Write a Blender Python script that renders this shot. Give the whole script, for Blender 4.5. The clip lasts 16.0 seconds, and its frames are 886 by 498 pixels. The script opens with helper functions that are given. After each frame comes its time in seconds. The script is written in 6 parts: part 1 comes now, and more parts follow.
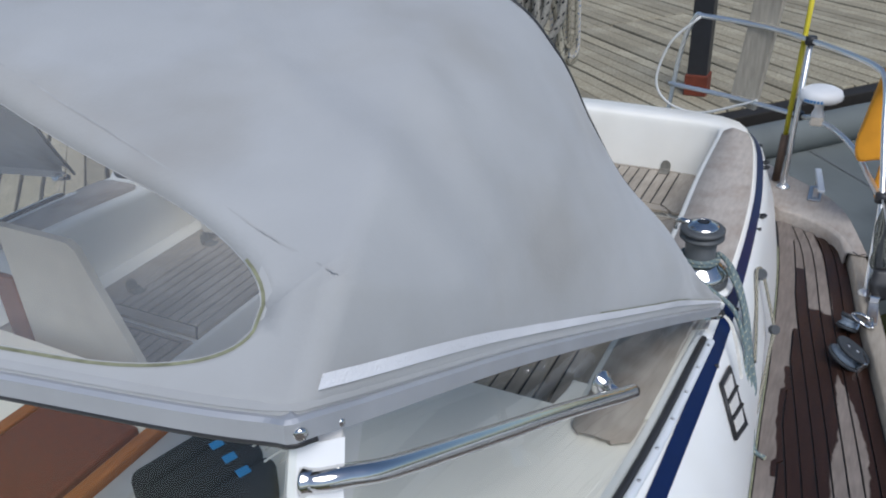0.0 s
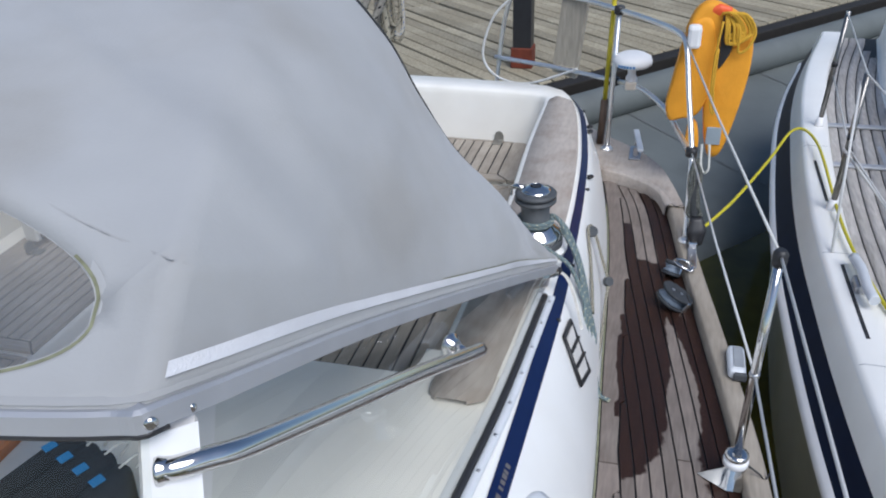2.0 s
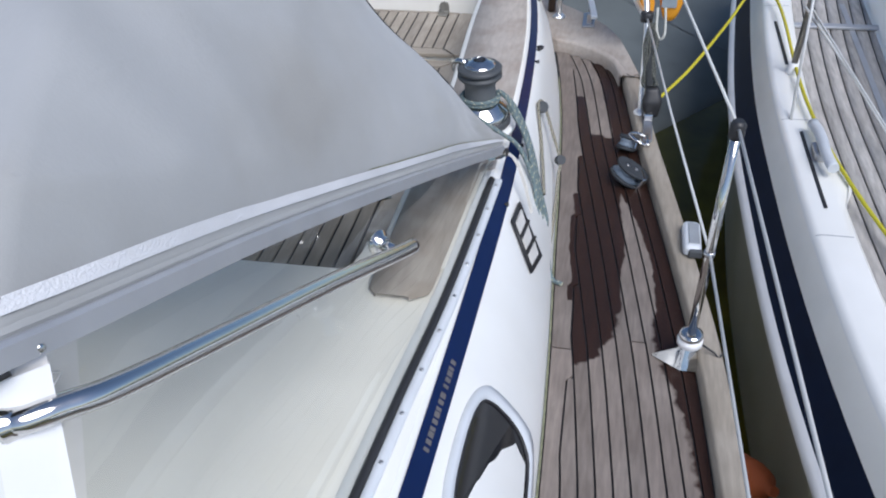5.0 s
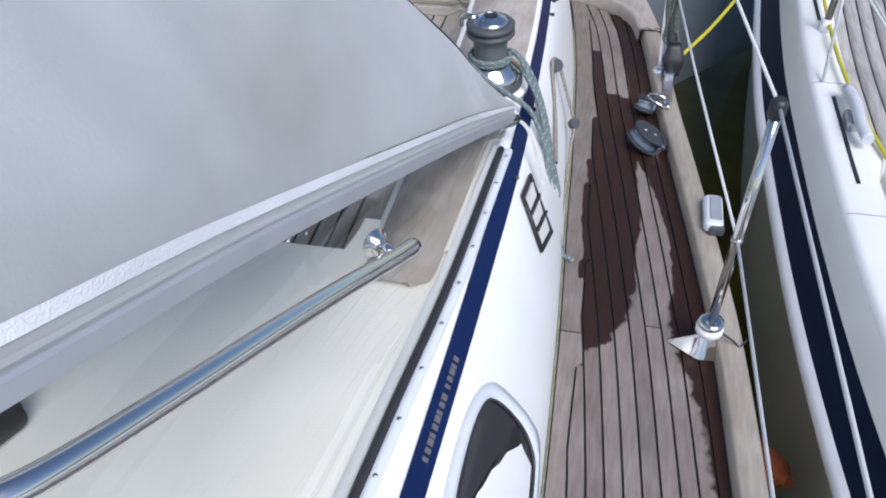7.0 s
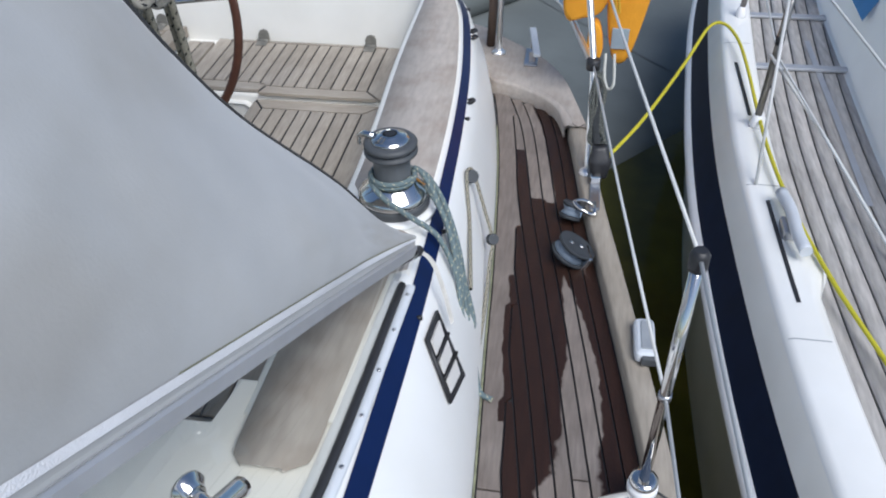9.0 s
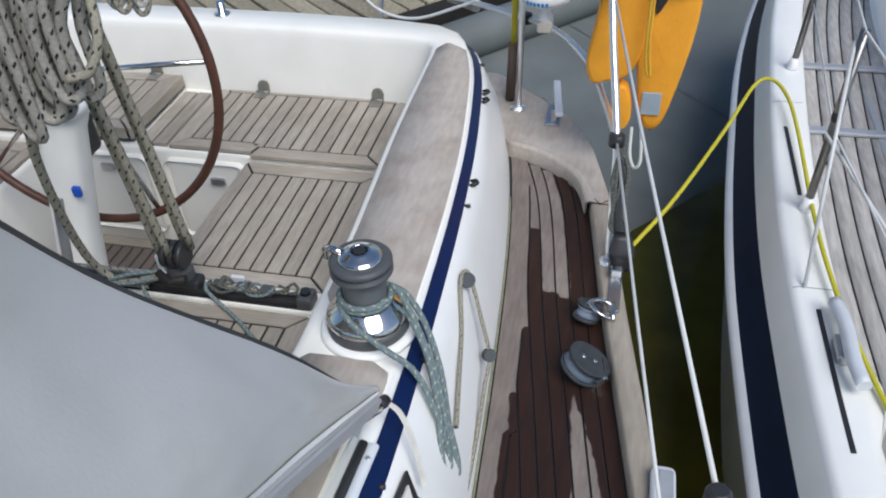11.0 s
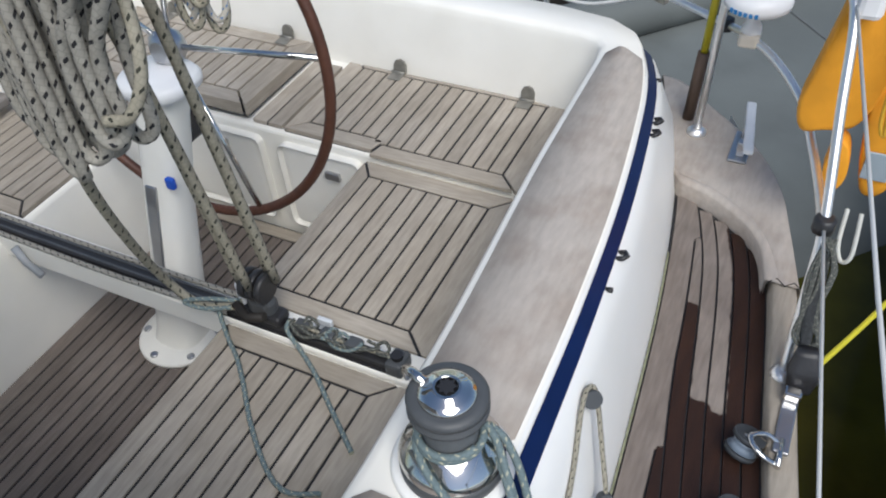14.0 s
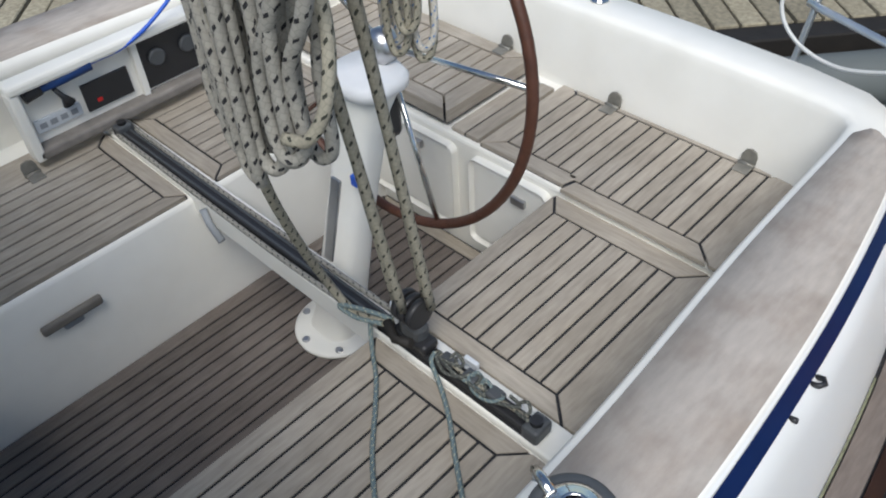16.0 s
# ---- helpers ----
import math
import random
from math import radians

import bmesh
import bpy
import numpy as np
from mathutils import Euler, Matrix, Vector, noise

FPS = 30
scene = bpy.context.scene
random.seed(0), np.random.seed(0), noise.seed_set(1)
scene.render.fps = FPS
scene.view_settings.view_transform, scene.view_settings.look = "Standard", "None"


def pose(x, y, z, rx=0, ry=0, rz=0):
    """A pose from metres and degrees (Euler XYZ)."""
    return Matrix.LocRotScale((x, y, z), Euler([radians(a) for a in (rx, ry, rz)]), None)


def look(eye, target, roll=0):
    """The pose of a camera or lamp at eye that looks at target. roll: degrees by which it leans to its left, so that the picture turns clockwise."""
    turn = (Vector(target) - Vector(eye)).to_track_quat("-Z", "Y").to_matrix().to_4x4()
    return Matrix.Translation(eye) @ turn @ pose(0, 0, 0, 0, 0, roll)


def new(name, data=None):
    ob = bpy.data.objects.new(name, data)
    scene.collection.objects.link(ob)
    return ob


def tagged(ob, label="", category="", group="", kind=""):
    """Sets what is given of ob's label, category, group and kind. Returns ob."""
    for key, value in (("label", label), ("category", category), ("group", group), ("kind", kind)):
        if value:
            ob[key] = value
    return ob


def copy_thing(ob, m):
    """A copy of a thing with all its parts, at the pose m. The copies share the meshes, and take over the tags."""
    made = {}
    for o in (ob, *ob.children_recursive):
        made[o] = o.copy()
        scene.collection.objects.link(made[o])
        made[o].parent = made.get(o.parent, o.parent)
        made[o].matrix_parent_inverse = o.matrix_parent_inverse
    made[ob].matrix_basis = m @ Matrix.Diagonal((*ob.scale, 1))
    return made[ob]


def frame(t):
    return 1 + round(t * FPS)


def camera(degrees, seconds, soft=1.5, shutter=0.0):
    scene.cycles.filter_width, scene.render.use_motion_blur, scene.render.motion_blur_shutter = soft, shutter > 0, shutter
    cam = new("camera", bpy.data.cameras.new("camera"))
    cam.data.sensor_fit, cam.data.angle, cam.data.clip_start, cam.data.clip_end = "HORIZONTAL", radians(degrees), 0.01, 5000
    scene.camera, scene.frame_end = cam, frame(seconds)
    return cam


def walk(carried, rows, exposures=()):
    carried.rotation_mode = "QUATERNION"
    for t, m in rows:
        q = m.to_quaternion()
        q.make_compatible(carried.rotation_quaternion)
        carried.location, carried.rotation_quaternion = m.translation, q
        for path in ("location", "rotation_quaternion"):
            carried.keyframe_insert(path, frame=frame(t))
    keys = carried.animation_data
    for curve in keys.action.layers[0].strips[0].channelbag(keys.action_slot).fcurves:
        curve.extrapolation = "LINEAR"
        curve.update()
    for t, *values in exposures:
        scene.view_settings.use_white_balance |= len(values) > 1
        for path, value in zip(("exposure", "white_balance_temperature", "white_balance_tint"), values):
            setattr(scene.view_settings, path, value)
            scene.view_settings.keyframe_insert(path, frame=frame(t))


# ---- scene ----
# the camera and its walk
cam = camera(57.9, 16.0, soft=2.0)
PATH = [
    (0, (0.219, -2.462, 1.836), (-0.619, -0.92, 0.876), -3.0),
    (0.5, (0.218, -2.47, 1.843), (-0.502, -0.877, 0.872), -2.8),
    (1, (0.233, -2.485, 1.845), (-0.394, -0.863, 0.856), -2.2),
    (1.5, (0.238, -2.489, 1.84), (-0.315, -0.85, 0.836), -2.0),
    (2, (0.248, -2.491, 1.838), (-0.238, -0.835, 0.826), -2.3),
    (2.5, (0.26, -2.487, 1.832), (-0.179, -0.832, 0.8), -2.2),
    (3, (0.269, -2.474, 1.815), (-0.114, -0.827, 0.746), -2.3),
    (3.5, (0.282, -2.466, 1.803), (-0.078, -0.847, 0.685), -2.6),
    (4, (0.297, -2.454, 1.795), (-0.086, -0.863, 0.645), -3.5),
    (6.5, (0.23, -2.152, 1.733), (-0.111, -0.749, 0.348), -2.4),
    (7, (0.229, -2.146, 1.737), (-0.127, -0.74, 0.36), -2.6),
    (7.5, (0.227, -2.144, 1.752), (-0.129, -0.716, 0.397), -2.6),
    (8, (0.227, -2.068, 1.762), (-0.085, -0.575, 0.468), -2.6),
    (8.5, (0.235, -1.955, 1.742), (-0.038, -0.438, 0.468), -2.1),
    (9, (0.314, -1.784, 1.721), (0.044, -0.264, 0.45), -1.5),
    (9.5, (0.372, -1.674, 1.735), (0.032, -0.151, 0.484), -1.6),
    (9.7, (0.379, -1.636, 1.738), (0.021, -0.108, 0.498), -2.1),
    (12, (0.398, -1.058, 1.735), (-0.02, 0.42, 0.453), -3.8),
    (12.5, (0.408, -0.968, 1.726), (-0.198, 0.446, 0.448), -3.9),
    (13, (0.376, -0.862, 1.712), (-0.212, 0.466, 0.337), -3.2),
    (13.5, (0.331, -0.772, 1.706), (-0.278, 0.52, 0.305), -3.9),
    (14, (0.259, -0.707, 1.707), (-0.431, 0.562, 0.323), -4.3),
    (14.5, (0.246, -0.624, 1.705), (-0.613, 0.597, 0.374), -3.1),
    (15, (0.243, -0.547, 1.704), (-0.687, 0.565, 0.326), -2.8),
    (15.5, (0.212, -0.52, 1.706), (-0.795, 0.534, 0.337), -4.4),
    (16, (0.169, -0.53, 1.705), (-0.88, 0.477, 0.332), -3.6),
]
EXPOSURES = [(0, -0.14, 6000, 10), (1, -0.02, 6000, 11), (4, 0.01, 6000, 11), (6.5, 0.24, 5950, 13), (7, 0.29, 5950, 13), (8.5, 0.16, 6000, 11), (9.7, 0.06, 6050, 9), (12, 0.07, 6250, 10), (14, 0.12, 6300, 9), (15, 0.0, 6300, 8), (16, 0.11, 6300, 8)]
walk(cam, [(t, look(e, g, r)) for t, e, g, r in PATH], EXPOSURES)

# ---- world, sun, exposure ----
SUN_DIR = Vector((0.37, -0.46, 0.81)).normalized()   # towards the sun
world = bpy.data.worlds.new("sky")
scene.world = world
world.use_nodes = True
wn = world.node_tree.nodes
sky = wn.new("ShaderNodeTexSky")
sky.sky_type = "NISHITA"
sky.sun_disc = False
sky.sun_elevation = math.asin(SUN_DIR.z)
sky.sun_rotation = math.atan2(SUN_DIR.x, SUN_DIR.y)
sky.air_density, sky.dust_density = 1.0, 1.0
wn["Background"].inputs["Strength"].default_value = 0.104
world.node_tree.links.new(sky.outputs[0], wn["Background"].inputs["Color"])
sun = new("sun", bpy.data.lights.new("sun", "SUN"))
sun.data.energy, sun.data.angle, sun.data.color = 2.9, radians(40), (1.0, 0.965, 0.92)
sun.rotation_euler = (-SUN_DIR).to_track_quat("-Z", "Y").to_euler()


# ---- materials ----
def mat(name, color, rough=0.5, metal=0.0, var=0.12, scale=12.0, stretch=(1, 1, 1), bump=0.02, bscale=60.0, rnd=0.0,
        second=None, coat=0.0, spec=0.5, amount=0.0, sscale=3.0):
    m = bpy.data.materials.new(name)
    m.use_nodes = True
    nt = m.node_tree
    b = nt.nodes["Principled BSDF"]
    b.inputs["Roughness"].default_value = rough
    b.inputs["Metallic"].default_value = metal
    b.inputs["Coat Weight"].default_value = coat
    b.inputs["Specular IOR Level"].default_value = spec
    tc = nt.nodes.new("ShaderNodeTexCoord")
    mp = nt.nodes.new("ShaderNodeMapping")
    mp.inputs["Scale"].default_value = stretch
    geo = nt.nodes.new("ShaderNodeNewGeometry")
    nt.links.new(geo.outputs["Position"], mp.inputs["Vector"])
    n1 = nt.nodes.new("ShaderNodeTexNoise")
    n1.inputs["Scale"].default_value, n1.inputs["Detail"].default_value = scale, 6
    nt.links.new(mp.outputs[0], n1.inputs["Vector"])
    # value variation: 1 +- var
    mr = nt.nodes.new("ShaderNodeMapRange")
    mr.inputs["From Min"].default_value, mr.inputs["From Max"].default_value = 0.25, 0.75
    mr.inputs["To Min"].default_value, mr.inputs["To Max"].default_value = 1 - var, 1 + var
    nt.links.new(n1.outputs["Fac"], mr.inputs["Value"])
    fac = mr.outputs[0]
    if rnd:
        oi = nt.nodes.new("ShaderNodeObjectInfo")
        mr2 = nt.nodes.new("ShaderNodeMapRange")
        mr2.inputs["To Min"].default_value, mr2.inputs["To Max"].default_value = 1 - rnd, 1 + rnd
        nt.links.new(oi.outputs["Random"], mr2.inputs["Value"])
        mu = nt.nodes.new("ShaderNodeMath")
        mu.operation = "MULTIPLY"
        nt.links.new(fac, mu.inputs[0])
        nt.links.new(mr2.outputs[0], mu.inputs[1])
        fac = mu.outputs[0]
    base = nt.nodes.new("ShaderNodeRGB")
    base.outputs[0].default_value = (*color, 1)
    col = base.outputs[0]
    if second:
        n2 = nt.nodes.new("ShaderNodeTexNoise")
        n2.inputs["Scale"].default_value, n2.inputs["Detail"].default_value = sscale, 5
        nt.links.new(geo.outputs["Position"], n2.inputs["Vector"])
        r2 = nt.nodes.new("ShaderNodeMapRange")
        r2.inputs["From Min"].default_value, r2.inputs["From Max"].default_value = 0.45, 0.7
        r2.inputs["To Max"].default_value = amount or 0.6
        nt.links.new(n2.outputs["Fac"], r2.inputs["Value"])
        mx = nt.nodes.new("ShaderNodeMix")
        mx.data_type = "RGBA"
        nt.links.new(r2.outputs[0], mx.inputs["Factor"])
        nt.links.new(col, mx.inputs["A"])
        mx.inputs["B"].default_value = (*second, 1)
        col = mx.outputs["Result"]
    vm = nt.nodes.new("ShaderNodeVectorMath")
    vm.operation = "SCALE"
    nt.links.new(col, vm.inputs[0])
    nt.links.new(fac, vm.inputs["Scale"])
    nt.links.new(vm.outputs[0], b.inputs["Base Color"])
    if bump:
        n3 = nt.nodes.new("ShaderNodeTexNoise")
        n3.inputs["Scale"].default_value, n3.inputs["Detail"].default_value = bscale, 4
        nt.links.new(mp.outputs[0], n3.inputs["Vector"])
        bp = nt.nodes.new("ShaderNodeBump")
        bp.inputs["Strength"].default_value, bp.inputs["Distance"].default_value = bump * 10, 0.004
        nt.links.new(n3.outputs["Fac"], bp.inputs["Height"])
        nt.links.new(bp.outputs[0], b.inputs["Normal"])
    return m


def glass(name, tint, rough=0.0, thin=0.12):
    m = bpy.data.materials.new(name)
    m.use_nodes = True
    nt = m.node_tree
    b = nt.nodes["Principled BSDF"]
    out = nt.nodes["Material Output"]
    tr = nt.nodes.new("ShaderNodeBsdfTransparent")
    tr.inputs["Color"].default_value = (*tint, 1)
    gl = nt.nodes.new("ShaderNodeBsdfGlossy")
    gl.inputs["Roughness"].default_value = rough
    lw = nt.nodes.new("ShaderNodeLayerWeight")
    lw.inputs["Blend"].default_value = 0.5
    pw = nt.nodes.new("ShaderNodeMath")
    pw.operation = "POWER"
    pw.inputs[1].default_value = 4.0
    nt.links.new(lw.outputs["Facing"], pw.inputs[0])
    ad = nt.nodes.new("ShaderNodeMath")
    ad.operation = "MULTIPLY_ADD"
    ad.inputs[1].default_value, ad.inputs[2].default_value = 0.7, thin
    nt.links.new(pw.outputs[0], ad.inputs[0])
    mx = nt.nodes.new("ShaderNodeMixShader")
    nt.links.new(ad.outputs[0], mx.inputs[0])
    nt.links.new(tr.outputs[0], mx.inputs[1])
    nt.links.new(gl.outputs[0], mx.inputs[2])
    nt.links.new(mx.outputs[0], out.inputs["Surface"])
    nt.nodes.remove(b)
    return m


GELCOAT = mat("gelcoat", (0.84, 0.84, 0.815), 0.28, var=0.03, scale=4, bump=0.004, bscale=30, second=(0.76, 0.75, 0.70), amount=0.35)
CREAM = mat("cream_gelcoat", (0.87, 0.852, 0.79), 0.35, var=0.04, scale=5, bump=0.005, bscale=40, second=(0.78, 0.75, 0.665), amount=0.35)
TEAK = mat("weathered_teak", (0.335, 0.293, 0.237), 0.75, var=0.17, scale=10, stretch=(9, 1.2, 9), bump=0.025, bscale=60, rnd=0.10,
           second=(0.43, 0.385, 0.325), amount=0.7, sscale=4)
TEAK_X = mat("weathered_teak_across", (0.335, 0.293, 0.237), 0.75, var=0.17, scale=10, stretch=(1.2, 9, 9), bump=0.025, bscale=60, rnd=0.10,
             second=(0.43, 0.385, 0.325), amount=0.7, sscale=4)
CAULK = mat("black_caulk", (0.02, 0.02, 0.022), 0.6, var=0.2)
NAVY = mat("navy_paint", (0.004, 0.014, 0.066), 0.35, var=0.1, bump=0.003, spec=0.2)
STEEL = mat("polished_steel", (0.66, 0.65, 0.63), 0.10, 1.0, var=0.04, bump=0.003)
STEEL_DULL = mat("brushed_steel", (0.55, 0.55, 0.56), 0.32, 1.0, var=0.1, bump=0.01)
ALU = mat("anodised_aluminium", (0.50, 0.51, 0.53), 0.45, 0.5, var=0.06, bump=0.004)
SMOOTH_TEAK = mat("bleached_teak", (0.44, 0.395, 0.35), 0.8, var=0.13, scale=9, stretch=(6, 1.5, 6), bump=0.02, bscale=80, rnd=0.05,
                  second=(0.34, 0.285, 0.24), amount=0.85, sscale=7)
CANVAS = mat("grey_canvas", (0.385, 0.39, 0.39), 0.9, var=0.08, scale=4, bump=0.012, bscale=160, second=(0.32, 0.31, 0.29), amount=0.7, sscale=3.2)
CANVAS.node_tree.nodes["Principled BSDF"].inputs["Sheen Weight"].default_value = 0.35
CANVAS.node_tree.nodes["Principled BSDF"].inputs["Sheen Roughness"].default_value = 0.45
BLACK = mat("black_plastic", (0.025, 0.025, 0.027), 0.45, var=0.15)
RUBBER = mat("dark_grey_plastic", (0.07, 0.075, 0.08), 0.5, var=0.15)
WHITE = mat("white_plastic", (0.82, 0.82, 0.82), 0.4, var=0.04, bump=0.004)
MAHOG = mat("mahogany", (0.16, 0.05, 0.025), 0.35, var=0.3, scale=8, stretch=(9, 9, 1.2), bump=0.02, rnd=0.1)
YELLOW = mat("yellow_canvas", (0.85, 0.36, 0.02), 0.7, var=0.1, scale=10, bump=0.04, bscale=90)
GLASS = glass("windscreen_glass", (0.93, 0.94, 0.90), 0.0, 0.05)
VINYL = glass("clear_vinyl", (0.90, 0.90, 0.88), 0.12, 0.07)
# old vinyl is milky: a thin, uneven share of it scatters white
nt = VINYL.node_tree
vo, hz = nt.nodes["Material Output"], nt.nodes.new("ShaderNodeMixShader")
vd, vn, vr, vg = nt.nodes.new("ShaderNodeBsdfDiffuse"), nt.nodes.new("ShaderNodeTexNoise"), nt.nodes.new("ShaderNodeMapRange"), nt.nodes.new("ShaderNodeNewGeometry")
vd.inputs["Color"].default_value = (0.80, 0.80, 0.79, 1)
vn.inputs["Scale"].default_value, vn.inputs["Detail"].default_value = 4.0, 6
vr.inputs["From Min"].default_value, vr.inputs["From Max"].default_value = 0.3, 0.7
vr.inputs["To Min"].default_value, vr.inputs["To Max"].default_value = 0.07, 0.17
nt.links.new(vg.outputs["Position"], vn.inputs["Vector"])
nt.links.new(vn.outputs["Fac"], vr.inputs["Value"])
nt.links.new(vr.outputs[0], hz.inputs[0])
nt.links.new(vo.inputs["Surface"].links[0].from_socket, hz.inputs[1])
nt.links.new(vd.outputs[0], hz.inputs[2])
nt.links.new(hz.outputs[0], vo.inputs["Surface"])


# ---- mesh helpers ----
def mesh(name, bm, material, smooth=False):
    me = bpy.data.meshes.new(name)
    bm.normal_update()
    bm.to_mesh(me)
    bm.free()
    for m in (material if isinstance(material, (list, tuple)) else [material]):
        me.materials.append(m)
    if smooth:
        for p in me.polygons:
            p.use_smooth = True
    return me


def part(name, bm, material, parent, label="", smooth=False):
    ob = new(name, mesh(name, bm, material, smooth))
    ob.parent = parent
    if parent is not None:
        ob.matrix_parent_inverse = parent.matrix_basis.inverted() if parent.parent is None else Matrix.Identity(4)
    if label:
        ob["label"] = label
    return ob


def thing(name, bm, material, label, category, group="", kind="", smooth=False):
    return tagged(new(name, mesh(name, bm, material, smooth)), label, category, group, kind)


def base(name, at, label, category, group="", kind=""):
    """An empty at the base of a thing; its parts are given in its own frame."""
    ob = new(name)
    ob.empty_display_size = 0.05
    ob.matrix_basis = at if isinstance(at, Matrix) else Matrix.Translation(at)
    return tagged(ob, label, category, group, kind)


def sub(name, bm, material, parent, label="", smooth=False):
    """A part in the frame of its parent."""
    ob = new(name, mesh(name, bm, material, smooth))
    ob.parent = parent
    if label:
        ob["label"] = label
    return ob


def box(bm, x0, x1, y0, y1, z0, z1, bevel=0.0, seg=2):
    v = [bm.verts.new((x, y, z)) for z in (z0, z1) for x, y in ((x0, y0), (x1, y0), (x1, y1), (x0, y1))]
    fs = [bm.faces.new([v[i] for i in f]) for f in ((3, 2, 1, 0), (4, 5, 6, 7), (0, 1, 5, 4), (1, 2, 6, 5), (2, 3, 7, 6), (3, 0, 4, 7))]
    if bevel:
        es = list({e for f in fs for e in f.edges})
        bmesh.ops.bevel(bm, geom=es, offset=bevel, segments=seg, affect="EDGES", profile=0.5)
    return bm


def boxed(x0, x1, y0, y1, z0, z1, bevel=0.0, seg=2):
    return box(bmesh.new(), x0, x1, y0, y1, z0, z1, bevel, seg)


def spline(pts, n=8):
    """Catmull-Rom through points."""
    P = [Vector(p) for p in pts]
    P = [2 * P[0] - P[1]] + P + [2 * P[-1] - P[-2]]
    out = []
    for i in range(1, len(P) - 2):
        for k in range(n):
            t = k / n
            a, b, c, d = P[i - 1], P[i], P[i + 1], P[i + 2]
            out.append(0.5 * ((2 * b) + (c - a) * t + (2 * a - 5 * b + 4 * c - d) * t * t + (3 * b - a - 3 * c + d) * t ** 3))
    out.append(P[-2])
    return out


def tube(bm, pts, r, sides=8, cap=True, radii=None, closed=False):
    P = [Vector(p) for p in pts]
    n = len(P)
    rings = []
    up = None
    for i, p in enumerate(P):
        if closed:
            d = (P[(i + 1) % n] - P[i - 1]).normalized()
        else:
            d = (P[min(i + 1, n - 1)] - P[max(i - 1, 0)]).normalized()
        if up is None:
            up = d.orthogonal().normalized()
        up = (up - d * up.dot(d))
        up = up.normalized() if up.length > 1e-6 else d.orthogonal().normalized()
        side = d.cross(up)
        rr = radii[i] if radii else r
        rings.append([bm.verts.new(p + rr * (math.cos(a) * up + math.sin(a) * side)) for a in (2 * math.pi * k / sides for k in range(sides))])
    m = n if closed else n - 1
    for i in range(m):
        a, b = rings[i], rings[(i + 1) % n]
        for k in range(sides):
            f = bm.faces.new((a[k], a[(k + 1) % sides], b[(k + 1) % sides], b[k]))
            f.smooth = True
    if cap and not closed:
        bm.faces.new(rings[0][::-1])
        bm.faces.new(rings[-1])
    return bm


def lathe(bm, prof, sides=28, at=(0, 0, 0)):
    """Profile of (radius, z) turned round the z axis."""
    at = Vector(at)
    rings = []
    for r, z in prof:
        rings.append([bm.verts.new(at + Vector((r * math.cos(2 * math.pi * k / sides), r * math.sin(2 * math.pi * k / sides), z))) for k in range(sides)])
    for a, b in zip(rings, rings[1:]):
        for k in range(sides):
            f = bm.faces.new((a[k], a[(k + 1) % sides], b[(k + 1) % sides], b[k]))
            f.smooth = True
    bm.faces.new(rings[0][::-1])
    bm.faces.new(rings[-1])
    return bm


def loft(bm, rows, closed=False, flip=False):
    """Quads between rows of points of equal length."""
    V = [[bm.verts.new(p) for p in row] for row in rows]
    for a, b in zip(V, V[1:]):
        n = len(a)
        for k in range(n if closed else n - 1):
            q = (a[k], a[(k + 1) % n], b[(k + 1) % n], b[k])
            f = bm.faces.new(q[::-1] if flip else q)
            f.smooth = True
    return V


def lerp(a, b, t):
    return a + (b - a) * t


def curve_at(table, y):
    """Smooth value from rows of (y, value), y rising: a cubic through them that never overshoots."""
    n = len(table)
    if y <= table[0][0]:
        return table[0][1]
    if y >= table[-1][0]:
        return table[-1][1]
    i = 0
    while table[i + 1][0] < y:
        i += 1

    def slope(k):
        if k <= 0 or k >= n - 1:
            k0 = 0 if k <= 0 else n - 2
            return (table[k0 + 1][1] - table[k0][1]) / (table[k0 + 1][0] - table[k0][0])
        a = (table[k][1] - table[k - 1][1]) / (table[k][0] - table[k - 1][0])
        b = (table[k + 1][1] - table[k][1]) / (table[k + 1][0] - table[k][0])
        return 0.0 if a * b <= 0 else 2 * a * b / (a + b)
    (x0, v0), (x1, v1) = table[i][:2], table[i + 1][:2]
    h = x1 - x0
    t = (y - x0) / h
    return v0 * (1 + 2 * t) * (1 - t) ** 2 + v1 * t * t * (3 - 2 * t) + h * (slope(i) * t * (1 - t) ** 2 - slope(i + 1) * t * t * (1 - t))


XC = -1.455          # the boat's centre line
SEAT = 0.055         # top of the seats
SOLE = -0.41         # cockpit floor
INNER = [(-3.6, 0.20), (-1.6, 0.20), (-1.12, 0.19), (-0.67, 0.172), (-0.14, 0.14), (0.15, 0.125), (0.76, 0.08), (1.1, 0.04), (1.4, -0.01), (1.75, -0.10)]
TOE = [(-3.6, 0.74), (-2.0, 0.69), (-1.07, 0.63), (-0.61, 0.592), (-0.32, 0.552), (0.12, 0.480), (0.53, 0.410), (1.07, 0.330), (1.3, 0.27), (1.6, 0.155), (1.95, -0.03)]


def inner(y):
    return curve_at(INNER, y)


def toe(y):
    return curve_at(TOE, y)

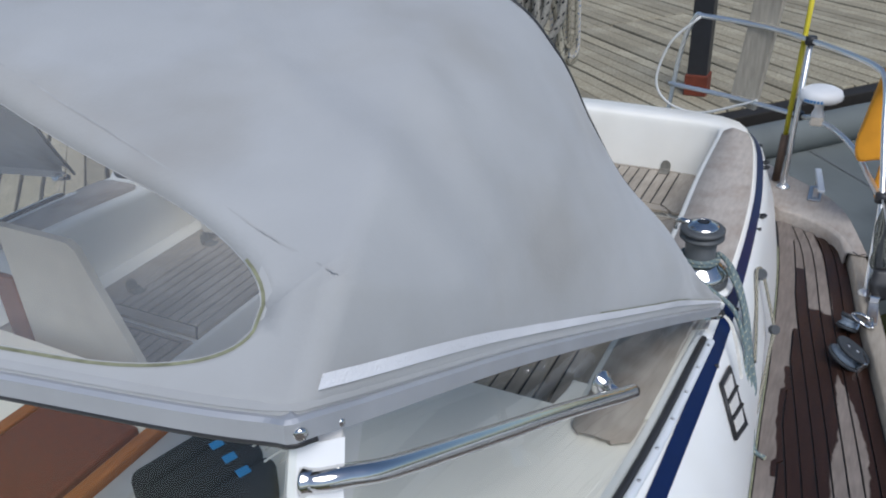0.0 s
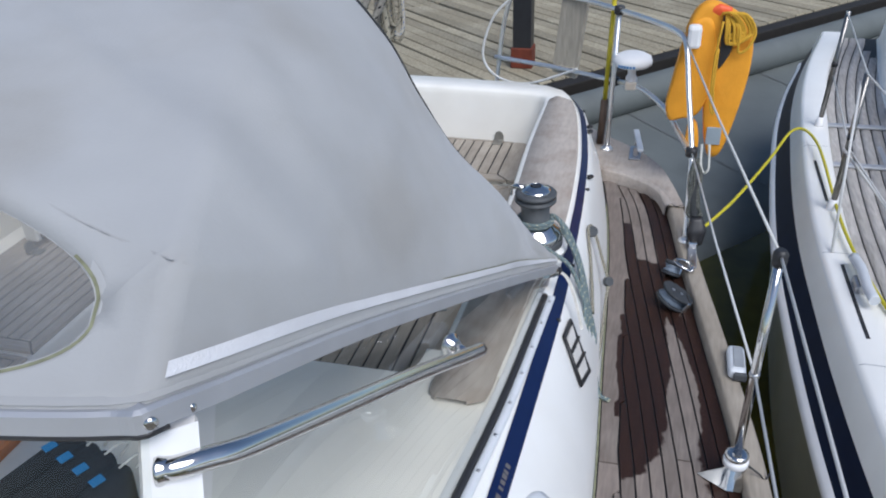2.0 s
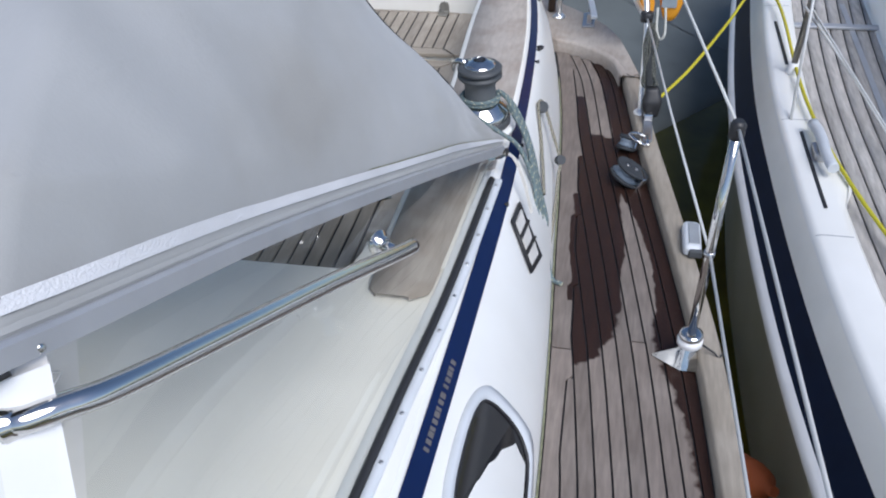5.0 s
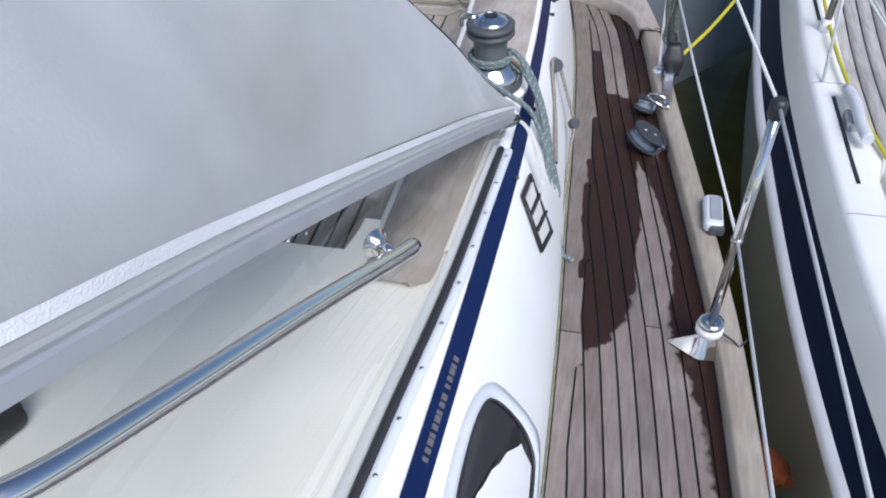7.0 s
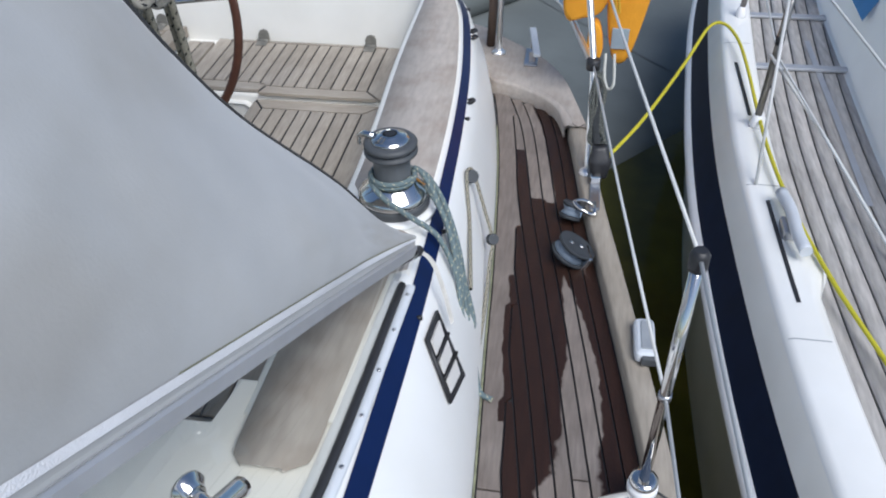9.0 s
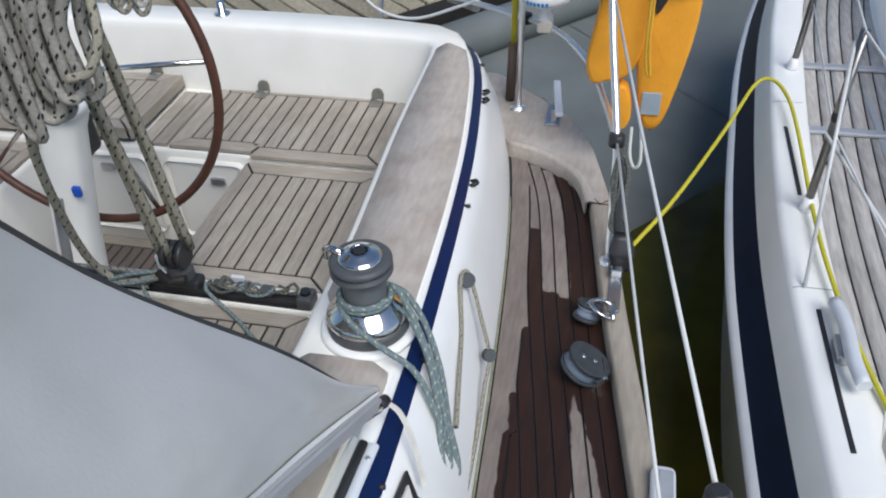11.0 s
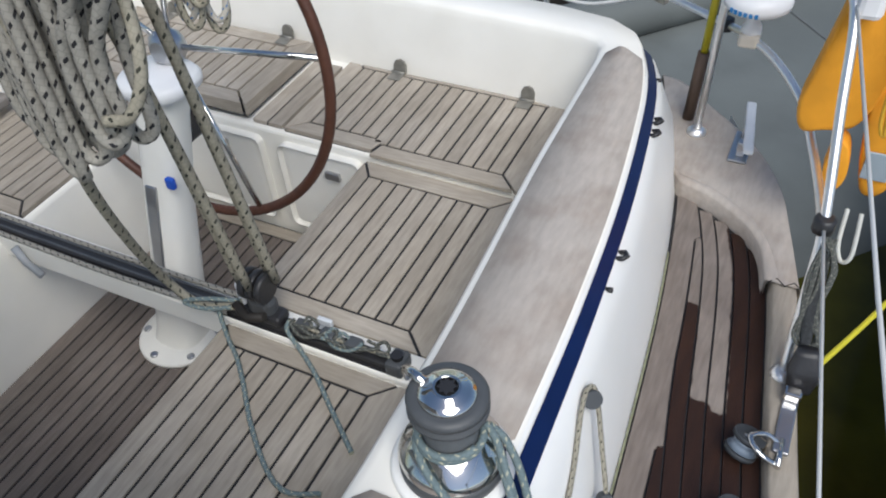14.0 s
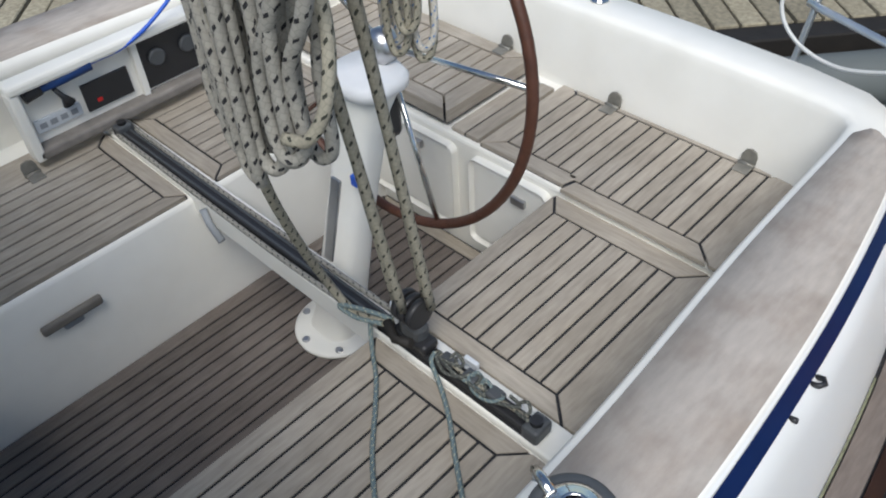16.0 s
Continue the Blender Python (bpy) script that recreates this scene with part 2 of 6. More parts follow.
# ---- more materials ----
def uv_mat(name, base_col, fleck, rough=0.85, kind="fleck", fleck2=None):
    """Braided rope: flecks that spiral round it, from the UV of its tube."""
    m = bpy.data.materials.new(name)
    m.use_nodes = True
    nt = m.node_tree
    b = nt.nodes["Principled BSDF"]
    b.inputs["Roughness"].default_value = rough
    uv = nt.nodes.new("ShaderNodeUVMap")
    mp = nt.nodes.new("ShaderNodeMapping")
    mp.inputs["Rotation"].default_value = (0, 0, radians(28))
    mp.inputs["Scale"].default_value = (1.0, 1.0, 1.0)
    nt.links.new(uv.outputs[0], mp.inputs["Vector"])
    br = nt.nodes.new("ShaderNodeTexBrick")
    br.inputs["Scale"].default_value = 1.0
    br.inputs["Brick Width"].default_value, br.inputs["Row Height"].default_value = 0.55, 0.5
    br.inputs["Mortar Size"].default_value = 0.04
    br.inputs["Color1"].default_value = (*base_col, 1)
    br.inputs["Color2"].default_value = (*[c * 0.88 for c in base_col], 1)
    br.inputs["Mortar"].default_value = (*[c * 0.78 for c in base_col], 1)
    nt.links.new(mp.outputs[0], br.inputs["Vector"])
    vo = nt.nodes.new("ShaderNodeTexChecker")
    vo.inputs["Scale"].default_value = 1.0
    mp2 = nt.nodes.new("ShaderNodeMapping")
    mp2.inputs["Rotation"].default_value = (0, 0, radians(-24))
    mp2.inputs["Scale"].default_value = (1.5, 0.64, 1.0)
    nt.links.new(uv.outputs[0], mp2.inputs["Vector"])
    sep = nt.nodes.new("ShaderNodeSeparateXYZ")
    nt.links.new(mp2.outputs[0], sep.inputs[0])
    fr = nt.nodes.new("ShaderNodeMath")
    fr.operation = "FRACT"
    nt.links.new(sep.outputs["Y"], fr.inputs[0])
    lt = nt.nodes.new("ShaderNodeMath")
    lt.operation = "LESS_THAN"
    lt.inputs[1].default_value = 0.21
    nt.links.new(fr.outputs[0], lt.inputs[0])
    fx = nt.nodes.new("ShaderNodeMath")
    fx.operation = "FRACT"
    nt.links.new(sep.outputs["X"], fx.inputs[0])
    lx = nt.nodes.new("ShaderNodeMath")
    lx.operation = "LESS_THAN"
    lx.inputs[1].default_value = 0.56
    nt.links.new(fx.outputs[0], lx.inputs[0])
    an = nt.nodes.new("ShaderNodeMath")
    an.operation = "MULTIPLY"
    nt.links.new(lt.outputs[0], an.inputs[0])
    nt.links.new(lx.outputs[0], an.inputs[1])
    mx = nt.nodes.new("ShaderNodeMix")
    mx.data_type = "RGBA"
    nt.links.new(an.outputs[0], mx.inputs["Factor"])
    nt.links.new(br.outputs["Color"], mx.inputs["A"])
    mx.inputs["B"].default_value = (*fleck, 1)
    nt.links.new(mx.outputs["Result"], b.inputs["Base Color"])
    bp = nt.nodes.new("ShaderNodeBump")
    bp.inputs["Strength"].default_value, bp.inputs["Distance"].default_value = 0.6, 0.002
    nt.links.new(br.outputs["Fac"], bp.inputs["Height"])
    bp.invert = True
    nt.links.new(bp.outputs[0], b.inputs["Normal"])
    return m


ROPE_BLACK = uv_mat("grey_rope_black_fleck", (0.34, 0.325, 0.285), (0.015, 0.015, 0.018))
ROPE_GREEN = uv_mat("grey_rope_green_fleck", (0.34, 0.315, 0.245), (0.035, 0.036, 0.026))
ROPE_BLUE = uv_mat("blue_green_rope", (0.16, 0.215, 0.225), (0.40, 0.40, 0.30))
ROPE_DARK = uv_mat("grimy_dark_rope", (0.085, 0.09, 0.08), (0.24, 0.24, 0.20))
ROPE_WHITE = uv_mat("white_rope", (0.62, 0.58, 0.50), (0.10, 0.20, 0.40))
ROPE_YELLOW = uv_mat("yellow_rope", (0.62, 0.56, 0.03), (0.50, 0.46, 0.05))
ROPE_ORANGE = uv_mat("orange_yellow_rope", (0.75, 0.42, 0.03), (0.60, 0.36, 0.05))
WIRE = mat("white_wire", (0.62, 0.62, 0.60), 0.4, var=0.08)
CABLE_BLUE = mat("blue_cable", (0.02, 0.10, 0.55), 0.45, var=0.08)
LEATHER = mat("brown_leather", (0.085, 0.032, 0.018), 0.5, var=0.25, scale=30, bump=0.05, bscale=150)
WOOD_GREY = mat("grey_timber", (0.285, 0.25, 0.175), 0.85, var=0.35, scale=6, stretch=(6, 6, 6), bump=0.08, bscale=30, rnd=0.2,
                second=(0.40, 0.36, 0.265), amount=0.7, sscale=2)
# near black: shade below the pontoon planks and inside the cabin is in the colour
WOOD_DARK = mat("dark_shaded_timber", (0.016, 0.013, 0.010), 0.7, var=0.3, bump=0.05)
PVC_GREY = mat("grey_pvc", (0.135, 0.150, 0.147), 0.65, var=0.2, scale=3, bump=0.02, bscale=20, second=(0.10, 0.113, 0.108), amount=0.6, sscale=1.5)
NAVY_HULL = mat("navy_gelcoat", (0.004, 0.010, 0.030), 0.45, var=0.15, bump=0.003, spec=0.08)
RUST = mat("red_oxide_paint", (0.15, 0.032, 0.014), 0.8, var=0.4, scale=9)
GOLD = mat("gold_print", (0.13, 0.12, 0.12), 0.5)
TAPE = mat("white_tape", (0.78, 0.78, 0.80), 0.6, var=0.05, bump=0.05, bscale=250)
GREEN_LINE = mat("algae_line", (0.20, 0.205, 0.13), 0.9, var=0.4, scale=40)
PLY = mat("pale_plywood", (0.40, 0.36, 0.29), 0.8, var=0.25, scale=8, stretch=(6, 6, 1), bump=0.04)
ORANGE = mat("orange_cap", (0.85, 0.12, 0.03), 0.5, var=0.1)
GREYPL = mat("grey_plastic", (0.30, 0.32, 0.34), 0.45, var=0.1)
PALEPL = mat("pale_grey_plastic", (0.62, 0.65, 0.68), 0.35, var=0.06)
BLUE_PRINT = mat("blue_print", (0.02, 0.20, 0.48), 0.5, var=0.1)
DARKGLASS = mat("dark_acrylic", (0.02, 0.02, 0.022), 0.06, var=0.1, bump=0.0)
RED = mat("red_plastic", (0.5, 0.02, 0.02), 0.4)

# teak that is dark where it is wet: the mesh carries where
DECK_TEAK = mat("deck_teak", (0.205, 0.172, 0.150), 0.72, var=0.2, scale=9, stretch=(9, 1.2, 9), bump=0.05, bscale=60, rnd=0.14,
                second=(0.29, 0.252, 0.222), amount=0.6, sscale=5)
nt = DECK_TEAK.node_tree
bs = nt.nodes["Principled BSDF"]
bs.inputs["Specular IOR Level"].default_value = 0.25
old = bs.inputs["Base Color"].links[0].from_socket
at = nt.nodes.new("ShaderNodeAttribute")
at.attribute_name = "wet"
nz = nt.nodes.new("ShaderNodeTexNoise")
nz.inputs["Scale"].default_value = 22
geo = nt.nodes.new("ShaderNodeNewGeometry")
nt.links.new(geo.outputs["Position"], nz.inputs["Vector"])
ad = nt.nodes.new("ShaderNodeMath")
ad.operation = "ADD"
nt.links.new(at.outputs["Fac"], ad.inputs[0])
nt.links.new(nz.outputs["Fac"], ad.inputs[1])
st = nt.nodes.new("ShaderNodeMapRange")
st.inputs["From Min"].default_value, st.inputs["From Max"].default_value = 0.90, 1.12
nt.links.new(ad.outputs[0], st.inputs["Value"])
mx = nt.nodes.new("ShaderNodeMix")
mx.data_type = "RGBA"
nt.links.new(st.outputs[0], mx.inputs["Factor"])
nt.links.new(old, mx.inputs["A"])
gw = nt.nodes.new("ShaderNodeTexNoise")
gw.inputs["Scale"].default_value = 7
cr = nt.nodes.new("ShaderNodeMix")
cr.data_type = "RGBA"
cr.inputs["A"].default_value, cr.inputs["B"].default_value = (0.017, 0.0105, 0.0090, 1), (0.046, 0.0215, 0.0145, 1)
mpw = nt.nodes.new("ShaderNodeMapping")
mpw.inputs["Scale"].default_value = (8, 1, 8)
nt.links.new(geo.outputs["Position"], mpw.inputs["Vector"])
nt.links.new(mpw.outputs[0], gw.inputs["Vector"])
nt.links.new(gw.outputs["Fac"], cr.inputs["Factor"])
nt.links.new(cr.outputs["Result"], mx.inputs["B"])
nt.links.new(mx.outputs["Result"], bs.inputs["Base Color"])
rr = nt.nodes.new("ShaderNodeMapRange")
rr.inputs["To Min"].default_value, rr.inputs["To Max"].default_value = 0.72, 0.3
nt.links.new(st.outputs[0], rr.inputs["Value"])
nt.links.new(rr.outputs[0], bs.inputs["Roughness"])


def rope_bm(bm, pts, r, sides=7, n=6, smooth=True):
    """A rope along a smooth curve, with UV: u turns round it, v runs in rope widths."""
    P = spline(pts, n) if smooth else [Vector(p) for p in pts]
    uvl = bm.loops.layers.uv.verify()
    rings, L, up, d0 = [], [], None, 0.0
    for i, p in enumerate(P):
        d = (P[min(i + 1, len(P) - 1)] - P[max(i - 1, 0)]).normalized()
        if i:
            d0 += (P[i] - P[i - 1]).length
        L.append(d0)
        if up is None:
            up = d.orthogonal().normalized()
        up = up - d * up.dot(d)
        up = up.normalized() if up.length > 1e-6 else d.orthogonal().normalized()
        s = d.cross(up)
        rings.append([bm.verts.new(p + r * (math.cos(a) * up + math.sin(a) * s)) for a in (2 * math.pi * k / sides for k in range(sides))])
    for i in range(len(P) - 1):
        for k in range(sides):
            k2 = (k + 1) % sides
            f = bm.faces.new((rings[i][k], rings[i][k2], rings[i + 1][k2], rings[i + 1][k]))
            f.smooth = True
            v0, v1 = L[i] / (2 * r), L[i + 1] / (2 * r)
            u0, u1 = 3 * k / sides, 3 * (k + 1) / sides
            for lp, q in zip(f.loops, ((u0, v0), (u1, v0), (u1, v1), (u0, v1))):
                lp[uvl].uv = q
    bm.faces.new(rings[0][::-1])
    bm.faces.new(rings[-1])
    return bm


# ---- the setting: water and its bed of weed ----
WATER = mat("green_water", (0.060, 0.056, 0.007), 0.10, spec=0.12, var=0.4, scale=2.2, bump=0.02, bscale=5, second=(0.105, 0.082, 0.010), amount=0.8, sscale=1.8)
bm = bmesh.new()
g = 600.0
bm.faces.new([bm.verts.new(p) for p in ((-g, -g, -1.0), (g, -g, -1.0), (g, g, -1.0), (-g, g, -1.0))])
thing("water", bm, WATER, "still murky green harbour water", "water", kind="structure")


# ---- the boat: topsides, deck, cabin sides ----
def mirror(p):
    return Vector((2 * XC - p[0], p[1], p[2]))


def topz(y):
    return curve_at([(-3.4, 0.50), (-1.9, 0.445), (-0.5, 0.395), (0.0, 0.365), (1.7, 0.355)], y)


def stripe_x(y):
    return curve_at([(-3.4, -0.10), (-2.0, -0.055), (-1.35, -0.032), (-0.8, -0.018), (-0.3, -0.01), (0.3, -0.018), (0.7, -0.036), (1.28, -0.102), (1.5, -0.15), (1.62, -0.20)], y)


def gasket(y):
    return curve_at([(-3.4, -0.24), (-2.2, -0.18), (-1.31, -0.114), (-0.88, -0.074), (-0.43, -0.052), (-0.25, -0.045)], y)


def side_profile(y):
    i0, c, top = inner(y), stripe_x(y), topz(y)
    return [Vector((i0, y, -0.012)), Vector((i0 - 0.028, y, 0.36 * top)), Vector((min(i0 - 0.075, lerp(i0, c, 0.62)), y, 0.72 * top)),
            Vector((c + 0.022, y, 0.89 * top)), Vector((c - 0.016, y, 0.975 * top)), Vector((c - 0.028, y, top))]


def side_point(y, f):
    """A point on the cabin's side, f from the deck (0) to the stripe (1), and the outward normal."""
    P = side_profile(y)[:4]
    k = min(int(f * 3), 2)
    a, b = P[k], P[k + 1]
    d = (b - a).normalized()
    return a.lerp(b, f * 3 - k), Vector((d.z, 0, -d.x)).normalized()


hull = base("sailing_boat", (0, 0, 0), "white sailing yacht with teak side decks and a navy stripe", "sailing boat")
YF = [-3.4 + 0.08 * i for i in range(63)] + [1.62]
YA = [-3.4 + 0.1 * i for i in range(54)]
for sgn in (1, -1):
    f = (lambda p: Vector(p)) if sgn == 1 else mirror
    bm = bmesh.new()
    loft(bm, [[f(p) for p in ((toe(y) - 0.2, y, -1.3), (toe(y) + 0.04, y, -0.6), (toe(y) + 0.075, y, -0.1), (toe(y) + 0.072, y, -0.01))] for y in YA], flip=sgn < 0)
    part("topsides", bm, GELCOAT, hull)
    bm = bmesh.new()
    loft(bm, [[f(p) for p in side_profile(y)] for y in YF], flip=sgn < 0)
    part("cabin_side", bm, GELCOAT, hull, smooth=True)
    bm = bmesh.new()
    rows = []
    for y in YF:
        P = side_profile(y)
        n = Vector((0.003, 0, 0.003))
        w = max(0.0, min(1.0, (y + 0.7) / 1.5))
        w = w * w * (3 - 2 * w)
        rows.append([f(p + n) for p in (P[3].lerp(P[4], 0.42 * w), P[3].lerp(P[4], 0.72), P[4].lerp(P[5], 0.02 + 0.55 * w))])
    loft(bm, rows, flip=sgn < 0)
    st_ob = part("stripe", bm, NAVY, hull, "navy blue painted stripe")
    if sgn == 1:
        for k in range(14):
            y = -1.36 + 0.0185 * k + (0.012 if k > 8 else 0)
            P, P1 = side_profile(y), side_profile(y + 0.010 + 0.003 * (k % 3))
            n = Vector((0.0036, 0, 0.0042))
            bm = bmesh.new()
            loft(bm, [[P[3].lerp(P[4], 0.34) + n, P[3].lerp(P[4], 0.62) + n], [P1[3].lerp(P1[4], 0.34) + n, P1[3].lerp(P1[4], 0.62) + n]])
            part("print_bar", bm, GOLD, st_ob, "small gold print")
    bm = bmesh.new()
    loft(bm, [[f((inner(y) - 0.03, y, -0.008)), f((toe(y) + 0.03, y, -0.008))] for y in YA], flip=sgn > 0)
    part("deck", bm, CAULK, hull)
    # flange on which the windscreen stands
    bm = bmesh.new()
    loft(bm, [[f((stripe_x(y) - 0.028, y, topz(y))), f((gasket(y), y, topz(y) + 0.006)), f((gasket(y) - 0.03, y, topz(y) + 0.004)), f((gasket(y) - 0.06, y, topz(y) - 0.05))]
              for y in [-3.4 + 0.1 * i for i in range(32)]], flip=sgn < 0)
    part("flange", bm, GELCOAT, hull)
    # coaming and transom coaming as one sweep to the centre line
    ST = [((-0.30, -0.8), (stripe_x(-0.8) - 0.028, -0.8))]
    for i in range(25):
        y = -0.7 + 0.092 * i
        ST.append(((curve_at([(-0.7, -0.30), (0.2, -0.305), (1.0, -0.338), (1.55, -0.345)], y), y), (stripe_x(y) - 0.028, y)))
    ST += [((-0.352, 1.585), (-0.222, 1.625)), ((-0.375, 1.618), (-0.262, 1.71)), ((-0.43, 1.638), (-0.36, 1.775)), ((-0.6, 1.65), (-0.56, 1.808)),
           ((-1.0, 1.665), (-1.0, 1.83)), ((XC, 1.67), (XC, 1.835))]
    bm = bmesh.new()
    rows = []
    for k, (i, o) in enumerate(ST):
        side = max(0.0, min(1.0, (1.60 - i[1]) / 0.06))
        bx, by = (0.075 * side, -0.06 * (1 - side))
        if k > 25:
            bx = -0.02
        zt = topz(i[1])
        I, O = Vector((i[0], i[1], zt)), Vector((o[0], o[1], zt))
        m = (O - I).normalized()
        rows.append([f(p) for p in (O + Vector((0, 0, -0.30)) if k > 26 else O + Vector((0, 0, -0.002)), O + Vector((0, 0, -0.012)) if k > 26 else O, O - m * 0.012 + Vector((0, 0, 0.004)),
                                    I + m * 0.03 + Vector((0, 0, 0.004)), I + m * 0.01, I + Vector((0, 0, -0.014)), I - m * 0.004 + Vector((0, 0, -0.04)),
                                    Vector((i[0] + bx, i[1] + by, SEAT + 0.02)), Vector((i[0] + bx, i[1] + by, SEAT - 0.05)))])
    loft(bm, rows, flip=sgn < 0)
    part("coaming", bm, CREAM, hull, smooth=True)
    # teak caps on the coaming
    for y0, y1 in ((0.045, 1.585), (-0.93, -0.115)):
        bm = bmesh.new()
        rows = []
        n = 30
        for k in range(n + 1):
            t = k / n
            y = lerp(y0, y1, t)
            a = curve_at([(-0.7, -0.30), (0.2, -0.305), (1.0, -0.338), (1.55, -0.345)], y) + 0.024
            b = min(stripe_x(y) - 0.037, gasket(y) - 0.04 if y < -0.3 else 9.0)
            r = 0.045
            e = min(y - y0, y1 - y)
            cut = r - math.sqrt(max(r * r - (r - min(e, r)) ** 2, 0))
            z = topz(y) + 0.004
            a2, b2 = a + cut * 0.6, b - cut
            rows.append([f(p) for p in ((a2, y, z - 0.004), (a2 + 0.002, y, z + 0.007), (lerp(a2, b2, 0.5), y, z + 0.009), (b2 - 0.002, y, z + 0.007), (b2, y, z - 0.004))])
        loft(bm, rows, flip=sgn > 0)
        part("coaming_cap", bm, SMOOTH_TEAK, hull, "bleached teak coaming cap", smooth=False)
    # seat fronts
    bm = bmesh.new()
    for y0, y1 in ((-0.87, 1.12),):
        loft(bm, [[f(p) for p in ((-0.20, y, SEAT - 0.016), (-0.99, y, SEAT - 0.016), (-1.003, y, SEAT - 0.022), (-1.008, y, SEAT - 0.04), (-1.045, y, SOLE - 0.02))] for y in (y0, y1)], flip=sgn < 0)
    part("seat_base", bm, CREAM, hull)
    # toe rail
    bm = bmesh.new()
    rows = []
    for y in [-3.4 + 0.1 * i for i in range(45)] + [1.075]:
        t = toe(y)
        rows.append([f(p) for p in ((t, y, -0.01), (t + 0.004, y, 0.042), (t + 0.012, y, 0.048), (t + 0.063, y, 0.048), (t + 0.071, y, 0.042), (t + 0.075, y, -0.03))])
    loft(bm, rows, flip=sgn < 0)
    part("toe_rail", bm, TEAK, hull, "bleached teak toe rail")
    # quarter board behind the side deck
    bm = bmesh.new()
    fr = spline([(-0.035, 1.43), (0.0, 1.385), (0.044, 1.368), (0.11, 1.342), (0.19, 1.288), (0.25, 1.23), (0.292, 1.156), (0.325, 1.035)], 5)
    bk = spline([(-0.21, 1.99), (-0.126, 1.965), (0.005, 1.84), (0.145, 1.71), (0.24, 1.58), (0.304, 1.45), (0.35, 1.29), (0.415, 1.035)], 5)
    loft(bm, [[f((p.x, p.y, -0.01)) for p in fr], [f((p.x, p.y, 0.046)) for p in fr], [f((lerp(p.x, q.x, 0.12), lerp(p.y, q.y, 0.12), 0.056)) for p, q in zip(fr, bk)],
              [f((lerp(p.x, q.x, 0.94), lerp(p.y, q.y, 0.94), 0.056)) for p, q in zip(fr, bk)], [f((q.x, q.y, 0.046)) for q in bk], [f((q.x, q.y, -0.12)) for q in bk]], flip=sgn < 0)
    qb = part("quarter_board", bm, SMOOTH_TEAK, hull, "bleached teak quarter board")
    # raised lip along its front and the zigzag joint to the toe rail
    bm = bmesh.new()
    lip = []
    for p, q in zip(fr, bk):
        d = Vector((q.x - p.x, q.y - p.y, 0)).normalized()
        a = Vector((p.x, p.y, 0)) - d * 0.006
        lip.append([f(a + Vector((0, 0, z)) + d * w) for w, z in ((0, -0.012), (0, 0.050), (0.006, 0.0585), (0.026, 0.0605), (0.038, 0.057))])
    loft(bm, [list(r) for r in zip(*lip)], flip=sgn < 0)
    part("lip", bm, SMOOTH_TEAK, qb, "raised front lip", smooth=False)
    bm = bmesh.new()
    tube(bm, [f((lerp(0.328, 0.418, k / 4), 1.04 + (0.012 if k % 2 else -0.012), 0.0585)) for k in range(5)], 0.0016, 6)
    part("joint", bm, CAULK, qb, "dark zigzag joint")
bm = bmesh.new()
loft(bm, [[(2 * XC + 0.25, 1.98, z), (XC, 2.08, z), (-0.25, 1.98, z)] for z in (-1.2, 0.02)])
loft(bm, [[(2 * XC + 0.25, 1.98, 0.02), (XC, 2.08, 0.02), (-0.25, 1.98, 0.02)], [(2 * XC + 0.25, 1.7, 0.04), (XC, 1.7, 0.04), (-0.25, 1.7, 0.04)]])
part("transom", bm, GELCOAT, hull)
part("sole_base", boxed(-1.89, -1.02, -0.8, 1.16, SOLE - 0.06, SOLE - 0.014), CAULK, hull)
part("helm_seat_base", boxed(-2.55, -0.36, 1.115, 1.70, -0.5, SEAT + 0.012, 0.012), CREAM, hull)
part("traveller_bridge", boxed(-2.56, -0.33, 0.322, 0.418, -0.03, SEAT + 0.004, 0.008), CREAM, hull)
bm = bmesh.new()
RO = ((-2.85, -3.4), (-0.09, -3.4), (-0.09, -0.70), (-0.34, -0.70), (-0.34, -0.84), (-1.26, -0.84), (-1.26, -1.22), (-2.16, -1.22), (-2.16, -0.84), (-2.57, -0.84), (-2.57, -0.70), (-2.85, -0.70))
rr = loft(bm, [[(x, y, z) for x, y in RO] for z in (0.25, 0.403)], closed=True)
bm.faces.new(rr[0][::-1])
bm.faces.new(rr[1])
for fc in bm.faces:
    fc.smooth = False
bmesh.ops.bevel(bm, geom=[e for e in bm.edges if all(v.co.z > 0.4 for v in e.verts)], offset=0.012, segments=3, affect="EDGES", profile=0.5)
part("coachroof", bm, CREAM, hull)
bm = boxed(-1.89, -1.02, -0.80, -0.76, SOLE - 0.02, 0.03, 0.004)
part("bulkhead", bm, CREAM, hull)
for x in (-2.45, -0.46):
    part("seat_end", boxed(min(x, x + (0.56 if x < -1 else -0.56)), max(x, x + (0.56 if x < -1 else -0.56)), -0.87, -0.845, SOLE, -0.03, 0.004), CREAM, hull)
# recessed joint lines and latches of the helm seat's front
for x0, x1, lx, lz in ((-1.98, -1.44, -1.62, -0.02), (-1.36, -1.02, -1.136, -0.045)):
    lid = part("locker_lid", boxed(x0, x1, 1.094, 1.113, -0.34, 0.035, 0.03, 4), CREAM, hull)
    bm = boxed(lx - 0.03, lx + 0.03, 1.078, 1.096, lz - 0.016, lz + 0.014, 0.004)
    part("latch", bm, STEEL_DULL, lid, "steel push latch")


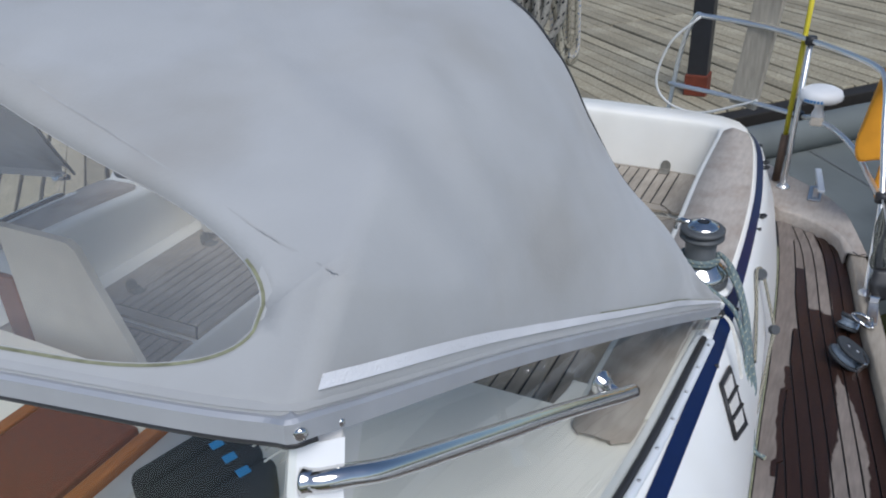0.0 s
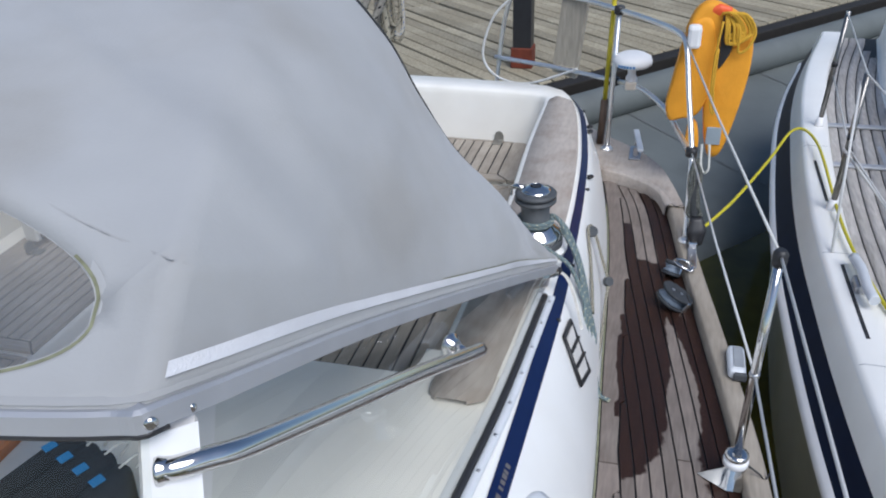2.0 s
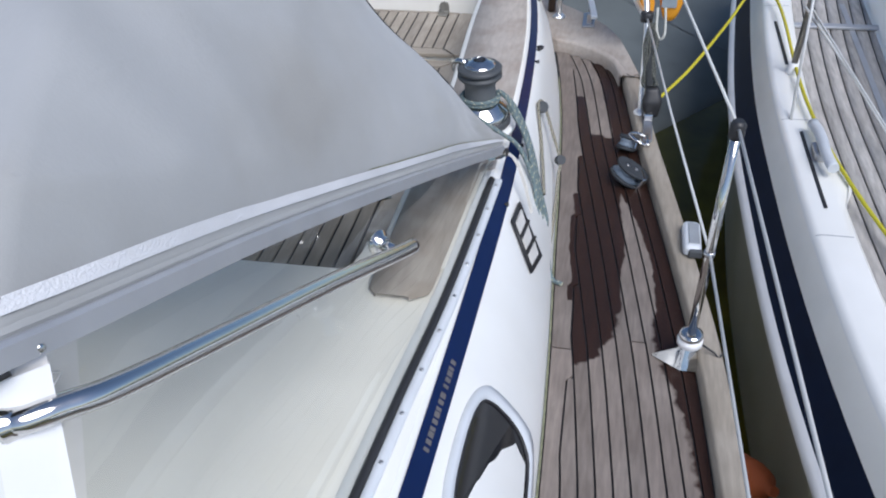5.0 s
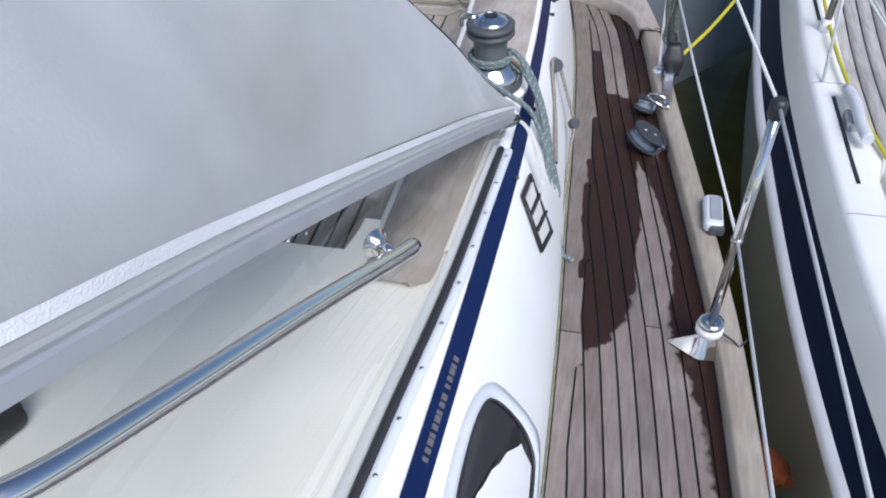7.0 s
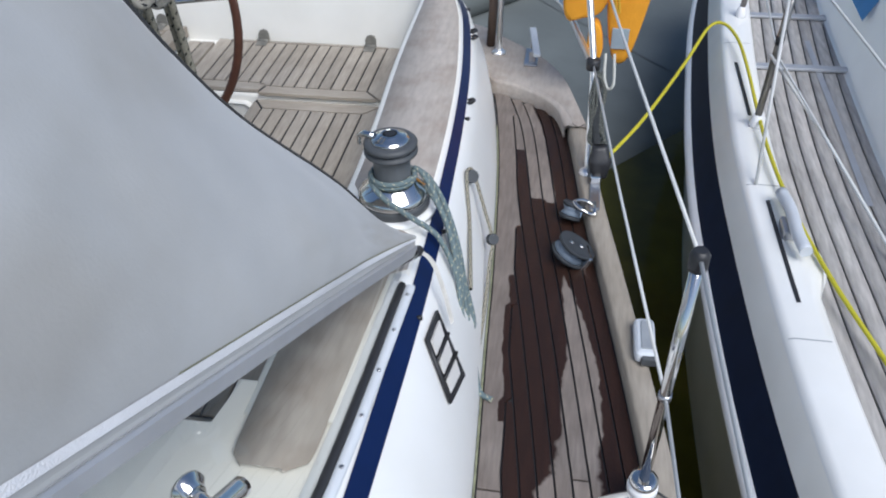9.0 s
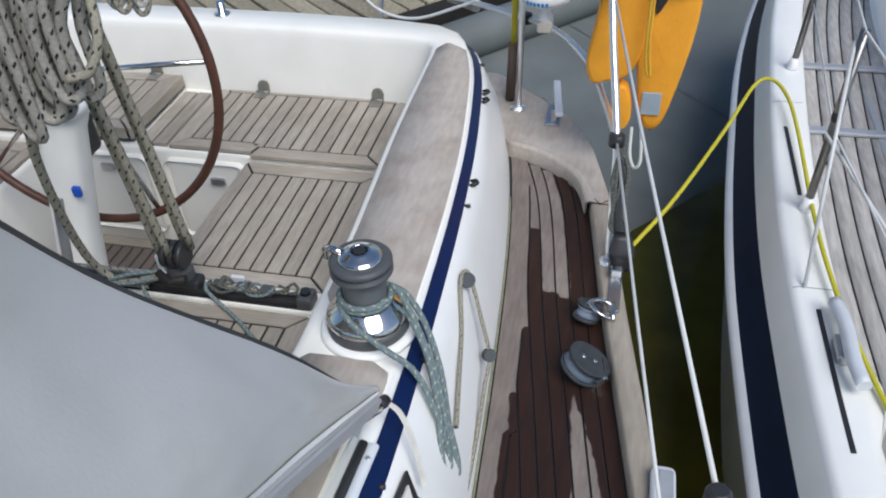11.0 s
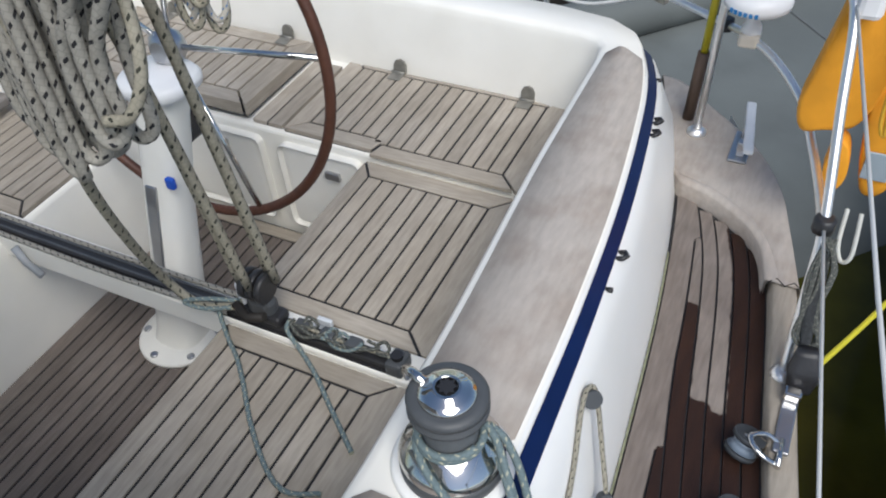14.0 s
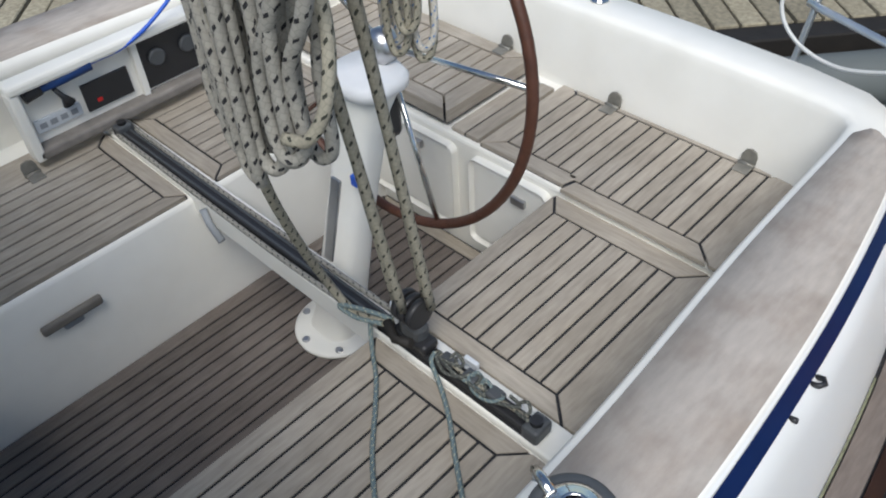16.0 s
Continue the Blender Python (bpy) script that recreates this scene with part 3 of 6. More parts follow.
# ---- teak slats of the seats and the floor ----
def board_bm(poly, z0, z1, gap):
    """A board on a convex outline (counter-clockwise), drawn in by half the joint, with eased upper edges."""
    def inset(P, d):
        out = []
        for i in range(len(P)):
            a, b, c = Vector(P[i - 1]), Vector(P[i]), Vector(P[(i + 1) % len(P)])
            u, v = (b - a).normalized(), (c - b).normalized()
            n1, n2 = Vector((-u.y, u.x)), Vector((-v.y, v.x))
            k = max(0.2, 1 + n1.dot(n2))
            out.append(b + (n1 + n2) * (d / k))
        return out
    poly = [p for i, p in enumerate(poly) if (Vector(p) - Vector(poly[i - 1])).length > 1e-5]
    A = inset(poly, gap / 2)
    B = inset(poly, gap / 2 + 0.0022)
    bm = bmesh.new()
    R = loft(bm, [[(p.x, p.y, z0) for p in A], [(p.x, p.y, z1 - 0.0018) for p in A], [(p.x, p.y, z1) for p in B]], closed=True)
    bm.faces.new(R[0][::-1])
    bm.faces.new(R[-1])
    for f in bm.faces:
        f.smooth = False
    return bm


def slat_panel(name, label, x0, x1, y0, y1, z, front=0.07, back=0.07, left=0.065, right=0.02, pitch=0.054, material=None, thick=0.016, gap=0.0085, group="", notch=None):
    """A panel of fore-and-aft slats in a frame of mitred boards; x0 < x1, y0 < y1. notch: (x, dy), the front of the part before x lies dy further aft."""
    ob = base(name, ((x0 + x1) / 2, (y0 + y1) / 2, z - thick), label, "bench" if "bench" in name else "floor grating", group)
    M = Matrix.Translation((-(x0 + x1) / 2, -(y0 + y1) / 2, -(z - thick)))
    material = material or TEAK

    def piece(nm, poly, m):
        bm = board_bm(poly, z - thick, z, gap)
        bm.transform(M)
        sub(nm, bm, m, ob)
    xa, xb, ya, yb = x0 + left, x1 - right, y0 + front, y1 - back
    nx, nd = notch or (x0, 0.0)
    bm = boxed(x0 + 0.005, x1 - 0.005, y0 + nd + 0.005, y1 - 0.005, z - thick - 0.004, z - thick + 0.010)
    bm.transform(M)
    sub("caulking", bm, CAULK, ob)
    lf, lb, rf, rb = min(left, front), min(left, back), min(right, front), min(right, back)
    if front and not notch:
        piece("margin_board", [(xa - lf, y0), (xb + rf, y0), (xb, ya), (xa, ya)], TEAK_X)
    if front and notch:
        piece("margin_board", [(x0, y0 + nd), (nx, y0 + nd), (nx + 0.02, ya + nd), (xa, ya + nd)], TEAK_X)
        piece("margin_board", [(nx, y0), (xb + rf, y0), (xb, ya), (nx + 0.02, ya)], TEAK_X)
    if back:
        piece("margin_board", [(xa, yb), (xb, yb), (xb + rb, y1), (xa - lb, y1)], TEAK_X)
    if left:
        piece("margin_board", [(x0, y0 + nd), (xa - lf, y0 + nd), (xa, ya + nd), (xa, yb), (xa - lb, y1), (x0, y1)], material)
    if right:
        piece("margin_board", [(xb, ya), (xb + rf, y0), (x1, y0), (x1, y1), (xb + rb, y1), (xb, yb)], material)
    n = max(1, round((xb - xa) / pitch))
    w = (xb - xa) / n
    for i in range(n):
        a = xa + i * w
        yf = ya + (nd if a + w / 2 < nx else 0.0)
        piece("slat", [(a, yf), (a + w, yf), (a + w, yb), (a, yb)], material)
    return ob


GS = "slatted cockpit seats"
for sg in (1, -1):
    def span(a, b):
        return (a, b) if sg == 1 else (2 * XC - b, 2 * XC - a)
    lm = dict(left=0.055, right=0.167) if sg == 1 else dict(left=0.167, right=0.055)
    slat_panel("slatted_bench", "weathered teak slatted bench seat before the traveller", *span(-1.0, -0.345), -0.62, 0.316, SEAT, front=0.06, back=0.062, group=GS, **lm)
    slat_panel("slatted_bench", "weathered teak slatted bench seat behind the traveller", *span(-1.0, -0.345), 0.420, 1.104, SEAT, front=0.066, back=0.074, group=GS, **lm)
slat_panel("slatted_bench", "weathered teak slatted helm seat beside the coaming", -1.345, -0.352, 1.098, 1.598, SEAT + 0.032, front=0.066, back=0.024, left=0.075, right=0.168, notch=(-0.985, 0.024), group=GS)
slat_panel("slatted_bench", "narrow teak centre board of the helm seat", -1.485, -1.352, 1.13, 1.56, SEAT + 0.030, front=0, back=0, left=0, right=0, pitch=0.07, group=GS)
slat_panel("slatted_bench", "raised teak slatted helm seat on its own box", -2.42, -1.495, 1.13, 1.60, SEAT + 0.085, thick=0.05, left=0.06, right=0.085, group=GS)
slat_panel("slatted_bench", "low teak slatted step before the far bench", 2 * XC + 0.36, 2 * XC + 1.0, -0.84, -0.635, SEAT - 0.006, front=0, back=0.03, left=0.02, right=0.04, group=GS)
SOLE_TEAK = mat("dark_floor_teak", (0.160, 0.132, 0.112), 0.7, var=0.2, scale=10, stretch=(9, 1.2, 9), bump=0.05, bscale=60, rnd=0.15, second=(0.215, 0.185, 0.16), amount=0.5, sscale=6)
slat_panel("floor_grating", "dark teak slatted cockpit floor", -1.865, -1.045, -0.755, 1.105, SOLE, front=0.03, back=0.06, left=0.06, right=0.06, pitch=0.05, material=SOLE_TEAK, group="")

# ---- side deck planks ----
FRONT = [(0.02, 1.34), (0.127, 1.285), (0.22, 1.225), (0.30, 1.14), (0.355, 1.035), (0.5, 0.9)]
NP, PITCH = 9, 0.0445
JOINTS = {3: (-0.576,), 1: (-2.2,), 5: (-2.0,), 7: (-1.7,), 2: (-2.6,)}
# outer and inner limits of the wet stretches, as distances from the toe rail
WET_OUT = [(-1.9, 0.0), (-1.1, 0.038), (-0.8, 0.065), (-0.66, 0.10), (-0.5, 0.108), (-0.42, 0.082), (-0.17, 0.066), (-0.03, 0.074), (0.10, 0.089), (0.25, 0.12), (0.55, 0.12), (0.60, 0.088), (0.89, 0.094), (1.28, 0.098), (1.4, 0.10)]
WET_IN = [(-0.80, 0.60), (-0.72, 0.40), (-0.66, 0.29), (-0.55, 0.225), (-0.45, 0.195), (-0.30, 0.178), (-0.2, 0.156), (-0.1, 0.136), (0.0, 0.132), (0.15, 0.118), (0.3, 0.095), (0.57, 0.095), (0.60, 0.1335), (0.62, 0.178), (0.92, 0.178), (0.95, 0.5)]


def deck_margin(y):
    """Outer edge of the broad plank along the foot of the cabin side."""
    return inner(y) + curve_at([(-3.4, 0.045), (-1.1, 0.050), (-0.37, 0.070), (0.46, 0.075), (1.4, 0.075)], y)


def seam_x(k, y):
    return toe(y) - 0.002 + 0.016 * max(0.0, min(1.0, (-0.5 - y) / 0.6)) * min(1, k) - PITCH * k


def wetness(x, y):
    d = toe(y) - x
    return max(0.0, min(1.0, 0.5 + max(curve_at(WET_OUT, y) - d, d - curve_at(WET_IN, y)) / (0.022 if y > -0.45 else 0.06)))


def plank(y0, y1, edges, dry=False):
    """edges(y): the two sides at y."""
    n = max(2, int((y1 - y0) / 0.02))
    bm = bmesh.new()
    lay = bm.verts.layers.float.new("wet")
    rows = []
    for k in range(n + 1):
        y = lerp(y0, y1, k / n)
        xa, xb = edges(y)
        row = []
        for u, dz in ((0, -0.006), (0.02, 0), (0.2, 0), (0.4, 0), (0.6, 0), (0.8, 0), (0.98, 0), (1, -0.006)):
            v = bm.verts.new((lerp(xa, xb, u), y, dz))
            v[lay] = 0.0 if dry and not (u > 0.75 and -0.42 < y < 0.17) else wetness(v.co.x, y)
            row.append(v)
        rows.append(row)
    for a, b in zip(rows, rows[1:]):
        for k in range(7):
            bm.faces.new((a[k], a[k + 1], b[k + 1], b[k]))
    bm.faces.new(rows[0][::-1])
    bm.faces.new(rows[-1])
    bmesh.ops.recalc_face_normals(bm, faces=bm.faces)
    return bm


def deck_end(x):
    """Where a plank at x meets the quarter board."""
    return curve_at(FRONT, x) + 0.02


GAP = 0.0048
for k in range(NP):
    # each plank runs parallel to the toe rail until the margin plank cuts it off
    y = -3.3
    while y < 1.36 and seam_x(k, y) - deck_margin(y) > 0.020 and y < deck_end(seam_x(k, y) - 0.03):
        y += 0.01
    if y < -3.2:
        continue
    ends = [-3.35] + list(JOINTS.get(k, ())) + [y]
    for a, b in zip(ends, ends[1:]):
        if b > a:
            part("deck_plank", plank(a + 0.003, b - 0.003, lambda yy: (max(seam_x(k + 1, yy), deck_margin(yy)) + GAP / 2, seam_x(k, yy) - GAP / 2)), DECK_TEAK, hull)


def margin_outer(y):
    """The margin plank reaches out to the first plank that still runs at y."""
    m = deck_margin(y)
    for k in range(NP, -1, -1):
        if seam_x(k, y) - m > 0.020:
            return max(m, seam_x(k + 1, y))
    return m


for a, b in ((-3.35, -0.637), (-0.637, 1.37)):
    part("deck_plank", plank(a + 0.003, b - 0.003, lambda yy: (inner(yy) + 0.008, margin_outer(yy) - GAP / 2), True), DECK_TEAK, hull)
# plank recess on the inmost seam: green growth along the foot of the cabin side
bm = bmesh.new()
loft(bm, [[(inner(y) - 0.001, y, 0.004), (inner(y) + 0.005, y, 0.002)] for y in YA[:46]], flip=True)
part("seam", bm, GREEN_LINE, hull, "greenish seam along the deck edge")

# ---- windscreen ----
side_top = [(-0.026, -0.30, 0.485), (-0.10, -0.80, 0.735), (-0.19, -1.45, 1.048), (-0.243, -1.90, 1.250)]
front_top = [(-0.30, -1.955, 1.262), (-0.55, -2.005, 1.262), (-0.95, -2.07, 1.265), (XC, -2.10, 1.27)]
basecurve = spline(side_top + front_top, 12)
archcurve = spline([(-0.085, -0.29, 0.48), (-0.14, -0.43, 0.73), (-0.27, -0.57, 0.97), (-0.336, -0.657, 1.15), (-0.402, -0.727, 1.335), (-0.53, -0.777, 1.475), (-0.90, -0.78, 1.56), (XC, -0.76, 1.59)], 12)


def along(poly, s):
    L = [0.0]
    for a, b in zip(poly, poly[1:]):
        L.append(L[-1] + (b - a).length)
    d = s * L[-1]
    for i in range(len(poly) - 1):
        if d <= L[i + 1] + 1e-9:
            return poly[i].lerp(poly[i + 1], (d - L[i]) / max(L[i + 1] - L[i], 1e-9))
    return poly[-1].copy()


def foot_of(p):
    """The point on the coachroof under a point of the windscreen's top."""
    if p.y > -1.93:
        y = -0.33 + (p.y + 0.30) * 1.25
        return Vector((gasket(y), y, topz(y) + 0.006))
    t = min(1.0, (-0.243 - p.x) / 0.6)
    return Vector((p.x + 0.13 * (1 - t), p.y - 0.43, 0.43))


screen = base("windscreen", (XC, -1.5, 0.42), "framed glass windscreen with aluminium top rail", "windscreen")
full = basecurve + [mirror(p) for p in basecurve[-2::-1]]
bm = bmesh.new()
rows = []
for i, p in enumerate(full):
    a, b = full[max(i - 1, 0)], full[min(i + 1, len(full) - 1)]
    d = (b - a)
    d.z = 0
    d.normalize()
    n = Vector((d.y, -d.x, 0))
    n = -n if (p - Vector((XC, -1.0, p.z))).dot(n) < 0 else n
    rows.append([p + n * 0.006 + Vector((0, 0, 0.002)), p + n * 0.012 - Vector((0, 0, 0.001)), p + n * 0.014 - Vector((0, 0, 0.026)), p + n * 0.006 - Vector((0, 0, 0.030)), p - n * 0.008 - Vector((0, 0, 0.030)), p - n * 0.008 + Vector((0, 0, 0.002))])
loft(bm, rows, closed=True)
bmesh.ops.recalc_face_normals(bm, faces=bm.faces)
for fc in bm.faces:
    fc.smooth = False
part("top_rail", bm, ALU, screen, "grey aluminium top rail")
bm = bmesh.new()
loft(bm, [[r[2] + Vector((0, 0, -0.0005)), r[2] + Vector((0, 0, -0.007)), r[4] + Vector((0, 0, -0.007)), r[4] + Vector((0, 0, -0.0005))] for r, p in zip(rows, full) if p.y < -1.93], closed=True)
part("rail_seal", bm, BLACK, screen, "black rubber seal under the rail")
ic = min(range(len(basecurve)), key=lambda k: (basecurve[k] - Vector((-0.243, -1.90, 1.225))).length)
for sgn in (1, -1):
    f = (lambda p: Vector(p)) if sgn == 1 else mirror
    bm = bmesh.new()
    loft(bm, [[f(p - Vector((0, 0, 0.03))), f(foot_of(p).lerp(p, 0.5)), f(foot_of(p))] for p in basecurve[1:ic - 1]])
    o = part("side_pane", bm, GLASS, screen, "slightly dirty side pane")
    o.visible_shadow = False
    bm = bmesh.new()
    loft(bm, [[f(p - Vector((0, 0, 0.03))), f(foot_of(p))] for p in basecurve[ic + 4:]])
    o = part("front_pane", bm, GLASS, screen)
    o.visible_shadow = False
    # corner post
    a, b = Vector((-0.230, -1.898, 1.245)), Vector((-0.270, -1.948, 1.255))
    A, B = Vector((-0.068, -2.33, 0.44)), Vector((-0.125, -2.40, 0.44))
    bm = bmesh.new()
    out = Vector((0.006, -0.006, 0))
    d3 = Vector((0, 0, 0.03))
    loft(bm, [[f(q) for q in (a - d3 + out, b - d3 + out, b - d3 - out, a - d3 - out)], [f(q) for q in (A + out, B + out, B - out, A - out)]], closed=True)
    bmesh.ops.recalc_face_normals(bm, faces=bm.faces)
    for fc in bm.faces:
        fc.smooth = False
    part("corner_post", bm, WHITE, screen, "white corner post")
    # gasket
    bm = bmesh.new()
    tube(bm, [f((gasket(y) + 0.003, y, topz(y) + 0.010)) for y in [-2.35 + 0.1 * i for i in range(21)]], 0.0105, 6)
    part("gasket", bm, BLACK, screen, "black rubber gasket")
    bm = bmesh.new()
    loft(bm, [[f((gasket(y) + 0.012, y, topz(y) + 0.008)), f((gasket(y) + 0.016, y, topz(y) + 0.014)), f((gasket(y) + 0.034, y, topz(y) + 0.013)), f((gasket(y) + 0.036, y, topz(y) + 0.004))] for y in [-2.35 + 0.1 * i for i in range(21)]], flip=sgn < 0)
    part("glazing_bar", bm, PALEPL, screen)
    if sgn == 1:
        for k in range(13):
            y = -1.95 + 0.13 * k
            part("screw", lathe(bmesh.new(), [(0.005, 0), (0.005, 0.002), (0.003, 0.0035)], 10, (gasket(y) + 0.026, y, topz(y) + 0.0135)), STEEL_DULL, screen)
    for q, r in ((0.60, 0.009), (0.58, 0.006), (0.74, 0.009), (0.9, 0.009)):
        p = along(basecurve, q)
        bm = lathe(bmesh.new(), [(r, 0), (r, 0.003), (r * 0.6, 0.006)], 12)
        n = Vector((0.55, -0.83, 0)) if q < 0.65 else Vector((0.15, -0.98, 0))
        bm.transform(Matrix.Translation(p + n * 0.014 - Vector((0, 0, 0.014))) @ n.to_track_quat("Z", "Y").to_matrix().to_4x4())
        if sgn < 0:
            bm.transform(Matrix.Translation((2 * XC, 0, 0)) @ Matrix.Diagonal((-1, 1, 1, 1)))
        part("screw", bm, STEEL, screen)
    # grab rail outside the side pane
    gr = base("grab_rail", (0, 0, 0), "polished steel grab rail along the windscreen", "grab rail", "grab rails")
    pts = [(-0.250, -1.955, 1.183), (-0.232, -1.948, 1.184), (-0.210, -1.925, 1.180), (-0.182, -1.88, 1.163), (-0.148, -1.74, 1.098), (-0.100, -1.50, 0.982), (-0.060, -1.31, 0.885), (-0.048, -1.245, 0.853)]
    part("tube", tube(bmesh.new(), [f(p) for p in spline(pts, 6)], 0.0142, 16), STEEL, gr)
    part("stub", tube(bmesh.new(), [f((-0.062, -1.30, 0.881)), f((-0.098, -1.275, 0.876))], 0.011, 12), STEEL, gr)
    for c, n in (((-0.252, -1.956, 1.183), (0.85, 0.35, 0)), ((-0.104, -1.272, 0.876), (0.85, -0.45, 0.1))):
        k = 0.8 if c[1] < -1.5 else 1.0
        bm = lathe(bmesh.new(), [(0.024 * k, 0), (0.024 * k, 0.004), (0.016, 0.010), (0.014, 0.02)], 20)
        bm.transform(Matrix.Translation(c) @ Vector(n).to_track_quat("Z", "Y").to_matrix().to_4x4())
        if sgn < 0:
            bm.transform(Matrix.Translation((2 * XC, 0, 0)) @ Matrix.Diagonal((-1, 1, 1, 1)))
        part("flange", bm, STEEL, gr)


# ---- dodger ----
def bell(x, c, w):
    return math.exp(-((x - c) / w) ** 2)


BOW = [(0.44, 0.0), (0.54, 0.082), (0.62, 0.16), (0.68, 0.225), (0.76, 0.30), (0.85, 0.365), (1.0, 0.41)]    # the front bow under the canvas


def dodger_point(s, v, lift=0.0):
    """s from one foot (0) over the centre (1) to the other (2); v from the windscreen (0) to the aft rim (1)."""
    flip = s > 1
    q = 2 - s if flip else s
    a, b = along(basecurve, q), along(archcurve, q)
    c = (a + b) / 2 + Vector((0.05 * (1 - q) + 0.10 * bell(q, 0.33, 0.2), -0.10 * q, 0.05 + 0.22 * q * q))
    p = a * (1 - v) ** 2 + c * 2 * v * (1 - v) + b * v * v
    # slack folds: from the front corner up to the bow, and a dent along the seam
    w = math.sin(math.pi * v)
    fold = 0.010 * bell(q - 0.445 - 0.5 * v, 0, 0.014) + 0.008 * bell(q - 0.40 - 0.35 * v, 0, 0.012) - 0.012 * bell(q - 0.42 - 0.42 * v, 0, 0.022) + 0.020 * bell(q - 0.16 - 0.10 * v, 0, 0.035) - 0.014 * bell(q - 0.08 - 0.06 * v, 0, 0.035)
    # the hard crease along the front bow
    vc = curve_at(BOW, q)
    crease = 0.0
    if q > 0.40:
        crease = 0.050 * max(0.0, 1 - abs(v - vc) / (0.15 if v < vc else 0.30)) * min(1.0, (q - 0.40) / 0.12) * min(1.0, v * 8)
    fold += 0.004 * (noise.noise(Vector((q * 9, v * 4, 3.1)))) + 0.004 * noise.noise(Vector((q * 30, v * 9, 7.7)))
    fold += 0.005 * noise.noise(Vector((q * 24 - v * 5, v * 1.6, 1.3)))
    p += Vector((0.75 * (1 - q) + 0.1, -0.5 * q, 0.55 + 0.3 * q)) * (fold * w + crease + lift)
    return mirror(p) if flip else p


def at_height(q, d):
    """The v at which the canvas at q is d metres above its lower edge."""
    a, b = along(basecurve, q), along(archcurve, q)
    c = (a + b) / 2 + Vector((0.05 * (1 - q) + 0.10 * bell(q, 0.33, 0.2), -0.10 * q, 0.05 + 0.22 * q * q))
    return d / (2 * (c - a).length)


WX0, WROUND = 0.630, 0.080


def window_span(q):
    """Lower and upper v of the clear window at q, or None beside it."""
    if q <= WX0:
        return None
    lo, up = at_height(q, 0.030), min(0.36, 0.185 + 0.75 * (q - 0.66))
    x = min(1.0, (q - WX0) / WROUND)
    mid, h = (lo + up) / 2, (up - lo) / 2 * (1 - (1 - x) ** 2.4) ** (1 / 2.4)
    return mid - h, mid + h


NS, NV = 220, 56
bm = bmesh.new()
grid, JA, JB = [], 5, 26


def lanes(q):
    """v of the rows at q, so that two rows follow the window's edge."""
    sp = window_span(q)
    if sp is None:
        e = window_span(WX0 + 1e-6)
        mid = (e[0] + e[1]) / 2
        h = min(1.0, (WX0 - q) / 0.12)
        sp = (lerp(mid, 0.09, h), lerp(mid, 0.46, h))
    return [lerp(0, sp[0], j / JA) if j <= JA else lerp(sp[0], sp[1], (j - JA) / (JB - JA)) if j <= JB else lerp(sp[1], 1, (j - JB) / (NV - JB)) for j in range(NV + 1)]


for i in range(NS + 1):
    s = 2 * i / NS
    grid.append(lanes(min(s, 2 - s)))
V = [[bm.verts.new(dodger_point(2 * i / NS, grid[i][j])) for i in range(NS + 1)] for j in range(NV + 1)]
wm = bmesh.new()
W = {}
for j in range(NV):
    for i in range(NS):
        s = 2 * (i + 0.5) / NS
        clear = min(s, 2 - s) > WX0 and JA <= j < JB
        if clear:
            q = []
            for jj, ii in ((j, i), (j, i + 1), (j + 1, i + 1), (j + 1, i)):
                if (jj, ii) not in W:
                    W[jj, ii] = wm.verts.new(V[jj][ii].co)
                q.append(W[jj, ii])
            wm.faces.new(q).smooth = True
        else:
            bm.faces.new((V[j][i], V[j][i + 1], V[j + 1][i + 1], V[j + 1][i])).smooth = True
loose = [v for v in bm.verts if not v.link_faces]
bmesh.ops.delete(bm, geom=loose, context="VERTS")
# round the cut edge of the opening
dodger = base("dodger", (XC, -1.2, 0.48), "pale grey canvas cockpit dodger with clear front window", "dodger")
cv = part("canvas", bm, CANVAS, dodger, smooth=True)
so = cv.modifiers.new("thick", "SOLIDIFY")
so.thickness, so.offset = 0.003, -1
wp = part("window", wm, VINYL, dodger, "scuffed clear vinyl window", smooth=True)


def dodger_strip(name, rows, material, label=""):
    bm = bmesh.new()
    loft(bm, rows, flip=False)
    bmesh.ops.recalc_face_normals(bm, faces=bm.faces)
    return part(name, bm, material, dodger, label, smooth=True)


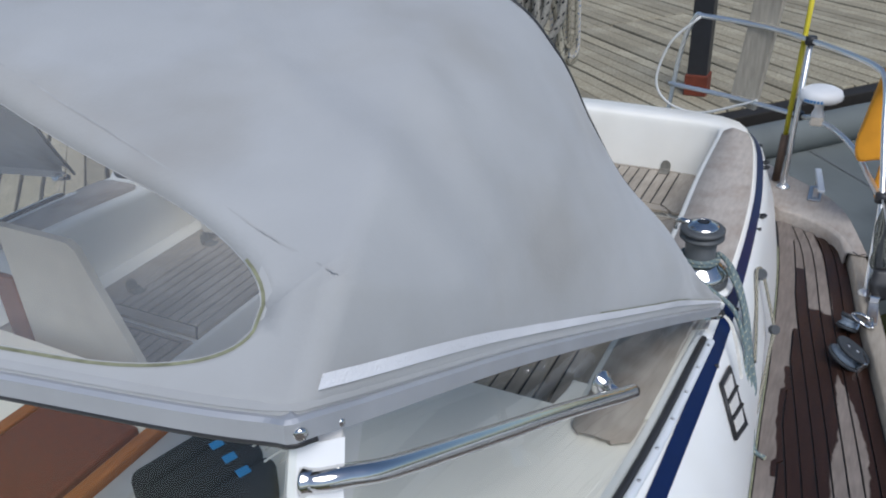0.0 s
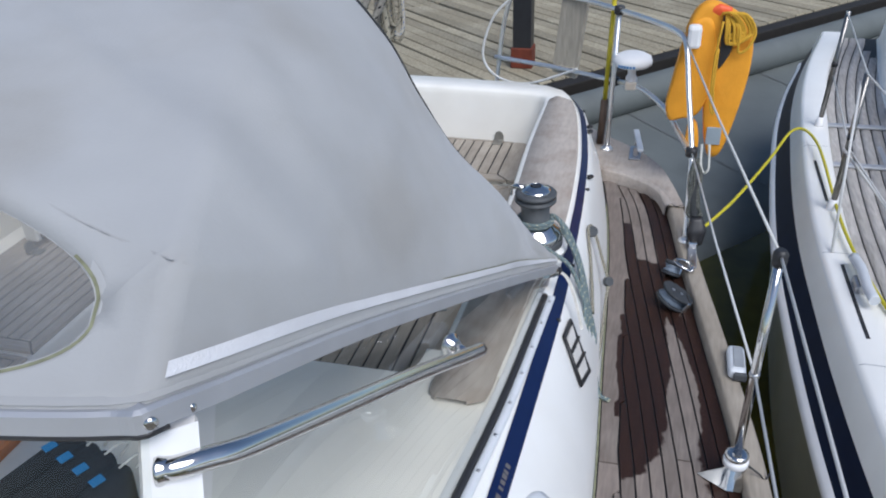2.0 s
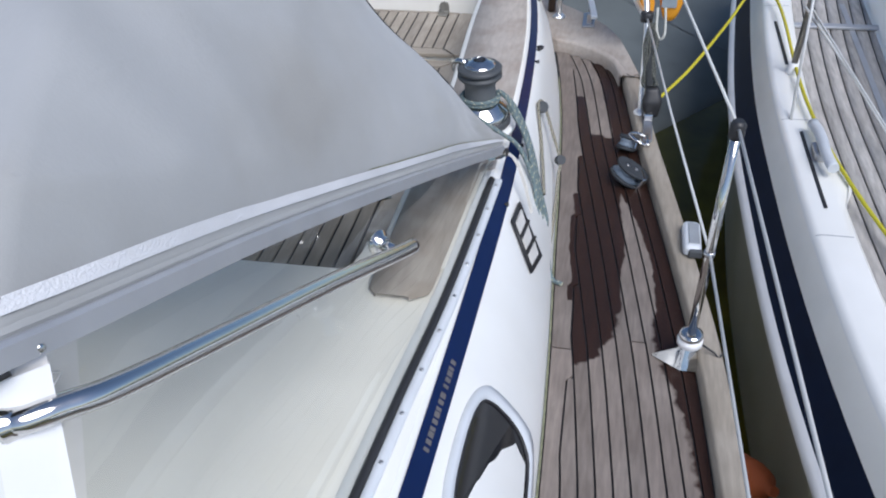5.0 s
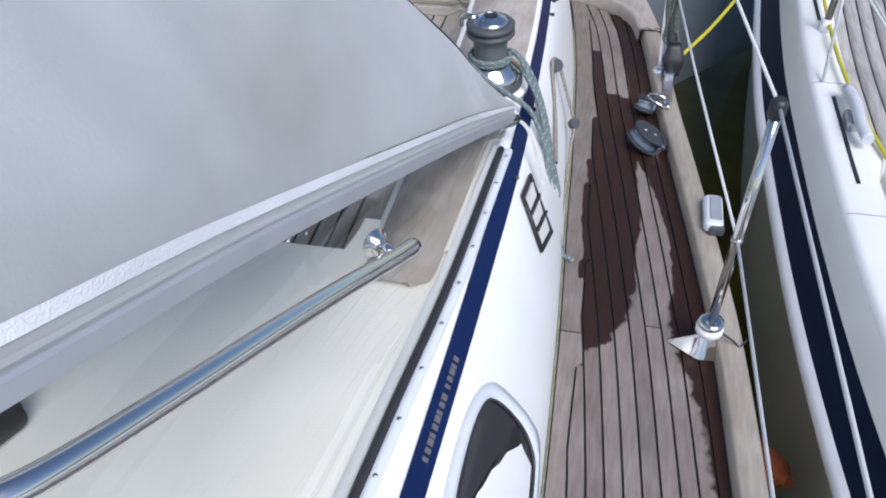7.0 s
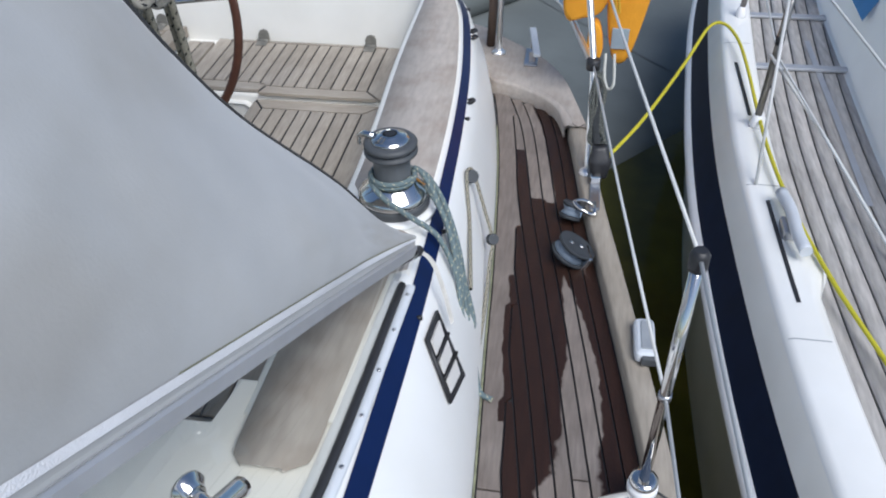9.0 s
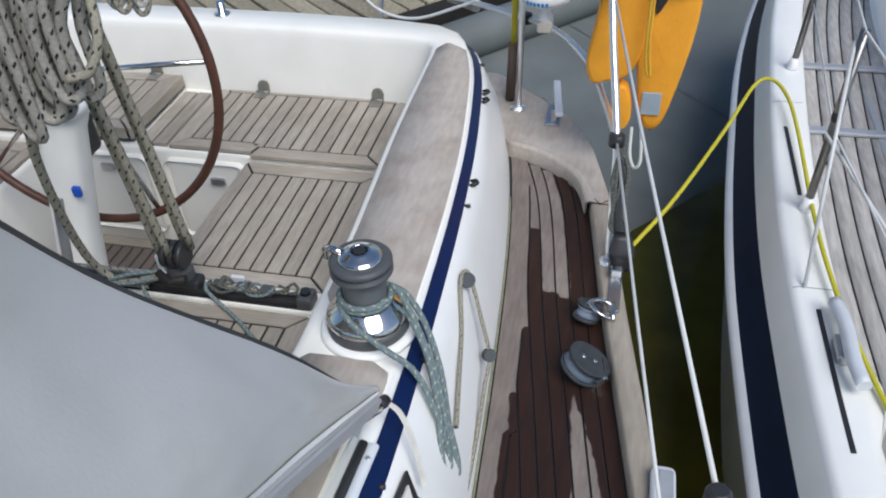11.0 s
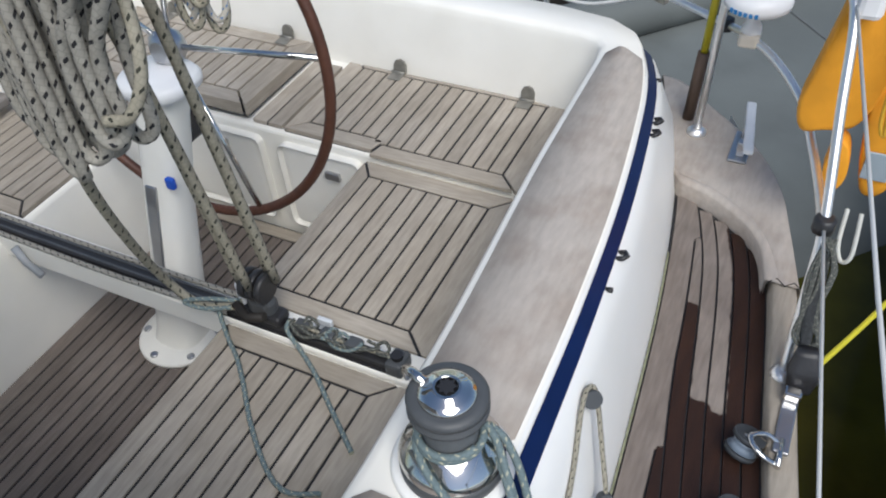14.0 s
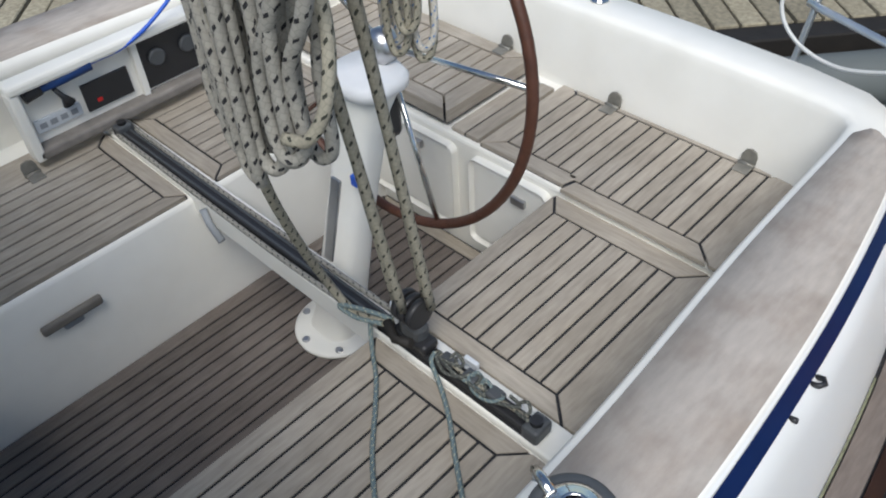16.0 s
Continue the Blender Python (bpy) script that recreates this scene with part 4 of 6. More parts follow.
# border round the window, bottom hem, white tape, piping of the aft rim
QS = [1.0 - (1.0 - WX0 - WROUND) * k / 24 for k in range(24)] + [WX0 + WROUND * (1 - math.sin(0.5 * math.pi * k / 16)) + 0.0004 for k in range(17)]
upper = [(q, window_span(q)[1]) for q in QS]
lower = [(q, window_span(q)[0]) for q in QS[::-1]]
WE = upper + lower[1:]
for sgn in (1, -1):
    g2 = (lambda q: min(q, 1.0)) if sgn == 1 else (lambda q: 2 - min(q, 1.0))
    P2 = [Vector((q * 3.2, v * 1.3)) for q, v in WE]
    rows, seam = [], []
    for k, (q, v) in enumerate(WE):
        d = (P2[min(k + 1, len(P2) - 1)] - P2[max(k - 1, 0)]).normalized()
        n = Vector((d.y, -d.x))
        n = n if n.dot(P2[k] - Vector((0.9 * 3.2, 0.2 * 1.3))) > 0 else -n
        pts2 = [P2[k] + n * w for w in (-0.002, 0.014, 0.0, 0.0045)]
        a, b, c, e = [dodger_point(g2(p.x / 3.2), max(0.001, p.y / 1.3), l) for p, l in zip(pts2, (0.003, 0.003, 0.0045, 0.0045))]
        rows.append([a, b])
        seam.append([c, e])
    dodger_strip("window_border", rows, CANVAS)
    dodger_strip("window_seam", seam[34:], GREEN_LINE, "greenish window seam")
    dodger_strip("tape", [[dodger_point(g2(q), at_height(q, lerp(0.014, 0.022, min(1, q / 0.12))), 0.009), dodger_point(g2(q), at_height(q, lerp(0.026, 0.042, min(1, q / 0.12))), 0.009)] for q in [0.004 + 0.590 * k / 60 for k in range(61)]], TAPE, "white reflective tape")
    dodger_strip("hem", [[dodger_point(g2(q), at_height(q, 0.002), 0.007), dodger_point(g2(q), at_height(q, 0.009), 0.006), dodger_point(g2(q), at_height(q, 0.015), 0.003)] for q in [k / 60 for k in range(61)]], CANVAS)
    dodger_strip("tape_edge", [[dodger_point(g2(q), at_height(q, lerp(0.026, 0.043, min(1, q / 0.12))), 0.0075), dodger_point(g2(q), at_height(q, lerp(0.030, 0.0465, min(1, q / 0.12))), 0.0065)] for q in [0.33 * k / 40 for k in range(41)]], GREEN_LINE, "greenish stain above the tape")
SEAM = mat("canvas_seam", (0.37, 0.372, 0.37), 0.9, var=0.1, scale=30)
for g2 in ((lambda q: q), (lambda q: 2 - q)):
    rows = []
    for k in range(81):
        q = 0.52 + 0.48 * k / 80
        vc = curve_at(BOW, q)
        rows.append([dodger_point(g2(q), max(0.002, vc + dv), 0.0022) for dv in (-0.0012, 0.0012)])
    dodger_strip("bow_seam", rows, SEAM, "darker seam over the front bow")
part("piping", tube(bmesh.new(), [dodger_point(2 * k / 160, 1.0, 0.0) for k in range(161)], 0.0075, 8), BLACK, dodger, "black piping on the aft rim")
# end cap and strap at the foot
for sgn in (1, -1):
    f = (lambda p: Vector(p)) if sgn == 1 else mirror
    bm = bmesh.new()
    tube(bm, [f(p) for p in ((-0.045, -0.36, 0.487), (-0.025, -0.305, 0.462))], 0.017, 10)
    part("end_cap", bm, STEEL, dodger, "bright steel end cap")
    part("end_knob", tube(bmesh.new(), [f(p) for p in ((-0.025, -0.305, 0.462), (-0.014, -0.275, 0.447))], 0.014, 10), BLACK, dodger)
    bm = bmesh.new()
    loft(bm, [[f((x - 0.003, y - 0.004, z)), f((x + 0.005, y + 0.006, z))] for x, y, z in spline([(-0.012, -0.285, 0.455), (0.02, -0.29, 0.425), (0.052, -0.315, 0.352), (0.078, -0.355, 0.285)], 4)])
    part("strap", bm, mat("soiled_webbing", (0.55, 0.53, 0.48), 0.85, var=0.15, scale=40), dodger, "off-white tie strap")

# ---- fittings on the cabin side and coaming ----
# diamond vent
# pale non-metal colour stands in for the sky mirrored in the louvres
BRIGHT = mat("sky_bright_alloy", (0.74, 0.72, 0.68), 0.4, 0.0, var=0.08, bump=0.006)
vent = base("side_vent", (0.1, -0.46, 0.23), "diamond vent with three bright slanted louvres", "vent")
P = {k: side_point(y, fz)[0] + side_point(y, fz)[1] * 0.004 for k, (y, fz) in {"s": (-0.555, 0.50), "e": (-0.435, 0.42), "n": (-0.352, 0.84), "w": (-0.465, 0.88)}.items()}
nrm = side_point(-0.46, 0.66)[1]
bm = bmesh.new()
tube(bm, [P[k] + nrm * 0.005 for k in "senw"], 0.006, 6, closed=True)
part("frame", bm, BLACK, vent, "dark vent frame")
bm = bmesh.new()
bm.faces.new([bm.verts.new(P[k] + nrm * 0.007) for k in "senw"])
part("backing", bm, BLACK, vent)
for k in range(3):
    t0, t1 = 0.08 + 0.30 * k, 0.08 + 0.30 * k + 0.23
    A0, A1, B0, B1 = P["w"].lerp(P["s"], t0), P["w"].lerp(P["s"], t1), P["n"].lerp(P["e"], t0), P["n"].lerp(P["e"], t1)
    q = [A0.lerp(B0, 0.12), A0.lerp(B0, 0.84), A1.lerp(B1, 0.84), A1.lerp(B1, 0.12)]
    c = sum(q, Vector()) / 4
    bm = bmesh.new()
    qa = [c + (x - c) * 1.0 for x in q]
    lift = [0.004, 0.004, 0.0, 0.0]
    top = [bm.verts.new(x + nrm * (l + 0.009)) for x, l in zip(qa, lift)]
    bot = [bm.verts.new(x - nrm * 0.002) for x in qa]
    bm.faces.new(top)
    for a in range(4):
        bm.faces.new((top[a], bot[a], bot[(a + 1) % 4], top[(a + 1) % 4]))
    bmesh.ops.recalc_face_normals(bm, faces=bm.faces)
    part("louvre", bm, BRIGHT, vent)
    if k:
        t = t0 - 0.035
        part("bar", tube(bmesh.new(), [P["w"].lerp(P["s"], t) + nrm * 0.013, P["n"].lerp(P["e"], t) + nrm * 0.013], 0.0045, 6), BLACK, vent, "dark cross bar")

# oval portlight
port = base("portlight", (0.08, -1.25, 0.2), "oval steel-framed portlight with dark glass", "portlight")


def oval(cy, cf, ry, rf, n=40, p=2.6, lift=0.0):
    out = []
    for k in range(n):
        a = 2 * math.pi * k / n
        ca, sa = math.cos(a), math.sin(a)
        y = cy + ry * math.copysign(abs(ca) ** (2 / p), ca)
        fz = cf + rf * math.copysign(abs(sa) ** (2 / p), sa)
        q, n_ = side_point(y, max(0.02, min(0.98, fz)))
        out.append(q + n_ * lift)
    return out


bm = bmesh.new()
loft(bm, [oval(-1.30, 0.53, 0.23, 0.34, lift=0.001), oval(-1.30, 0.53, 0.227, 0.335, lift=0.012), oval(-1.30, 0.53, 0.20, 0.27, lift=0.013), oval(-1.30, 0.53, 0.193, 0.25, lift=0.002)], closed=True)
part("frame", bm, PALEPL, port, "satin alloy frame", smooth=True)
bm = bmesh.new()
bm.faces.new([bm.verts.new(p) for p in oval(-1.30, 0.53, 0.193, 0.25, lift=0.003)])
part("pane", bm, DARKGLASS, port)
bm = tube(bmesh.new(), oval(-1.30, 0.53, 0.191, 0.246, lift=0.005), 0.004, 5, closed=True)
part("seal", bm, BLACK, port)


def winch_thing(at, label):
    w = base("winch", at, label, "winch", "sheet winches")
    sub("pad", lathe(bmesh.new(), [(0.118, 0), (0.118, 0.008), (0.112, 0.014), (0.104, 0.016)], 40), GELCOAT, w)
    sub("base_ring", lathe(bmesh.new(), [(0.098, 0.014), (0.100, 0.018), (0.100, 0.038), (0.094, 0.044)], 40), RUBBER, w, "dark grey base ring")
    sub("skirt", lathe(bmesh.new(), [(0.096, 0.042), (0.100, 0.052), (0.092, 0.066), (0.066, 0.086), (0.058, 0.094)], 40), STEEL, w, "polished chrome skirt")
    sub("drum", lathe(bmesh.new(), [(0.054, 0.090), (0.051, 0.105), (0.051, 0.152), (0.056, 0.172), (0.066, 0.182)], 40), mat("drum_grey", (0.17, 0.18, 0.19), 0.45, 0.3, var=0.1), w, "matt grey drum")
    sub("jaw_ring", lathe(bmesh.new(), [(0.068, 0.180), (0.073, 0.185), (0.073, 0.192), (0.062, 0.196), (0.062, 0.201), (0.072, 0.205), (0.073, 0.213), (0.067, 0.219), (0.058, 0.221)], 40), RUBBER, w, "dark self-tailing jaws")
    top = sub("top_cap", lathe(bmesh.new(), [(0.053, 0.219), (0.050, 0.226), (0.040, 0.231), (0.026, 0.238), (0.021, 0.241), (0.0195, 0.236), (0.0195, 0.226)], 40), STEEL, w, "polished chrome top")
    bm = bmesh.new()
    n = 16
    ring = []
    for k in range(n):
        r = 0.0185 if k % 2 else 0.012
        ring.append((r * math.cos(2 * math.pi * k / n), r * math.sin(2 * math.pi * k / n)))
    bm.faces.new([bm.verts.new((x, y, 0.2405)) for x, y in ring])
    loft(bm, [[(x, y, 0.2405) for x, y in ring], [(x, y, 0.227) for x, y in ring]], closed=True)
    sub("socket", bm, BLACK, top)
    # feeder arm
    bm = bmesh.new()
    tube(bm, [(-0.042, 0.0, 0.226), (-0.072, 0.012, 0.226), (-0.092, 0.022, 0.214), (-0.092, 0.024, 0.185)], 0.008, 8, radii=[0.011, 0.010, 0.008, 0.006])
    sub("feeder_arm", bm, STEEL, w, "chrome feeder arm")
    return w


wA = winch_thing((-0.138, 0.0, 0.372), "chrome and grey self-tailing winch on the coaming")
copy_thing(wA, Matrix.Translation((2 * XC + 0.138, 0.0, 0.372)))
# turns of sheet on the drum and its tail
sheet = base("genoa_sheet", (-0.138, 0, 0.46), "faded blue and green braided sheet round the winch", "rope")
pts = []
for k in range(40):
    a = math.pi * 0.9 + 2 * math.pi * 1.5 * k / 39
    pts.append((-0.138 + 0.060 * math.cos(a), 0.060 * math.sin(a), 0.471 + 0.016 * k / 39))
part("drum_turn", rope_bm(bmesh.new(), pts, 0.008, n=2), ROPE_BLUE, sheet)
LEADS = [
    [(-0.085, 0.035, 0.485), (-0.06, 0.02, 0.478), (-0.02, -0.02, 0.44), (0.035, -0.07, 0.335), (0.075, -0.14, 0.235), (0.10, -0.215, 0.14), (0.125, -0.27, 0.06), (0.148, -0.335, 0.012), (0.185, -0.36, 0.010)],
    [(-0.198, 0.0, 0.475), (-0.185, -0.045, 0.470), (-0.14, -0.085, 0.452), (-0.06, -0.115, 0.42), (0.01, -0.13, 0.375), (0.07, -0.17, 0.26), (0.097, -0.205, 0.165), (0.085, -0.225, 0.185), (0.062, -0.15, 0.285), (0.02, -0.07, 0.385), (-0.045, 0.0, 0.455)],
    [(-0.08, 0.04, 0.478), (-0.045, 0.035, 0.455), (0.0, 0.005, 0.40), (0.045, -0.05, 0.31), (0.08, -0.135, 0.225), (0.102, -0.19, 0.145), (0.112, -0.205, 0.125), (0.108, -0.18, 0.15), (0.07, -0.12, 0.25), (0.03, -0.05, 0.34)],
]
for p in LEADS:
    part("strand", rope_bm(bmesh.new(), p, 0.0080), ROPE_BLUE, sheet)
# line through the two small leads on the coaming's side
lead = base("side_line", (0.05, 0.25, 0.2), "grey line led through two small side blocks", "rope")
part("line", rope_bm(bmesh.new(), [(0.128, -0.30, 0.02), (0.128, -0.05, 0.06), (0.125, 0.10, 0.11), (0.126, 0.165, 0.145), (0.09, 0.24, 0.21), (0.048, 0.315, 0.285), (0.03, 0.32, 0.30), (0.03, 0.27, 0.295), (0.055, 0.15, 0.24), (0.075, 0.02, 0.22), (0.095, -0.12, 0.19)], 0.0058), ROPE_GREEN, lead)
for c, r in (((0.041, 0.305, 0.283), 0.020), ((0.125, 0.165, 0.148), 0.017)):
    bm = lathe(bmesh.new(), [(r, -0.012), (r * 1.1, -0.006), (r * 0.7, 0.0), (r * 1.1, 0.006), (r, 0.012)], 16)
    bm.transform(Matrix.Translation(c) @ Vector((0.5, -0.6, 0.5)).to_track_quat("Z", "Y").to_matrix().to_4x4())
    part("block", bm, RUBBER, lead, "small dark block")
# canvas snaps and hooks along the stripe
for y in (-0.42, -0.05, 0.58, 0.70, 1.22, 1.28, 1.50):
    p = side_profile(y)[3].lerp(side_profile(y)[4], 0.2)
    sn = base("canvas_hook", p, "small dark hook on the stripe", "hook", "hooks on the coaming")
    big = y in (0.70, 1.22, 1.28)
    bm = tube(bmesh.new(), [(-0.004, -0.012, 0.0), (0.012, -0.012, 0.006), (0.020, 0.0, 0.008), (0.012, 0.012, 0.006), (-0.004, 0.012, 0.0)] if big else [(-0.004, 0, 0), (0.012, 0, 0.004)], 0.0065 if big else 0.0065, 6)
    sub("hook", bm, BLACK, sn)

# ---- traveller, mainsheet and its coil ----
trav = base("traveller", (XC, 0.36, SEAT), "black mainsheet traveller track across the cockpit", "traveller")
part("track", boxed(-2.385, -0.455, 0.336, 0.378, SEAT + 0.004, SEAT + 0.030, 0.005), BLACK, trav)
for dy in (-0.0125, 0.0125):
    part("slider_lip", boxed(-2.37, -0.86, 0.357 + dy - 0.004, 0.357 + dy + 0.004, SEAT + 0.029, SEAT + 0.034, 0.0015), RUBBER, trav, "dark grey running lip")
for x in (-2.40, -0.495):
    e = part("end_fitting", boxed(x - 0.005, x + 0.045, 0.325, 0.390, SEAT + 0.004, SEAT + 0.052, 0.010), RUBBER, trav, "dark end sheave")
    part("sheave", lathe(bmesh.new(), [(0.016, 0), (0.012, 0.006), (0.016, 0.012)], 14, (x + 0.02, 0.357, SEAT + 0.052)), BLACK, e)
car = part("car", boxed(-0.98, -0.82, 0.330, 0.386, SEAT + 0.030, SEAT + 0.062, 0.010), BLACK, trav, "dark traveller car")
for x in (-0.60, -0.68, -0.76):
    part("cam", boxed(x - 0.025, x + 0.02, 0.338, 0.376, SEAT + 0.032, SEAT + 0.056, 0.008), RUBBER, trav, "dark control block")
for dy in (-0.030, 0.034):
    part("control_line", rope_bm(bmesh.new(), [(-2.37, 0.357 + dy, SEAT + 0.024), (-1.9, 0.357 + dy, SEAT + 0.015), (-1.4, 0.357 + dy * 1.1, SEAT + 0.015), (-0.99, 0.357 + dy, SEAT + 0.03)], 0.0085, n=10), ROPE_BLACK, trav)
part("control_line", rope_bm(bmesh.new(), [(-0.80, 0.357, SEAT + 0.05), (-0.66, 0.35, SEAT + 0.046), (-0.50, 0.357, SEAT + 0.045)], 0.0055, n=10), ROPE_GREEN, trav)
random.seed(21)
for j in range(9):
    c = Vector((random.uniform(-0.80, -0.52), 0.357 + random.uniform(-0.012, 0.012), SEAT + 0.052))
    a0 = random.uniform(0, 6.28)
    part("tangle", rope_bm(bmesh.new(), [c + Vector((0.035 * math.cos(a0 + q * 1.1) + 0.012 * q - 0.03, 0.020 * math.sin(a0 + q * 1.1), 0.010 * math.sin(a0 * 3 + q * 2.0))) for q in range(6)], 0.0048), (ROPE_DARK, ROPE_BLUE, ROPE_DARK)[j % 3], trav)
part("pale_plate", boxed(-0.735, -0.69, 0.385, 0.398, SEAT + 0.034, SEAT + 0.058, 0.003), PALEPL, trav, "pale worn plate")
part("shadow_gap", boxed(-2.40, -0.47, 0.330, 0.384, SEAT + 0.0042, SEAT + 0.0075), CAULK, trav)
for p in ([(-0.94, 0.335, SEAT + 0.09), (-1.00, 0.315, SEAT + 0.07), (-0.965, 0.275, SEAT + 0.012), (-0.885, 0.215, SEAT + 0.009), (-0.817, 0.150, SEAT + 0.009), (-0.725, 0.055, SEAT + 0.009), (-0.62, -0.03, SEAT + 0.009), (-0.545, -0.058, SEAT + 0.009), (-0.47, -0.03, SEAT + 0.009)],
          [(-0.80, 0.350, SEAT + 0.055), (-0.79, 0.325, SEAT + 0.045), (-0.735, 0.30, SEAT + 0.012), (-0.66, 0.25, SEAT + 0.009), (-0.58, 0.185, SEAT + 0.009), (-0.50, 0.122, SEAT + 0.009), (-0.46, 0.09, SEAT + 0.009)],
          [(-0.93, 0.33, SEAT + 0.10), (-1.02, 0.30, SEAT + 0.10), (-1.09, 0.28, SEAT + 0.080), (-1.03, 0.285, SEAT + 0.072), (-0.95, 0.31, SEAT + 0.085)]):
    tl = tagged(new("rope_tail", mesh("rope_tail", rope_bm(bmesh.new(), p, 0.0066), ROPE_BLUE)), "thin grey-green rope tail lying over the seat", "rope", "loose tails")
part("bracket", tube(bmesh.new(), [(-1.815, 0.308, 0.05), (-1.79, 0.304, 0.0), (-1.735, 0.302, -0.04)], 0.013, 10), GREYPL, trav, "grey support bracket")

ms = base("mainsheet", (-0.9, 0.36, 0.1), "grey flecked mainsheet tackle with a black block", "mainsheet")
bm = bmesh.new()
for dx in (-0.026, 0.0, 0.026):
    b2 = lathe(bmesh.new(), [(0.040, -0.010), (0.044, -0.008), (0.044, 0.008), (0.040, 0.010)], 20)
    b2.transform(Matrix.Translation((-0.885 + dx, 0.36, 0.205)) @ Matrix.Rotation(radians(90), 4, "Y"))
    me = bpy.data.meshes.new("tmp")
    b2.to_mesh(me)
    b2.free()
    bm.from_mesh(me)
    bpy.data.meshes.remove(me)
part("lower_block", bm, BLACK, ms, "black triple block")
part("shackle", boxed(-0.925, -0.845, 0.335, 0.385, 0.095, 0.165, 0.018), RUBBER, ms)
part("cheek", boxed(-0.945, -0.925, 0.335, 0.385, 0.13, 0.21, 0.006), PALEPL, ms, "pale cheek plate")
part("cam_arm", tube(bmesh.new(), [(-0.93, 0.31, 0.165), (-0.88, 0.29, 0.15), (-0.83, 0.30, 0.165)], 0.013, 8), WOOD_DARK, ms)
for a, b, mt in (((-0.845, 0.39, 0.21), (-0.800, 0.06, 2.3), ROPE_GREEN), ((-0.925, 0.345, 0.21), (-0.86, 0.02, 2.3), ROPE_GREEN), ((-0.885, 0.33, 0.22), (-0.845, -0.02, 2.3), ROPE_GREEN), ((-0.87, 0.40, 0.21), (-0.83, 0.10, 2.3), ROPE_GREEN)):
    A, B = Vector(a), Vector(b)
    part("fall", rope_bm(bmesh.new(), [A, A.lerp(B, 0.33) + Vector((-0.006, 0.01, 0)), A.lerp(B, 0.66), B], 0.0125, n=10), mt, ms)
part("fall", rope_bm(bmesh.new(), [(-0.93, 0.325, 0.14), (-1.05, 0.30, 0.12), (-1.12, 0.28, 0.2), (-1.08, 0.2, 0.42), (-1.00, 0.11, 0.68), (-0.93, 0.06, 0.88), (-0.90, 0.03, 1.3)], 0.0125), ROPE_GREEN, ms)

random.seed(5)
coil = base("rope_coil", (-0.85, 0.06, 0.8), "hanging coil of grey rope with black flecks", "rope coil")
for k in range(12):
    t = k / 11
    xb = lerp(-0.985, -0.745, t) + random.uniform(-0.02, 0.02)
    yb = 0.03 + 0.07 * random.random()
    zb = 0.80 + 0.16 * abs(t - 0.3) + random.uniform(0, 0.05)
    xt = lerp(-1.02, -0.70, t) + random.uniform(-0.02, 0.02)
    w = random.uniform(0.022, 0.034)
    y2 = yb + random.uniform(-0.03, 0.03)
    part("loop", rope_bm(bmesh.new(), [(-0.83, 0.02, 1.95), (xt * 0.5 - 0.43, yb, 1.62), (xt - w, yb, 1.28), (xb - w * 1.1, yb, zb + 0.17), (xb - w, yb - 0.004, zb + 0.035), (xb, yb, zb), (xb + w, y2 + 0.004, zb + 0.035), (xb + w * 1.1, y2, zb + 0.17), (xt + w, y2, 1.28), (xt * 0.5 - 0.40, y2, 1.62), (-0.81, 0.03, 1.95)], 0.0128, n=5), ROPE_BLACK, coil)
part("hitch", rope_bm(bmesh.new(), [(-0.745, 0.02, 0.98), (-0.69, 0.03, 1.0), (-0.665, 0.06, 1.08), (-0.69, 0.09, 1.2), (-0.72, 0.06, 1.35), (-0.76, 0.04, 1.6)], 0.0112), ROPE_GREEN, coil)

coil2 = base("small_rope_coil", (-0.73, 0.26, 1.0), "small hanging coil of white and blue rope", "rope coil")
for k in range(7):
    a = random.uniform(-0.035, 0.035)
    z0 = 1.03 + random.uniform(-0.025, 0.05)
    x, y = -0.735 + 0.9 * a, 0.27 + random.uniform(-0.03, 0.03)
    part("loop", rope_bm(bmesh.new(), [(x - 0.016, y, 1.45), (x - 0.02, y, z0 + 0.13), (x - 0.018, y, z0 + 0.03), (x, y, z0), (x + 0.018, y + 0.01, z0 + 0.03), (x + 0.02, y + 0.01, z0 + 0.13), (x + 0.016, y, 1.45)], 0.0065), ROPE_WHITE if k % 3 else ROPE_GREEN, coil2)

part("hanger", rope_bm(bmesh.new(), [(-0.735, 0.26, 1.20), (-0.76, 0.23, 1.36), (-0.80, 0.19, 1.50), (-0.815, 0.172, 1.60)], 0.006), ROPE_WHITE, coil2)

# ---- pedestal and wheel ----
ped = base("steering_pedestal", (XC, 0.5, SOLE), "white steering pedestal on a round flange", "pedestal")
sub("flange", lathe(bmesh.new(), [(0.155, 0), (0.155, 0.010), (0.148, 0.016), (0.10, 0.020)], 40), CREAM, ped)
for k in range(6):
    a = radians(20 + 60 * k)
    sub("bolt", lathe(bmesh.new(), [(0.014, 0), (0.014, 0.006), (0.009, 0.008)], 12, (0.130 * math.cos(a), 0.130 * math.sin(a), 0.015)), STEEL_DULL, ped)
bm = bmesh.new()
rows = []
for z, rx, ry, dy in ((0.015, 0.092, 0.085, 0), (0.06, 0.085, 0.075, 0.015), (0.45, 0.075, 0.066, 0.13), (0.78, 0.078, 0.068, 0.235), (0.85, 0.095, 0.085, 0.26)):
    rows.append([(rx * math.copysign(abs(math.cos(a)) ** 0.7, math.cos(a)), dy + ry * math.copysign(abs(math.sin(a)) ** 0.7, math.sin(a)), z) for a in (2 * math.pi * k / 24 for k in range(24))])
loft(bm, rows, closed=True)
sub("column", bm, CREAM, ped)
bm = bmesh.new()
rows = []
